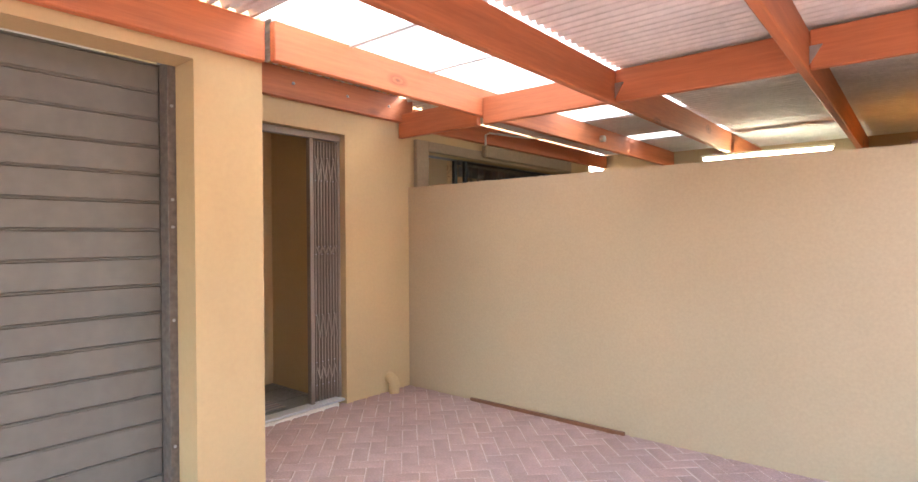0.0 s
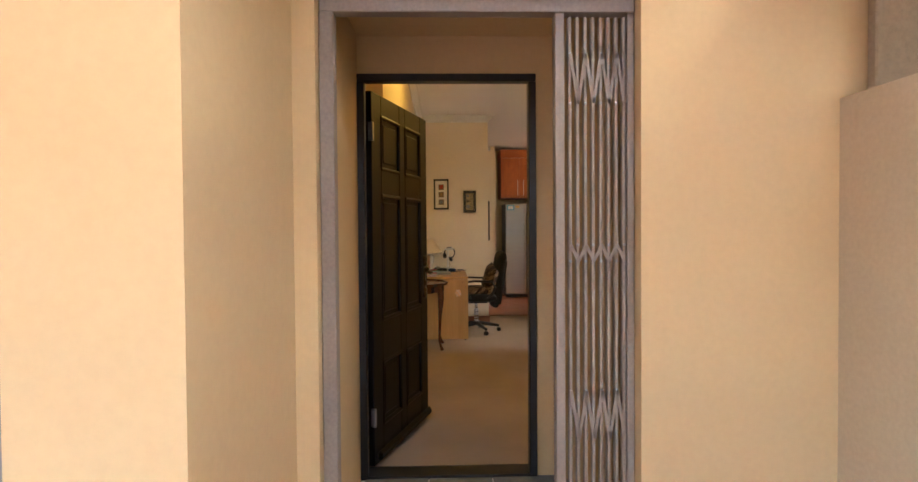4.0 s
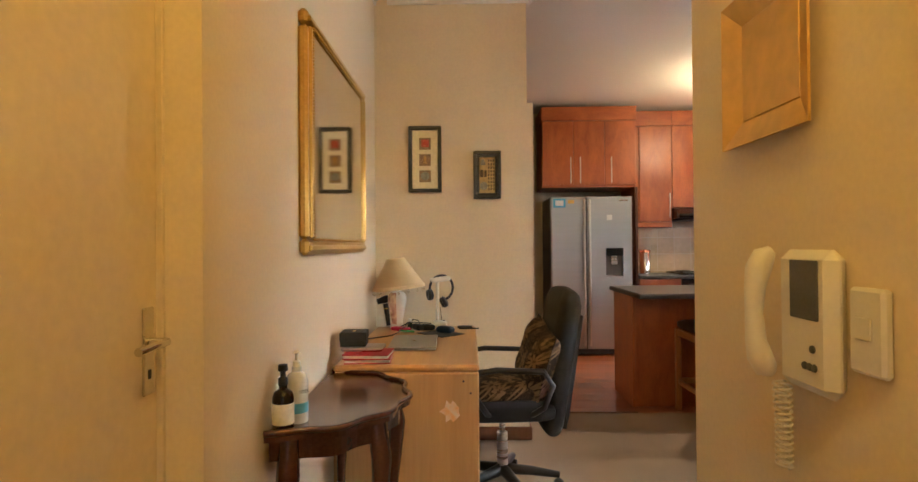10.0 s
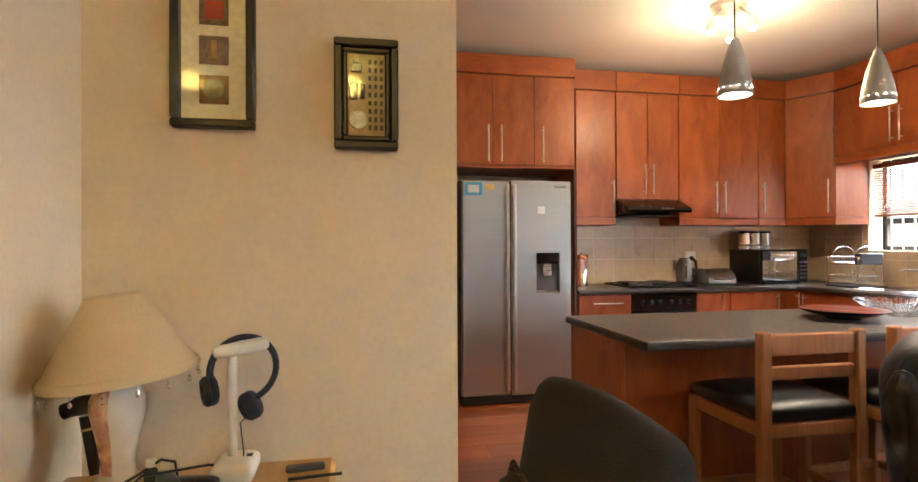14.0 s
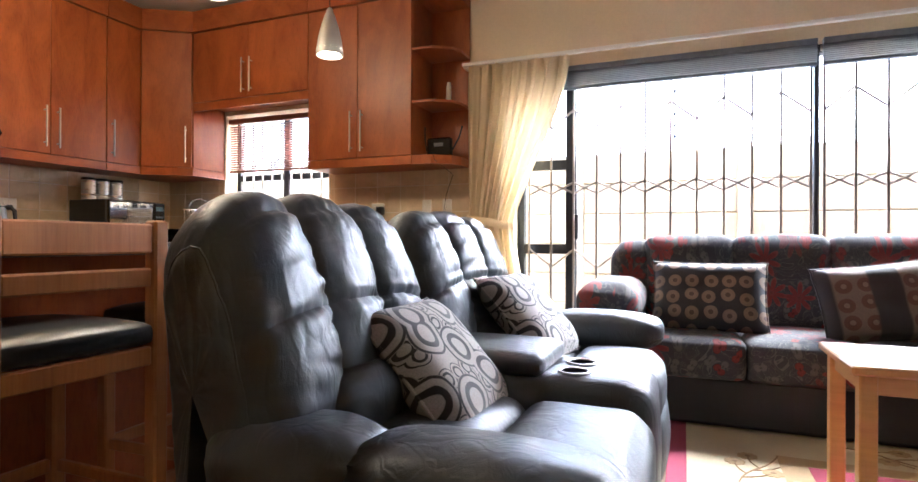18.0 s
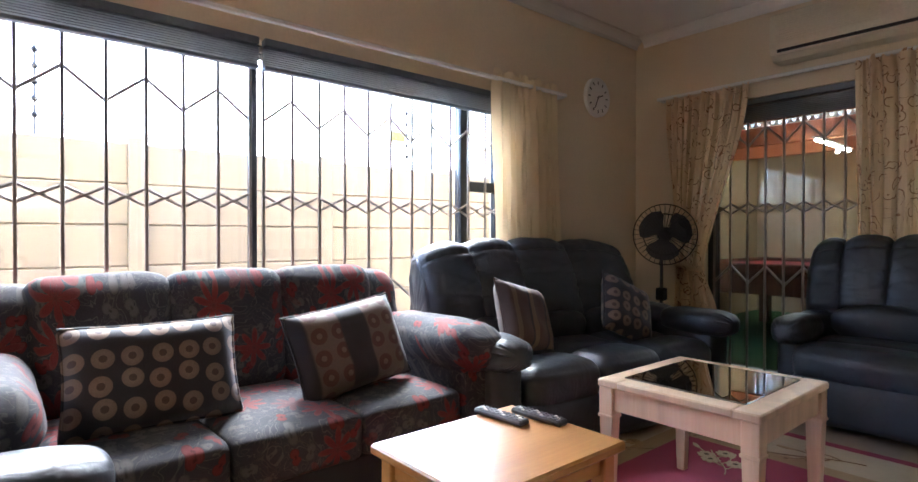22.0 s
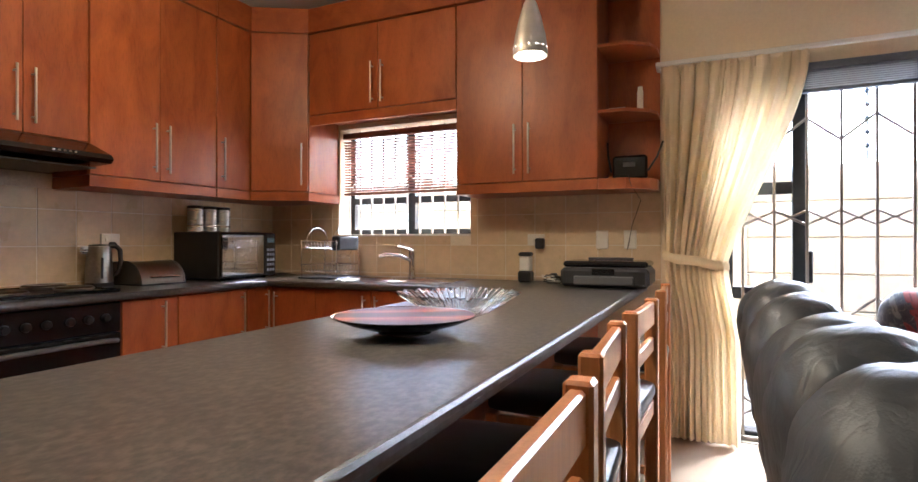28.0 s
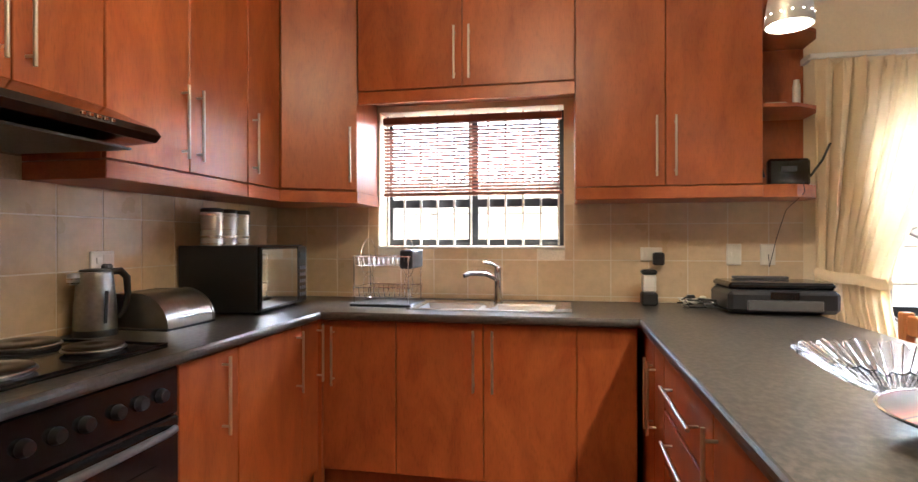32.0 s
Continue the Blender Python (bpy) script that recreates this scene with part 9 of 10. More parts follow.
piece("screen", Shape().box(-6.605, -6.515, 3.251, 3.255, 1.10, 1.215, 0.004), GREY_PLASTIC, ph, "grey screen")
for x, z in ((-6.535, 1.045), (-6.56, 1.01), (-6.545, 1.01), (-6.53, 1.01)):
    piece("button", Shape().lathe([(0.008, 0), (0.007, 0.004), (0, 0.005)], (0, 0, 0), 10, pose(x, 3.255, z, 90, 0, 0)), GREY_PLASTIC, ph)
coil = [(-6.655 + 0.012 * math.cos(k * 0.9) + 0.01 * math.sin(k * 0.02), 3.255 + 0.012 * math.sin(k * 0.9), 0.96 - 0.0018 * k) for k in range(100)]
coil += [(-6.63 + 0.012 * math.cos(k * 0.9), 3.255 + 0.012 * math.sin(k * 0.9), 0.785 + 0.0018 * k) for k in range(96)]
piece("cord", Shape().tube(coil, 0.0028, 5), WHITE_PLASTIC, ph, "coiled cream cord")
ss = at_base("light_switch", (-6.43, 3.298, 1.12), "cream single light switch beside the intercom", "light switch")
piece("plate", Shape().box(-6.47, -6.385, 3.278, 3.298, 1.02, 1.17, 0.006), WHITE_PLASTIC, ss)
piece("rocker", Shape().box(-6.45, -6.41, 3.274, 3.278, 1.08, 1.12, 0.002), WHITE_PLASTIC, ss)
stand(0.0, HALL)
hl = at_base("ceiling_lamp", (-5.55, 2.62, CEIL), "small round opal ceiling lamp, lit, in the hall", "ceiling lamp")
piece("base", Shape().lathe([(0.13, -0.001), (0.13, -0.02), (0.0, -0.022)], (-5.55, 2.62, CEIL), 28), PAINT_WHITE, hl)
piece("rim", Shape().tube([(-5.55 + 0.12 * math.cos(math.tau * k / 24), 2.62 + 0.12 * math.sin(math.tau * k / 24), CEIL - 0.03) for k in range(24)], 0.008, 6, True), NICKEL, hl)

# mirror
mr = at_base("mirror", (-8.02, 2.0, 1.21), "large gilt-framed wall mirror with a beaded edge", "mirror")
x0, x1, z0, z1 = -8.525, -7.437, 1.22, 2.10
for a, b, c, d in ((x0, x1, z0, z0 + 0.058), (x0, x1, z1 - 0.058, z1)):
    piece("frame_rail", Shape().box(a, b, 2.0005, 2.035, c, d, 0.012).box(a + 0.01, b - 0.01, 2.03, 2.045, c + 0.012, d - 0.022, 0.006), GOLD, mr)
for a, b in ((x0, x0 + 0.058), (x1 - 0.058, x1)):
    piece("frame_stile", Shape().box(a, b, 2.0005, 2.0345, z0 + 0.058, z1 - 0.058, 0.01).box(a + 0.012, b - 0.022, 2.03, 2.0445, z0 + 0.0585, z1 - 0.0585, 0.006), GOLD, mr)
bd = Shape()
for k in range(290):
    u = k / 290 * 2 * (x1 - x0 + z1 - z0 - 0.22)
    ww, hh = x1 - x0 - 0.11, z1 - z0 - 0.11
    if u < ww:
        px, pz = x0 + 0.055 + u, z0 + 0.055
    elif u < ww + hh:
        px, pz = x1 - 0.055, z0 + 0.055 + u - ww
    elif u < 2 * ww + hh:
        px, pz = x1 - 0.055 - (u - ww - hh), z1 - 0.055
    else:
        px, pz = x0 + 0.055, z1 - 0.055 - (u - 2 * ww - hh)
    bd.lathe([(0.0, -0.005), (0.0055, -0.002), (0.0055, 0.0025), (0.0, 0.0055)], (px, 2.041, pz), 6)
tagged(piece("beading", bd, GOLD, mr), kind="stuff")
piece("glass", Shape().box(x0 + 0.055, x1 - 0.055, 2.030, 2.034, z0 + 0.055, z1 - 0.055), MIRROR, mr)


# framed pictures
THIN_GLASS = glass("picture_glass", (1, 1, 1), 0.0, 1.2)


def picture(y0, y1, z0, z1, mount, label, inner=0.0):
    """A black box frame with a mount behind glass; inner adds a stepped inside edge."""
    p = at_base("picture_frame", (-9.07, (y0 + y1) / 2, z0), label, "picture")
    f = 0.022
    for depth, d0, w in ((-9.042, 0.0, f),) + (((-9.052, f + 0.0005, inner),) if inner else ()):
        a, b, c, e = y0 + d0, y1 - d0, z0 + d0, z1 - d0
        for q in ((a, b, c, c + w), (a, b, e - w, e), (a, a + w, c + w, e - w), (b - w, b, c + w, e - w)):
            piece("frame_bar", Shape().box(-9.079, depth, *q, 0.004), BLACK_FRAME, p)
    g = f + inner + 0.001
    piece("mount", Shape().box(-9.079, -9.066, y0 + g, y1 - g, z0 + g, z1 - g), mount, p)
    pane = piece("glass", Shape().box(-9.0555, -9.053, y0 + g, y1 - g, z0 + g, z1 - g), THIN_GLASS, p)
    pane.visible_shadow = False
    return p


REDP = surface("red_print", (0.45, 0.045, 0.02), 0.6, grain=60, spread=0.3)
BRNP = surface("brown_paper", (0.24, 0.15, 0.085), 0.8, grain=70, spread=0.35)
DKP = surface("dark_print", (0.07, 0.055, 0.045), 0.7, grain=40, spread=0.4)
AMBER = surface("amber_charm", (0.42, 0.24, 0.07), 0.45, 0.2, grain=40, spread=0.3)
PEWTER = surface("pewter_charm", (0.22, 0.23, 0.24), 0.35, 0.8, grain=50, spread=0.4)
IVORY = surface("ivory_mount", (0.82, 0.76, 0.64), 0.8, grain=60)
GOLDP = surface("gold_paper", (0.40, 0.31, 0.16), 0.6, 0.1, grain=25, spread=0.3)
cy = 2.325
p = picture(2.22, 2.43, 1.595, 2.02, IVORY, "black framed picture of three small keepsakes in square windows")
for z in (1.908, 1.803, 1.698):
    piece("window_paper", Shape().box(-9.0655, -9.0635, cy - 0.037, cy + 0.037, z - 0.038, z + 0.038, 0.001), BRNP, p)
piece("charm", Shape().box(-9.0634, -9.060, cy - 0.022, cy + 0.026, 1.886, 1.934, 0.002), REDP, p, "red square charm")
piece("charm", Shape().box(-9.0634, -9.059, cy - 0.008, cy + 0.008, 1.785, 1.829, 0.004).box(-9.0634, -9.060, cy - 0.014, cy + 0.014, 1.779, 1.787, 0.002), AMBER, p, "small amber figure")
piece("charm", Shape().lathe([(0.028, 0.0), (0.027, 0.004), (0.02, 0.0035), (0.0, 0.005)], (0, 0, 0), 20, pose(-9.0634, cy, 1.700, 0, 90, 0)), PEWTER, p, "pewter coin")
cy = 2.725
p = picture(2.637, 2.813, 1.55, 1.855, GOLDP, "small black shadow-box frame with three keepsakes on gold paper", 0.014)
for k in range(3):
    y = cy + 0.006 + k * 0.016
    for j in range(9):
        piece("script_bar", Shape().box(-9.0657, -9.0652, y, y + 0.008, 1.605 + j * 0.023, 1.618 + j * 0.023), DKP, p)
piece("charm", Shape().box(-9.0655, -9.060, cy - 0.042, cy - 0.012, 1.765, 1.790, 0.004).box(-9.0655, -9.061, cy - 0.036, cy - 0.018, 1.79, 1.803, 0.004), PEWTER, p, "small bell-shaped charm")
piece("charm", Shape().box(-9.0655, -9.060, cy - 0.046, cy - 0.024, 1.688, 1.735, 0.003).box(-9.0655, -9.0605, cy - 0.018, cy - 0.004, 1.690, 1.733, 0.003), DKP, p, "dark tablet charm")
piece("charm", Shape().lathe([(0.026, 0.0), (0.025, 0.004), (0.018, 0.0035), (0.0, 0.005)], (0, 0, 0), 20, pose(-9.0655, cy - 0.022, 1.632, 0, 90, 0)), PEWTER, p, "pewter coin")
cpf = at_base("picture_frame", (-11.92, 3.1, 1.2), "dark narrow picture frame in the passage", "picture")
piece("frame_bar", Shape().box(-11.929, -11.905, 2.70, 3.24, 1.10, 1.85, 0.004), BLACK_FRAME, cpf)

# ---- half-moon table ----
stand(-0.02, HALL)
hm = at_base("console_table", (-7.415, 2.02, 0), "dark mahogany half-round console table with a pie-crust rim", "table")
TH = 0.72
prof2 = []
for k in range(49):
    a = math.pi * k / 48
    r = 1 + 0.03 * math.cos(a * 12)
    prof2.append((-7.415 + 0.385 * math.cos(a) * r, 2.022 + 0.36 * math.sin(a) ** 0.9 * r if math.sin(a) > 0 else 2.022))
piece("tabletop", prism(prof2, TH - 0.022, TH), MAHOGANY, hm)
piece("rim", Shape().tube([(x, y, TH + 0.004) for x, y in prof2], 0.010, 8), MAHOGANY, hm)
inner = [(-7.415 + (x + 7.415) * 0.9, 2.022 + (y - 2.022) * 0.9) for x, y in prof2]
piece("apron", prism(inner, TH - 0.09, TH - 0.0225), MAHOGANY, hm)
for x, y in ((-7.09, 2.07), (-7.74, 2.07), (-7.24, 2.30), (-7.59, 2.30)):
    ox, oy = (x + 7.415) * 0.12, (y - 2.02) * 0.12
    pts = [(x, y, TH - 0.03), (x + ox * 0.6, y + oy * 0.6, TH - 0.14), (x + ox * 0.2, y + oy * 0.2, 0.34), (x, y, 0.10), (x + ox * 0.6, y + oy * 0.6, 0.03), (x + ox, y + oy, 0.0)]
    piece("leg", Shape().tube(pts, 0.02, 10, False, True, [0.030, 0.034, 0.018, 0.012, 0.014, 0.022]), MAHOGANY, hm)
bt = at_base("spray_bottle", (-7.085, 2.055, TH), "dark brown glass bottle with a black pump and cream label", "bottle")
piece("bottle", Shape().lathe([(0.030, 0), (0.031, 0.09), (0.026, 0.105), (0.012, 0.115), (0.012, 0.125)], (-7.085, 2.055, TH), 20), surface("brown_glass", (0.02, 0.010, 0.006), 0.12, grain=20, bump=0), bt)
piece("label", Shape().lathe([(0.0315, 0.015), (0.0315, 0.075)], (-7.085, 2.055, TH), 20), IVORY, bt)
piece("pump", Shape().lathe([(0.014, 0.125), (0.014, 0.145), (0.008, 0.15), (0.008, 0.165), (0.015, 0.167), (0.013, 0.185), (0.0, 0.186)], (-7.085, 2.055, TH), 14), BLACK_PLASTIC, bt)
b2 = at_base("pump_bottle", (-7.15, 2.075, TH), "clear sanitiser pump bottle with a white and blue label", "bottle")
piece("bottle", Shape().lathe([(0.034, 0), (0.034, 0.12), (0.028, 0.14), (0.014, 0.15), (0.014, 0.165)], (-7.15, 2.075, TH), 20), surface("milky_bottle", (0.62, 0.63, 0.62), 0.2, grain=20, bump=0), b2)
piece("label", Shape().lathe([(0.0345, 0.03), (0.0345, 0.06)], (-7.15, 2.075, TH), 20), surface("blue_label", (0.12, 0.42, 0.60), 0.5, grain=20), b2)
piece("pump", Shape().lathe([(0.012, 0.165), (0.012, 0.18), (0.005, 0.185), (0.005, 0.205), (0.012, 0.207), (0.0, 0.215)], (-7.15, 2.075, TH), 12), WHITE_PLASTIC, b2)
tx = bpy.data.curves.new("label_text", "FONT")
tx.body, tx.size, tx.align_x, tx.extrude = "TIZER", 0.014, "CENTER", 0.0003
lt = new("label_text", tx)
lt.parent = b2
lt.matrix_local = pose(0.022, 0.0285, 0.09, 90, 0, 142)
lt.data.materials.append(GREY_PLASTIC)

# ---- desk ----
stand(0.0, HALL)
dk = at_base("desk", (-8.40, 2.36, 0), "light oak veneer desk with rounded edges", "desk")
DX0, DX1, DY0, DY1, DT = -8.93, -7.80, 2.03, 2.642, 0.752
piece("desktop", Shape().box(DX0, DX1, DY0, DY1, DT - 0.03, DT, 0.010), OAK, dk)
piece("end_panel", Shape().box(DX1 - 0.03, DX1 - 0.001, DY0, DY1 - 0.002, 0.01, DT - 0.031, 0.006), wood("oak_end_veneer", (0.52, 0.30, 0.105), (0.40, 0.21, 0.065), 0.4, "z", 5.0, 0.15, 0.0, 0.45), dk)
piece("end_panel", Shape().box(DX0 + 0.001, DX0 + 0.03, DY0, DY1 - 0.002, 0.01, DT - 0.031, 0.006), OAK, dk)
piece("back_panel", Shape().box(DX0 + 0.031, DX1 - 0.031, DY0 + 0.02, DY0 + 0.04, 0.25, DT - 0.032), OAK, dk)
for x, y in ((DX1 - 0.018, 2.10), (DX1 - 0.018, 2.60), (DX0 + 0.018, 2.10), (DX0 + 0.018, 2.60)):
    piece("foot", Shape().lathe([(0.012, 0), (0.012, 0.012)], (x, y, 0), 10), BLACK_PLASTIC, dk)
for y, z in ((2.575, 0.685), (2.605, 0.635)):
    piece("screw", Shape().lathe([(0.005, 0), (0.004, 0.002), (0, 0.002)], (0, 0, 0), 8, pose(DX1 - 0.001, y, z, 0, 90, 0)), BLACK_PLASTIC, dk)
STK = surface("torn_orange_sticker", (0.55, 0.28, 0.10), 0.6, grain=28, spread=0.7, second=(0.70, 0.62, 0.50))
s = Shape()
ring = [(0.0, 0.034 * (1 + 0.35 * math.sin(k * 2.4)) * math.cos(math.tau * k / 12), 0.042 * (1 + 0.25 * math.cos(k * 3.1)) * math.sin(math.tau * k / 12)) for k in range(12)]
s.v = ring + [(0.0008, y, z) for x, y, z in ring]
s.f = [tuple(range(12))[::-1], tuple(range(12, 24))] + [(k, (k + 1) % 12, 12 + (k + 1) % 12, 12 + k) for k in range(12)]
single("sticker", s, STK, "torn orange sticker on the end of the desk", "sticker", (DX1 - 0.0005, 2.52, 0.56))
# lamp
la = at_base("table_lamp", (-8.87, 2.165, DT), "cream fringed table lamp with a floral ceramic base", "table lamp")
CER = surface("white_ceramic", (0.78, 0.74, 0.66), 0.25, grain=24, spread=0.05, bump=0.02)
PANEL = surface("floral_ceramic_panel", (0.66, 0.50, 0.30), 0.28, grain=34, spread=0.5, second=(0.50, 0.20, 0.17), bump=0.02, big=16, blotch=0.3)
VASE = [(0.046, 0.0), (0.048, 0.012), (0.036, 0.026), (0.034, 0.05), (0.045, 0.11), (0.057, 0.165), (0.056, 0.19), (0.044, 0.215), (0.020, 0.225), (0.020, 0.235), (0.0, 0.236)]
piece("base", Shape().lathe(VASE, (-8.87, 2.165, DT), 32), CER, la)
s = Shape().sheet([[((r + 0.0008) * math.cos(math.radians(d)), (r + 0.0008) * math.sin(math.radians(d)), z) for r, z in VASE[2:8]] for d in range(-130, 1, 10)])
s.v = [(-8.87 + x, 2.165 + y, DT + z) for x, y, z in s.v]
s.smooth = True
piece("painted_panel", s, PANEL, la)
piece("stem", Shape().tube([(-8.87, 2.165, DT + 0.23), (-8.87, 2.165, DT + 0.30)], 0.008, 8), NICKEL, la)
TILT = pose(-8.87, 2.165, DT + 0.32, 6, 0, 0) @ pose(0, 0, -0.32)
piece("shade", Shape().lathe([(0.158, 0.240), (0.150, 0.262), (0.057, 0.418), (0.055, 0.420)], (0, 0, 0), 48, TILT), SHADE_CLOTH, la)
piece("braid", Shape().lathe([(0.1565, 0.237), (0.160, 0.238), (0.161, 0.246), (0.1585, 0.255), (0.1545, 0.258)], (0, 0, 0), 48, TILT), SHADE_CLOTH, la, "pale braid round the foot of the shade")
piece("braid", Shape().lathe([(0.0535, 0.417), (0.0565, 0.414), (0.0575, 0.418), (0.0555, 0.423), (0.053, 0.422)], (0, 0, 0), 32, TILT), SHADE_CLOTH, la)
BEAD = glass("clear_bead_glass", (0.95, 0.92, 0.85), 0.05)
for k in range(16):
    a = math.tau * (k + 0.3) / 16
    piece("bead", Shape().lathe([(0.0, 0.2365), (0.0008, 0.236), (0.0008, 0.226), (0.0035, 0.223), (0.0045, 0.219), (0.0028, 0.214), (0.0, 0.2125)], (0, 0, 0), 8, TILT @ pose(0.157 * math.cos(a), 0.157 * math.sin(a), 0)), BEAD, la)
# headphone stand
hp = at_base("headphone_stand", (-8.86, 2.41, DT), "white headphone stand holding navy headphones", "headphone stand")
piece("base", Shape().puff((-8.845, 2.42, DT + 0.022), (0.062, 0.048, 0.0215), 0.020, (0, 0, 0.002), 10), WHITE_PLASTIC, hp)
piece("button", Shape().box(-8.862, -8.846, 2.442, 2.456, DT + 0.044, DT + 0.0465, 0.001), BLACK_PLASTIC, hp)
piece("pole", Shape().tube([(-8.86, 2.41, DT + 0.04), (-8.86, 2.41, DT + 0.28)], 0.011, 10), WHITE_PLASTIC, hp)
piece("cradle", Shape().puff((0, 0.018, 0), (0.028, 0.062, 0.016), 0.014, n=6, m=pose(-8.86, 2.41, DT + 0.292, 6, 0, 20)), WHITE_PLASTIC, hp)
NAVY = surface("navy_plastic", (0.012, 0.016, 0.035), 0.4, grain=60)
hpd = at_base("headphones", (-8.87, 2.43, DT + 0.22), "navy blue on-ear headphones hanging on a white stand", "headphones")
HC, HX = Vector((-8.865, 2.435, DT + 0.242)), Vector((-0.42, 0.91, 0))
arc = [HC + HX * (0.075 * math.cos(a)) + Vector((0, 0, 0.075 * math.sin(a))) for a in (math.radians(-75 + 275 * k / 28) for k in range(29))]
piece("band", Shape().tube(arc, 0.008, 8), NAVY, hpd)
for k, ry, rz in ((28, 84, 112), (0, 62, 78)):
    x, y, z = arc[k]
    C2 = pose(x + 0.006, y, z - 0.012, 0, 0, rz) @ pose(0, 0, 0, 0, ry, 0)
    piece("ear_cup", Shape().lathe([(0.0, 0.014), (0.022, 0.014), (0.031, 0.010), (0.034, 0.003), (0.034, -0.004), (0.0, -0.004)], (0, 0, 0), 24, C2), NAVY, hpd)
    piece("ear_pad", Shape().lathe([(0.0, -0.012), (0.017, -0.012), (0.020, -0.019), (0.028, -0.020), (0.034, -0.013), (0.034, -0.005), (0.0, -0.0045)], (0, 0, 0), 24, C2), BLACK_PLASTIC, hpd)
piece("cable", Shape().tube([arc[0] + Vector((0.004, 0, -0.03)), (-8.857, 2.428, DT + 0.12), (-8.853, 2.436, DT + 0.05), (-8.80, 2.44, DT + 0.004)], 0.0016, 5), BLACK_PLASTIC, hpd)
# laptop, box, books and clutter
lp = thing("laptop", (-8.30, 2.322, DT + 0.0005), "closed silver laptop on the desk", "laptop", "", 92)
part("base", Shape().box(-0.116, 0.116, -0.185, 0.185, 0.002, 0.011, 0.004), STEEL, lp)
part("lid", Shape().box(-0.116, 0.116, -0.185, 0.185, 0.0115, 0.018, 0.004), surface("silver_laptop_lid", (0.40, 0.385, 0.36), 0.38, 0.7, grain=80), lp)
part("badge", Shape().lathe([(0.012, 0.018), (0.0, 0.0185)], (0, 0, 0), 16), CHROME, lp)
RED = surface("red_book_cover", (0.48, 0.02, 0.025), 0.45, grain=40)
for k, (dx, tn, c2) in enumerate(((0.0, 3, RED), (0.01, -2, RED))):
    bk = thing("book", (-7.905 + dx, 2.165, DT + 0.0005 + k * 0.0205), "red hardcover book in a small stack on the desk", "book", "stack of red books", tn)
    part("cover", Shape().box(-0.08, 0.08, -0.098, 0.098, 0.0, 0.004, 0.001).box(-0.08, 0.08, -0.098, 0.098, 0.016, 0.0198, 0.001), c2, bk)
    part("pages", Shape().box(-0.075, 0.075, -0.094, 0.094, 0.0042, 0.0158), paper, bk)
single("metal_case", Shape().box(-0.06, 0.06, -0.09, 0.09, 0.0, 0.017, 0.006), STEEL, "flat silver metal case on the books", "case", (-7.94, 2.135, DT + 0.042))
bx = thing("gift_box", (-7.955, 2.09, DT + 0.0595), "dark green-black square box on the desk", "box", "", 4)
DGB = surface("dark_green_card", (0.018, 0.022, 0.018), 0.55, grain=60)
part("box", Shape().box(-0.055, 0.055, -0.055, 0.055, 0.0, 0.03, 0.002), DGB, bx)
part("lid", Shape().box(-0.0575, 0.0575, -0.0575, 0.0575, 0.025, 0.062, 0.003), DGB, bx)
part("stamp", Shape().box(-0.02, 0.02, -0.006, 0.006, 0.062, 0.0625), GOLD, bx)
mp = single("mouse_pad", prism([(-0.11, -0.085), (0.11, -0.085), (0.11, 0.085), (-0.11, 0.085)], 0.0, 0.003), surface("grey_mouse_pad", (0.03, 0.035, 0.05), 0.8, grain=120), "dark grey mouse pad on the desk", "mouse pad", (-8.63, 2.44, DT + 0.0005), 44)
single("mouse", Shape().puff((0, 0, 0.016), (0.052, 0.030, 0.016), 0.015, (0, 0, 0.006), 8), surface("blue_mouse_plastic", (0.01, 0.04, 0.14), 0.3, grain=40), "blue computer mouse on the mouse pad", "mouse", (-8.66, 2.465, DT + 0.004), 60)
single("red_pen_case", Shape().box(-0.06, 0.06, -0.025, 0.025, 0.0, 0.022, 0.006), surface("pink_red_case", (0.62, 0.03, 0.10), 0.4, grain=40), "pink and red pencil case on the desk", "pencil case", (-8.75, 2.20, DT + 0.0005), 58)
single("marker", Shape().tube([(-0.05, 0, 0.006), (0.05, 0, 0.006)], 0.006, 8), surface("green_plastic", (0.04, 0.30, 0.06), 0.4, grain=40), "green marker pen on the desk", "pen", (-8.70, 2.24, DT + 0.0005), 62)
for x, y, tn in ((-8.79, 2.295, 30), (-8.775, 2.35, 80)):
    single("camera_remote", Shape().puff((0, 0, 0.016), (0.05, 0.02, 0.016), 0.012, (0, 0, 0.003), 6), BLACK_PLASTIC, "small black gadget among the desk clutter", "gadget", (x, y, DT + 0.0005), tn, "desk gadgets")
gb = thing("bottle", (-8.83, 2.245, DT + 0.0005), "small dark green glass bottle with a white cap", "bottle")
part("body", Shape().lathe([(0.013, 0), (0.014, 0.003), (0.014, 0.034), (0.008, 0.041), (0.0, 0.042)], (0, 0, 0), 16), surface("dark_green_glass", (0.05, 0.075, 0.06), 0.15, grain=20), gb)
part("cap", Shape().lathe([(0.0095, 0.0425), (0.0105, 0.044), (0.0105, 0.058), (0.009, 0.060), (0.0, 0.060)], (0, 0, 0), 16), WHITE_PLASTIC, gb)
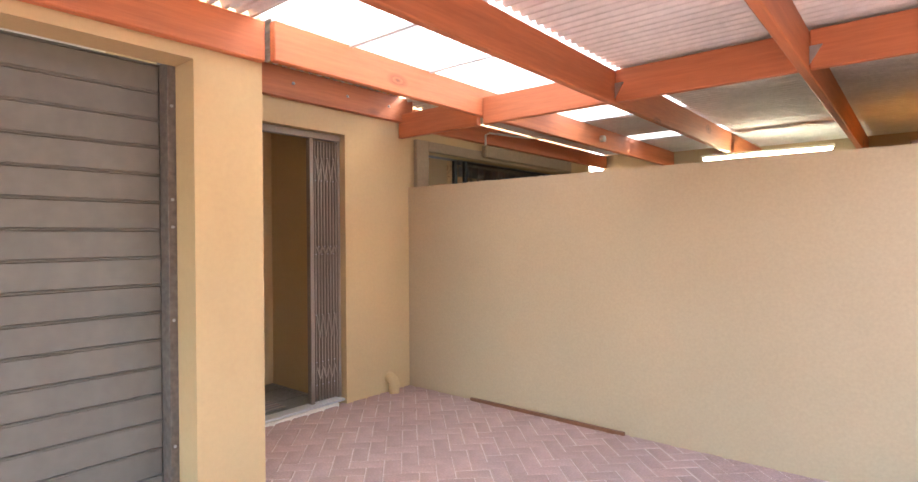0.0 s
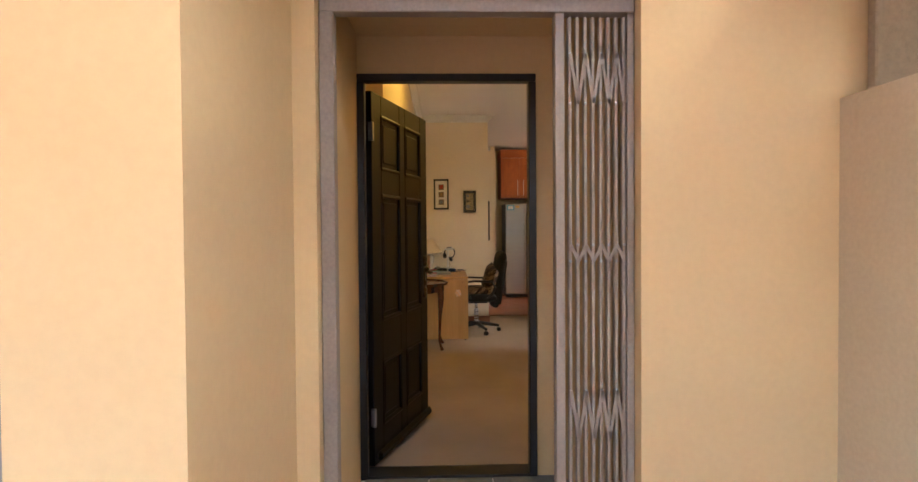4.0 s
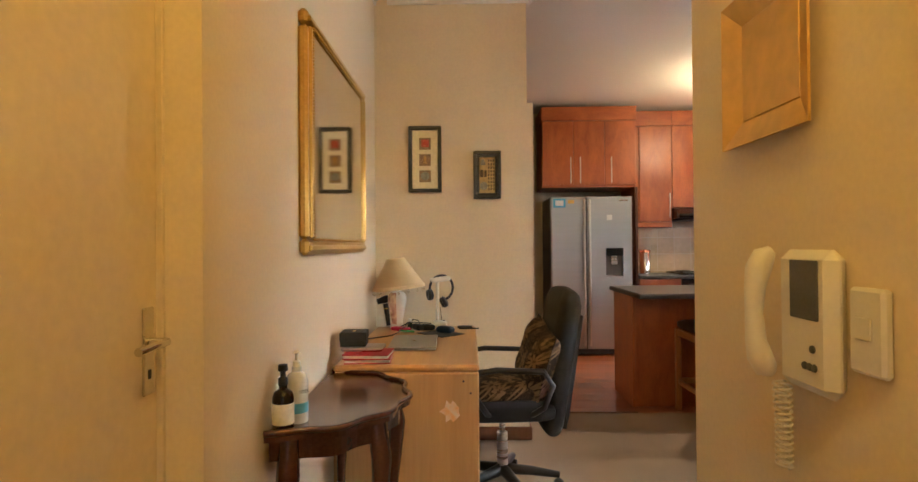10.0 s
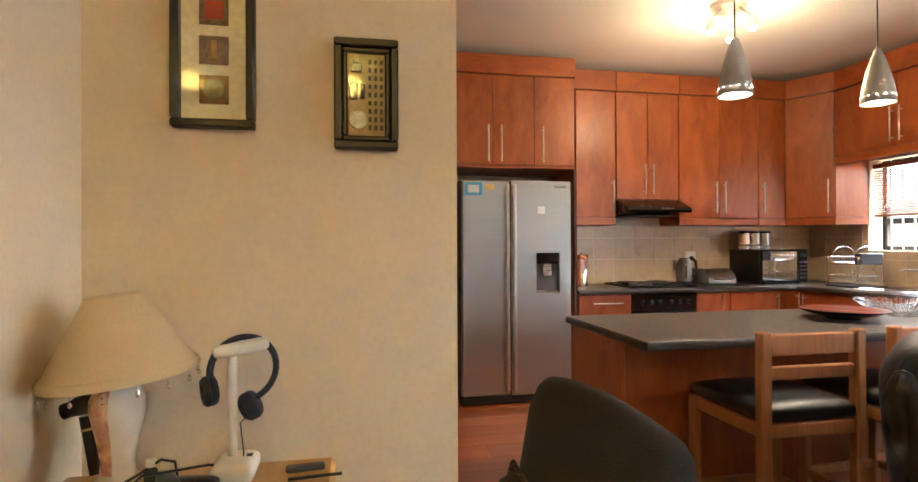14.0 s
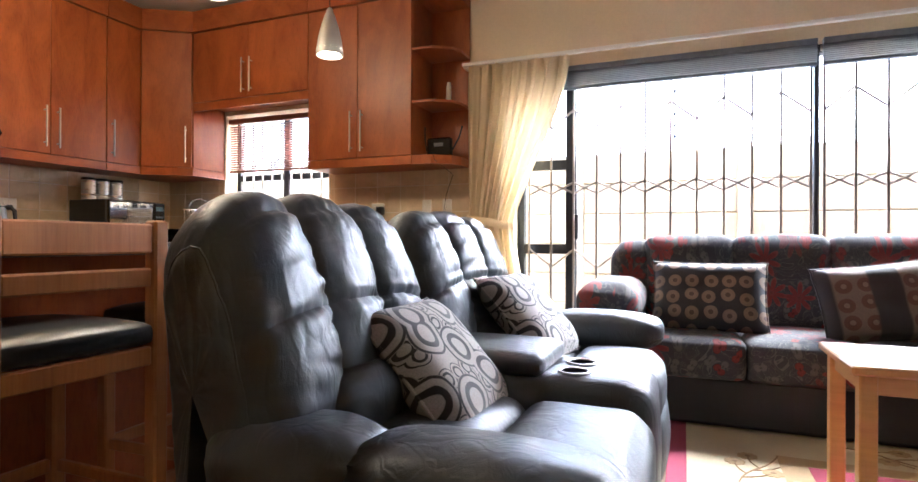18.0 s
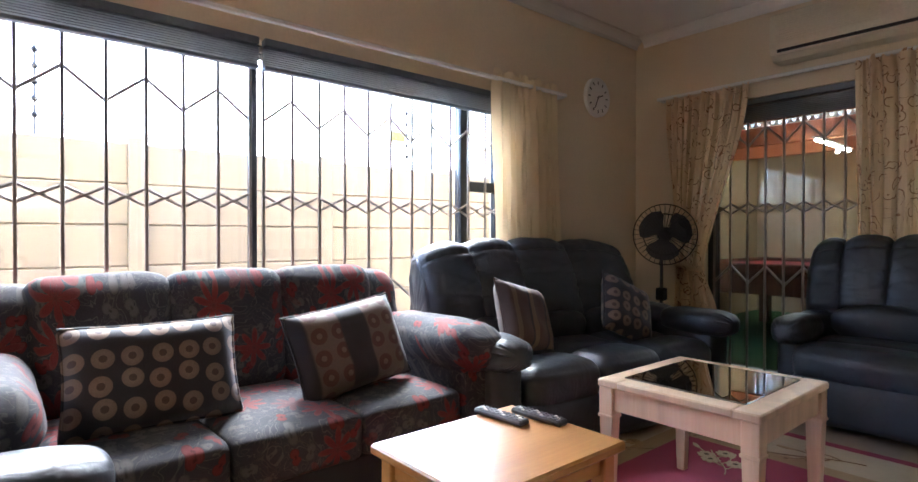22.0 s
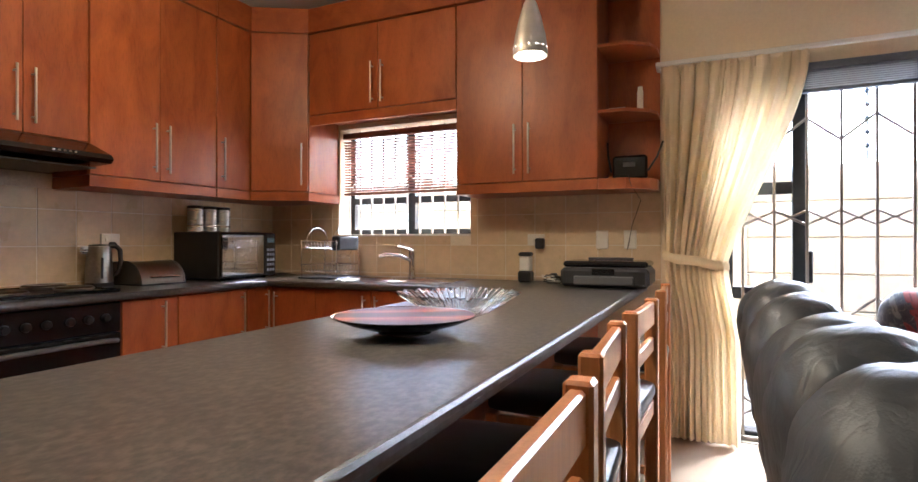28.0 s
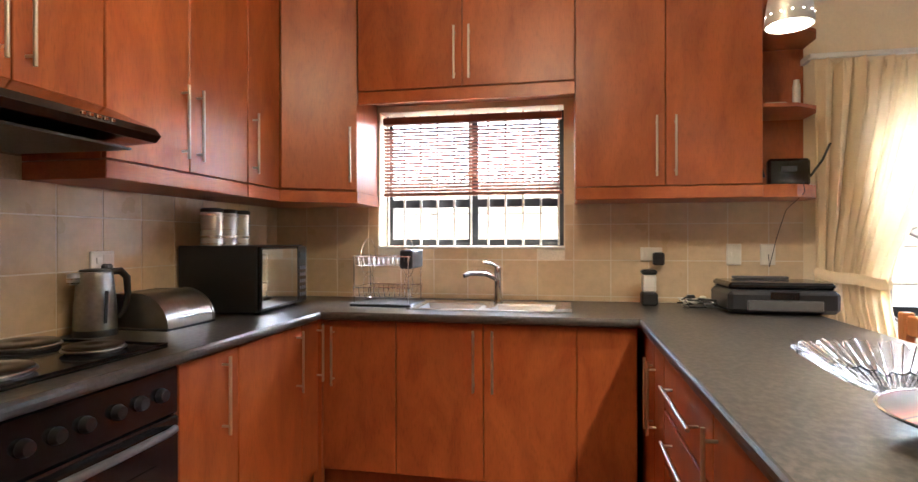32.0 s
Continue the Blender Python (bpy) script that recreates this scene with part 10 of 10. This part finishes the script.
single("cable", Shape().tube([(-8.80, 2.17, DT + 0.005), (-8.815, 2.22, DT + 0.03), (-8.835, 2.265, DT + 0.055), (-8.83, 2.295, DT + 0.05), (-8.80, 2.31, DT + 0.02), (-8.77, 2.36, DT + 0.005)], 0.0032, 6), BLACK_PLASTIC, "black cable curling over the desk clutter", "cable")
hd = at_base("hair_dryer", (-8.895, 2.10, DT), "black hair dryer leaning behind the table lamp", "hair dryer")
piece("handle", Shape().tube([(-8.895, 2.108, DT + 0.012), (-8.897, 2.100, DT + 0.07), (-8.90, 2.088, DT + 0.145)], 0.014, 12, False, True, [0.012, 0.014, 0.016]), BLACK_PLASTIC, hd)
piece("barrel", Shape().tube([(-8.90, 2.112, DT + 0.178), (-8.90, 2.10, DT + 0.175), (-8.90, 2.07, DT + 0.166), (-8.90, 2.052, DT + 0.160)], 0.022, 16, False, True, [0.016, 0.024, 0.022, 0.017]), BLACK_PLASTIC, hd)
piece("nozzle", Shape().tube([(-8.90, 2.054, DT + 0.1605), (-8.90, 2.040, DT + 0.156)], 0.018, 14), BLACK_PLASTIC, hd)
piece("trim_ring", Shape().tube([(-8.8985, 2.0935, DT + 0.112), (-8.899, 2.0925, DT + 0.117)], 0.0165, 14), GOLD, hd)
single("usb_stick", Shape().box(-0.045, 0.045, -0.012, 0.012, 0.0, 0.014, 0.004), GREY_PLASTIC, "small grey plastic case near the desk corner", "case", (-8.85, 2.575, DT + 0.0005), 95)
single("pen", Shape().tube([(-0.06, 0, 0.004), (0.06, 0, 0.004)], 0.004, 8), BLACK_PLASTIC, "black pen near the desk corner", "pen", (-8.80, 2.60, DT + 0.0005), 95)
single("cable", Shape().tube([(-8.88, 2.45, DT + 0.004), (-8.85, 2.36, DT + 0.03), (-8.76, 2.25, DT + 0.05), (-8.62, 2.20, DT + 0.01), (-8.55, 2.17, DT + 0.004), (-8.45, 2.06, DT + 0.004)], 0.003, 6), BLACK_PLASTIC, "black cable looping over the desk", "cable")

# ---- office chair ----
oc = thing("office_chair", (-8.33, 2.765, 0), "black fabric office chair with curved arms on castors", "chair", "", 4)
CF = surface("black_chair_fabric", (0.010, 0.010, 0.012), 0.85, grain=300, spread=0.3, bump=0.5, sheen=0.05)
part("seat", Shape().puff((0, 0.0, 0.455), (0.24, 0.235, 0.045), 0.04, (0, 0, 0.012), 10), CF, oc)
part("backrest", Shape().puff((0, 0.0, 0.31), (0.215, 0.048, 0.345), 0.044, (0, 0.02, 0.02), 12, 0, 5, Matrix.Translation((0, 0.225, 0.37)) @ pose(0, 0, 0, -9, 0, 0)), CF, oc)
part("back_shell", Shape().puff((0, 0.05, 0.28), (0.19, 0.02, 0.28), 0.018, (0, 0.01, 0), 8, 0, 5, Matrix.Translation((0, 0.225, 0.37)) @ pose(0, 0, 0, -9, 0, 0)), BLACK_PLASTIC, oc)
for sx in (-1, 1):
    part("arm_rest", Shape().tube([(sx * 0.22, 0.10, 0.44), (sx * 0.285, 0.16, 0.50), (sx * 0.29, 0.20, 0.60), (sx * 0.285, 0.16, 0.665), (sx * 0.28, -0.06, 0.675), (sx * 0.28, -0.16, 0.66), (sx * 0.275, -0.19, 0.60), (sx * 0.24, -0.10, 0.46), (sx * 0.2, -0.05, 0.435)], 0.014, 10), BLACK_PLASTIC, oc)
part("gas_lift", Shape().tube([(0, 0, 0.10), (0, 0, 0.30)], 0.028, 14).tube([(0, 0, 0.30), (0, 0, 0.41)], 0.016, 12), STEEL, oc)
part("mechanism", Shape().box(-0.09, 0.09, -0.11, 0.14, 0.375, 0.412, 0.01), BLACK_PLASTIC, oc)
for k in range(5):
    a = math.tau * k / 5 + 0.30
    c, s2 = math.cos(a), math.sin(a)
    part("base_leg", Shape().tube([(0, 0, 0.115), (0.15 * c, 0.15 * s2, 0.10), (0.29 * c, 0.29 * s2, 0.075)], 0.02, 8, False, True, [0.03, 0.024, 0.017]), BLACK_PLASTIC, oc)
    part("castor", Shape().lathe([(0.0, -0.022), (0.024, -0.022), (0.027, -0.008), (0.027, 0.008), (0.024, 0.022), (0, 0.022)], (0, 0, 0), 16, pose(0.29 * c, 0.29 * s2, 0.027, 90, 0, math.degrees(a))), RUBBER, oc)
CAMO = floral("leaf_cushion_cloth", (0.035, 0.024, 0.018), (0.17, 0.11, 0.06), (0.26, 0.17, 0.09), (0.12, 0.07, 0.04), 9.0)
cushion((-8.345, 2.90, 0.50), -14, 10, 4, CAMO, "brown leaf-pattern cushion against the office chair back", 0.40, 0.36, 0.08, 9)
single("seat_cushion", Shape().puff((0, 0, 0.04), (0.20, 0.19, 0.04), 0.038, (0, 0, 0.02), 10, 0.01, 6), CAMO, "brown leaf-pattern cushion lying on the office chair seat", "cushion", (-8.335, 2.735, 0.495), 4)

# ---- patio things ----
stand()
GREEN = surface("green_outdoor_carpet", (0.03, 0.11, 0.03), 0.95, grain=250, spread=0.3, bump=0.5)
structure("floor_patio", Shape().box(-3.29, 0.74, 3.975, 8.09, -0.062, -0.01), GREEN, "green outdoor carpet on the patio floor")
prug = at_base("patio_rug", (-2.0, 5.0, -0.01), "black and cream patterned rug on the patio", "rug")
PAT = fabric_rings("patterned_rug_wool", (0.05, 0.055, 0.04), (0.40, 0.36, 0.26), (0.36, 0.32, 0.22), 9.0)
piece("woven_mat", Shape().box(-3.0, -0.6, 4.35, 5.75, -0.0095, 0.0, 0.003), PAT, prug)
bc = at_base("black_cabinet", (-2.75, 4.5, 0), "black cabinet with a white cable on the patio", "cabinet")
piece("body", Shape().box(-3.02, -2.55, 4.22, 4.69, 0.0005, 0.80, 0.006), BLACK_PLASTIC, bc)
piece("door", Shape().box(-3.032, -3.022, 4.23, 4.68, 0.03, 0.78, 0.004), BLACK_PLASTIC, bc)
mon = at_base("monitor", (-2.8, 4.5, 0.80), "thin black flat screen seen edge-on on the patio cabinet", "monitor")
piece("screen", Shape().box(-0.17, 0.17, -0.015, 0.015, 0.86, 1.13, 0.006, pose(-2.79, 4.515, 0, 0, 0, 14)), BLACK_PLASTIC, mon)
piece("foot", Shape().box(-2.85, -2.72, 4.44, 4.58, 0.8005, 0.815, 0.004).box(-2.80, -2.77, 4.505, 4.525, 0.815, 0.87), BLACK_PLASTIC, mon)
single("phone_set", Shape().box(-0.05, 0.05, -0.04, 0.04, 0.0, 0.16, 0.012), BLACK_PLASTIC, "black telephone base on the patio cabinet", "telephone", (-2.68, 4.32, 0.8005))
for k in range(3):
    single("cable", Shape().tube([(-2.95, 4.215 - k * 0.02, 0.55), (-3.0, 4.16 - k * 0.02, 0.35), (-2.96, 4.15 - k * 0.02, 0.10), (-2.85, 4.17, 0.0)], 0.006, 6), WHITE_PLASTIC, "white cable looping beside the patio cabinet", "cable", group="white patio cables")
wd = at_base("wooden_cupboard", (0.5, 4.46, 0), "tall red-brown wooden cupboard on the patio", "cupboard")
piece("body", Shape().box(0.35, 0.745, 4.06, 4.86, 0.0, 1.82, 0.006), SKIRTING, wd)
for a in (4.07, 4.465):
    piece("door", Shape().box(0.33, 0.349, a, a + 0.385, 0.05, 1.79, 0.004), SKIRTING, wd)
sf = at_base("wooden_shelf", (0.5, 6.0, 0), "dark wooden shelf unit with bottles on the patio", "shelf")
for y in (5.62, 6.42):
    piece("side_panel", Shape().box(0.42, 0.745, y, y + 0.03, 0.0, 1.75, 0.003), SKIRTING, sf)
for z in (0.1, 0.55, 0.95, 1.32, 1.70):
    piece("shelf_board", Shape().box(0.42, 0.745, 5.652, 6.418, z, z + 0.025, 0.003), SKIRTING, sf)
for k in range(10):
    single("bottle", Shape().lathe([(0.035, 0), (0.035, 0.15), (0.014, 0.2), (0.013, 0.26), (0, 0.262)], (0, 0, 0), 12), surface("bottle_glass", (0.02 + 0.03 * (k % 3), 0.03 + 0.02 * (k % 2), 0.01), 0.1, grain=10, bump=0), "dark glass bottle on the patio shelf", "bottle", (0.58, 5.70 + (k % 5) * 0.15, 0.9755 if k < 5 else 1.3455), 0, "bottles on the patio shelf")
ol = at_base("orange_lamp", (0.5, 5.62, 1.345), "small lit orange lamp on the patio shelf", "lamp")
piece("shade", Shape().lathe([(0.06, 0.0), (0.055, 0.12), (0.0, 0.13)], (0.52, 6.34, 1.7255), 16), glow("orange_lamp_shade", (1.0, 0.45, 0.08), 2.0), ol)
pt = at_base("pool_table", (-1.35, 6.9, 0), "dark pool table with a red cloth on the patio", "pool table")
CLOTH = surface("red_baize", (0.30, 0.04, 0.04), 0.95, grain=300, bump=0.3)
piece("bed", Shape().box(-2.30, -0.40, 6.22, 7.58, 0.74, 0.79, 0.004), CLOTH, pt)
for a, b, c, d in ((-2.42, -0.28, 6.10, 6.22), (-2.42, -0.28, 7.58, 7.70), (-2.42, -2.30, 6.22, 7.58), (-0.40, -0.28, 6.22, 7.58)):
    piece("rail", Shape().box(a, b, c, d, 0.73, 0.83, 0.012), MAHOGANY, pt)
piece("frame", Shape().box(-2.36, -0.34, 6.16, 7.64, 0.52, 0.73, 0.006), MAHOGANY, pt)
for x, y in ((-2.25, 6.28), (-0.45, 6.28), (-2.25, 7.52), (-0.45, 7.52)):
    piece("leg", Shape().box(x - 0.06, x + 0.06, y - 0.06, y + 0.06, -0.01, 0.52, 0.01), MAHOGANY, pt)
# patio window trim and far garden closing walls
structure("trim_patio_window", Shape().box(-3.298, -3.25, 4.0, 4.165, 0.0, 2.24, 0.006).box(-3.298, -3.25, 4.166, 7.0, 2.142, 2.24, 0.006), PLASTER_BROWN, "brown plaster surround of the patio door")
single("meter_cover", Shape().box(-3.25, -3.19, 5.0, 6.9, 2.17, 2.30, 0.01), PLASTER_BROWN, "brown boxed cover above the patio door", "cover")
structure("house_opposite", Shape().box(5.5, 6.0, -6.0, 9.0, -0.07, 2.2), PLASTER_BEIGE, "plain boundary wall across the driveway")
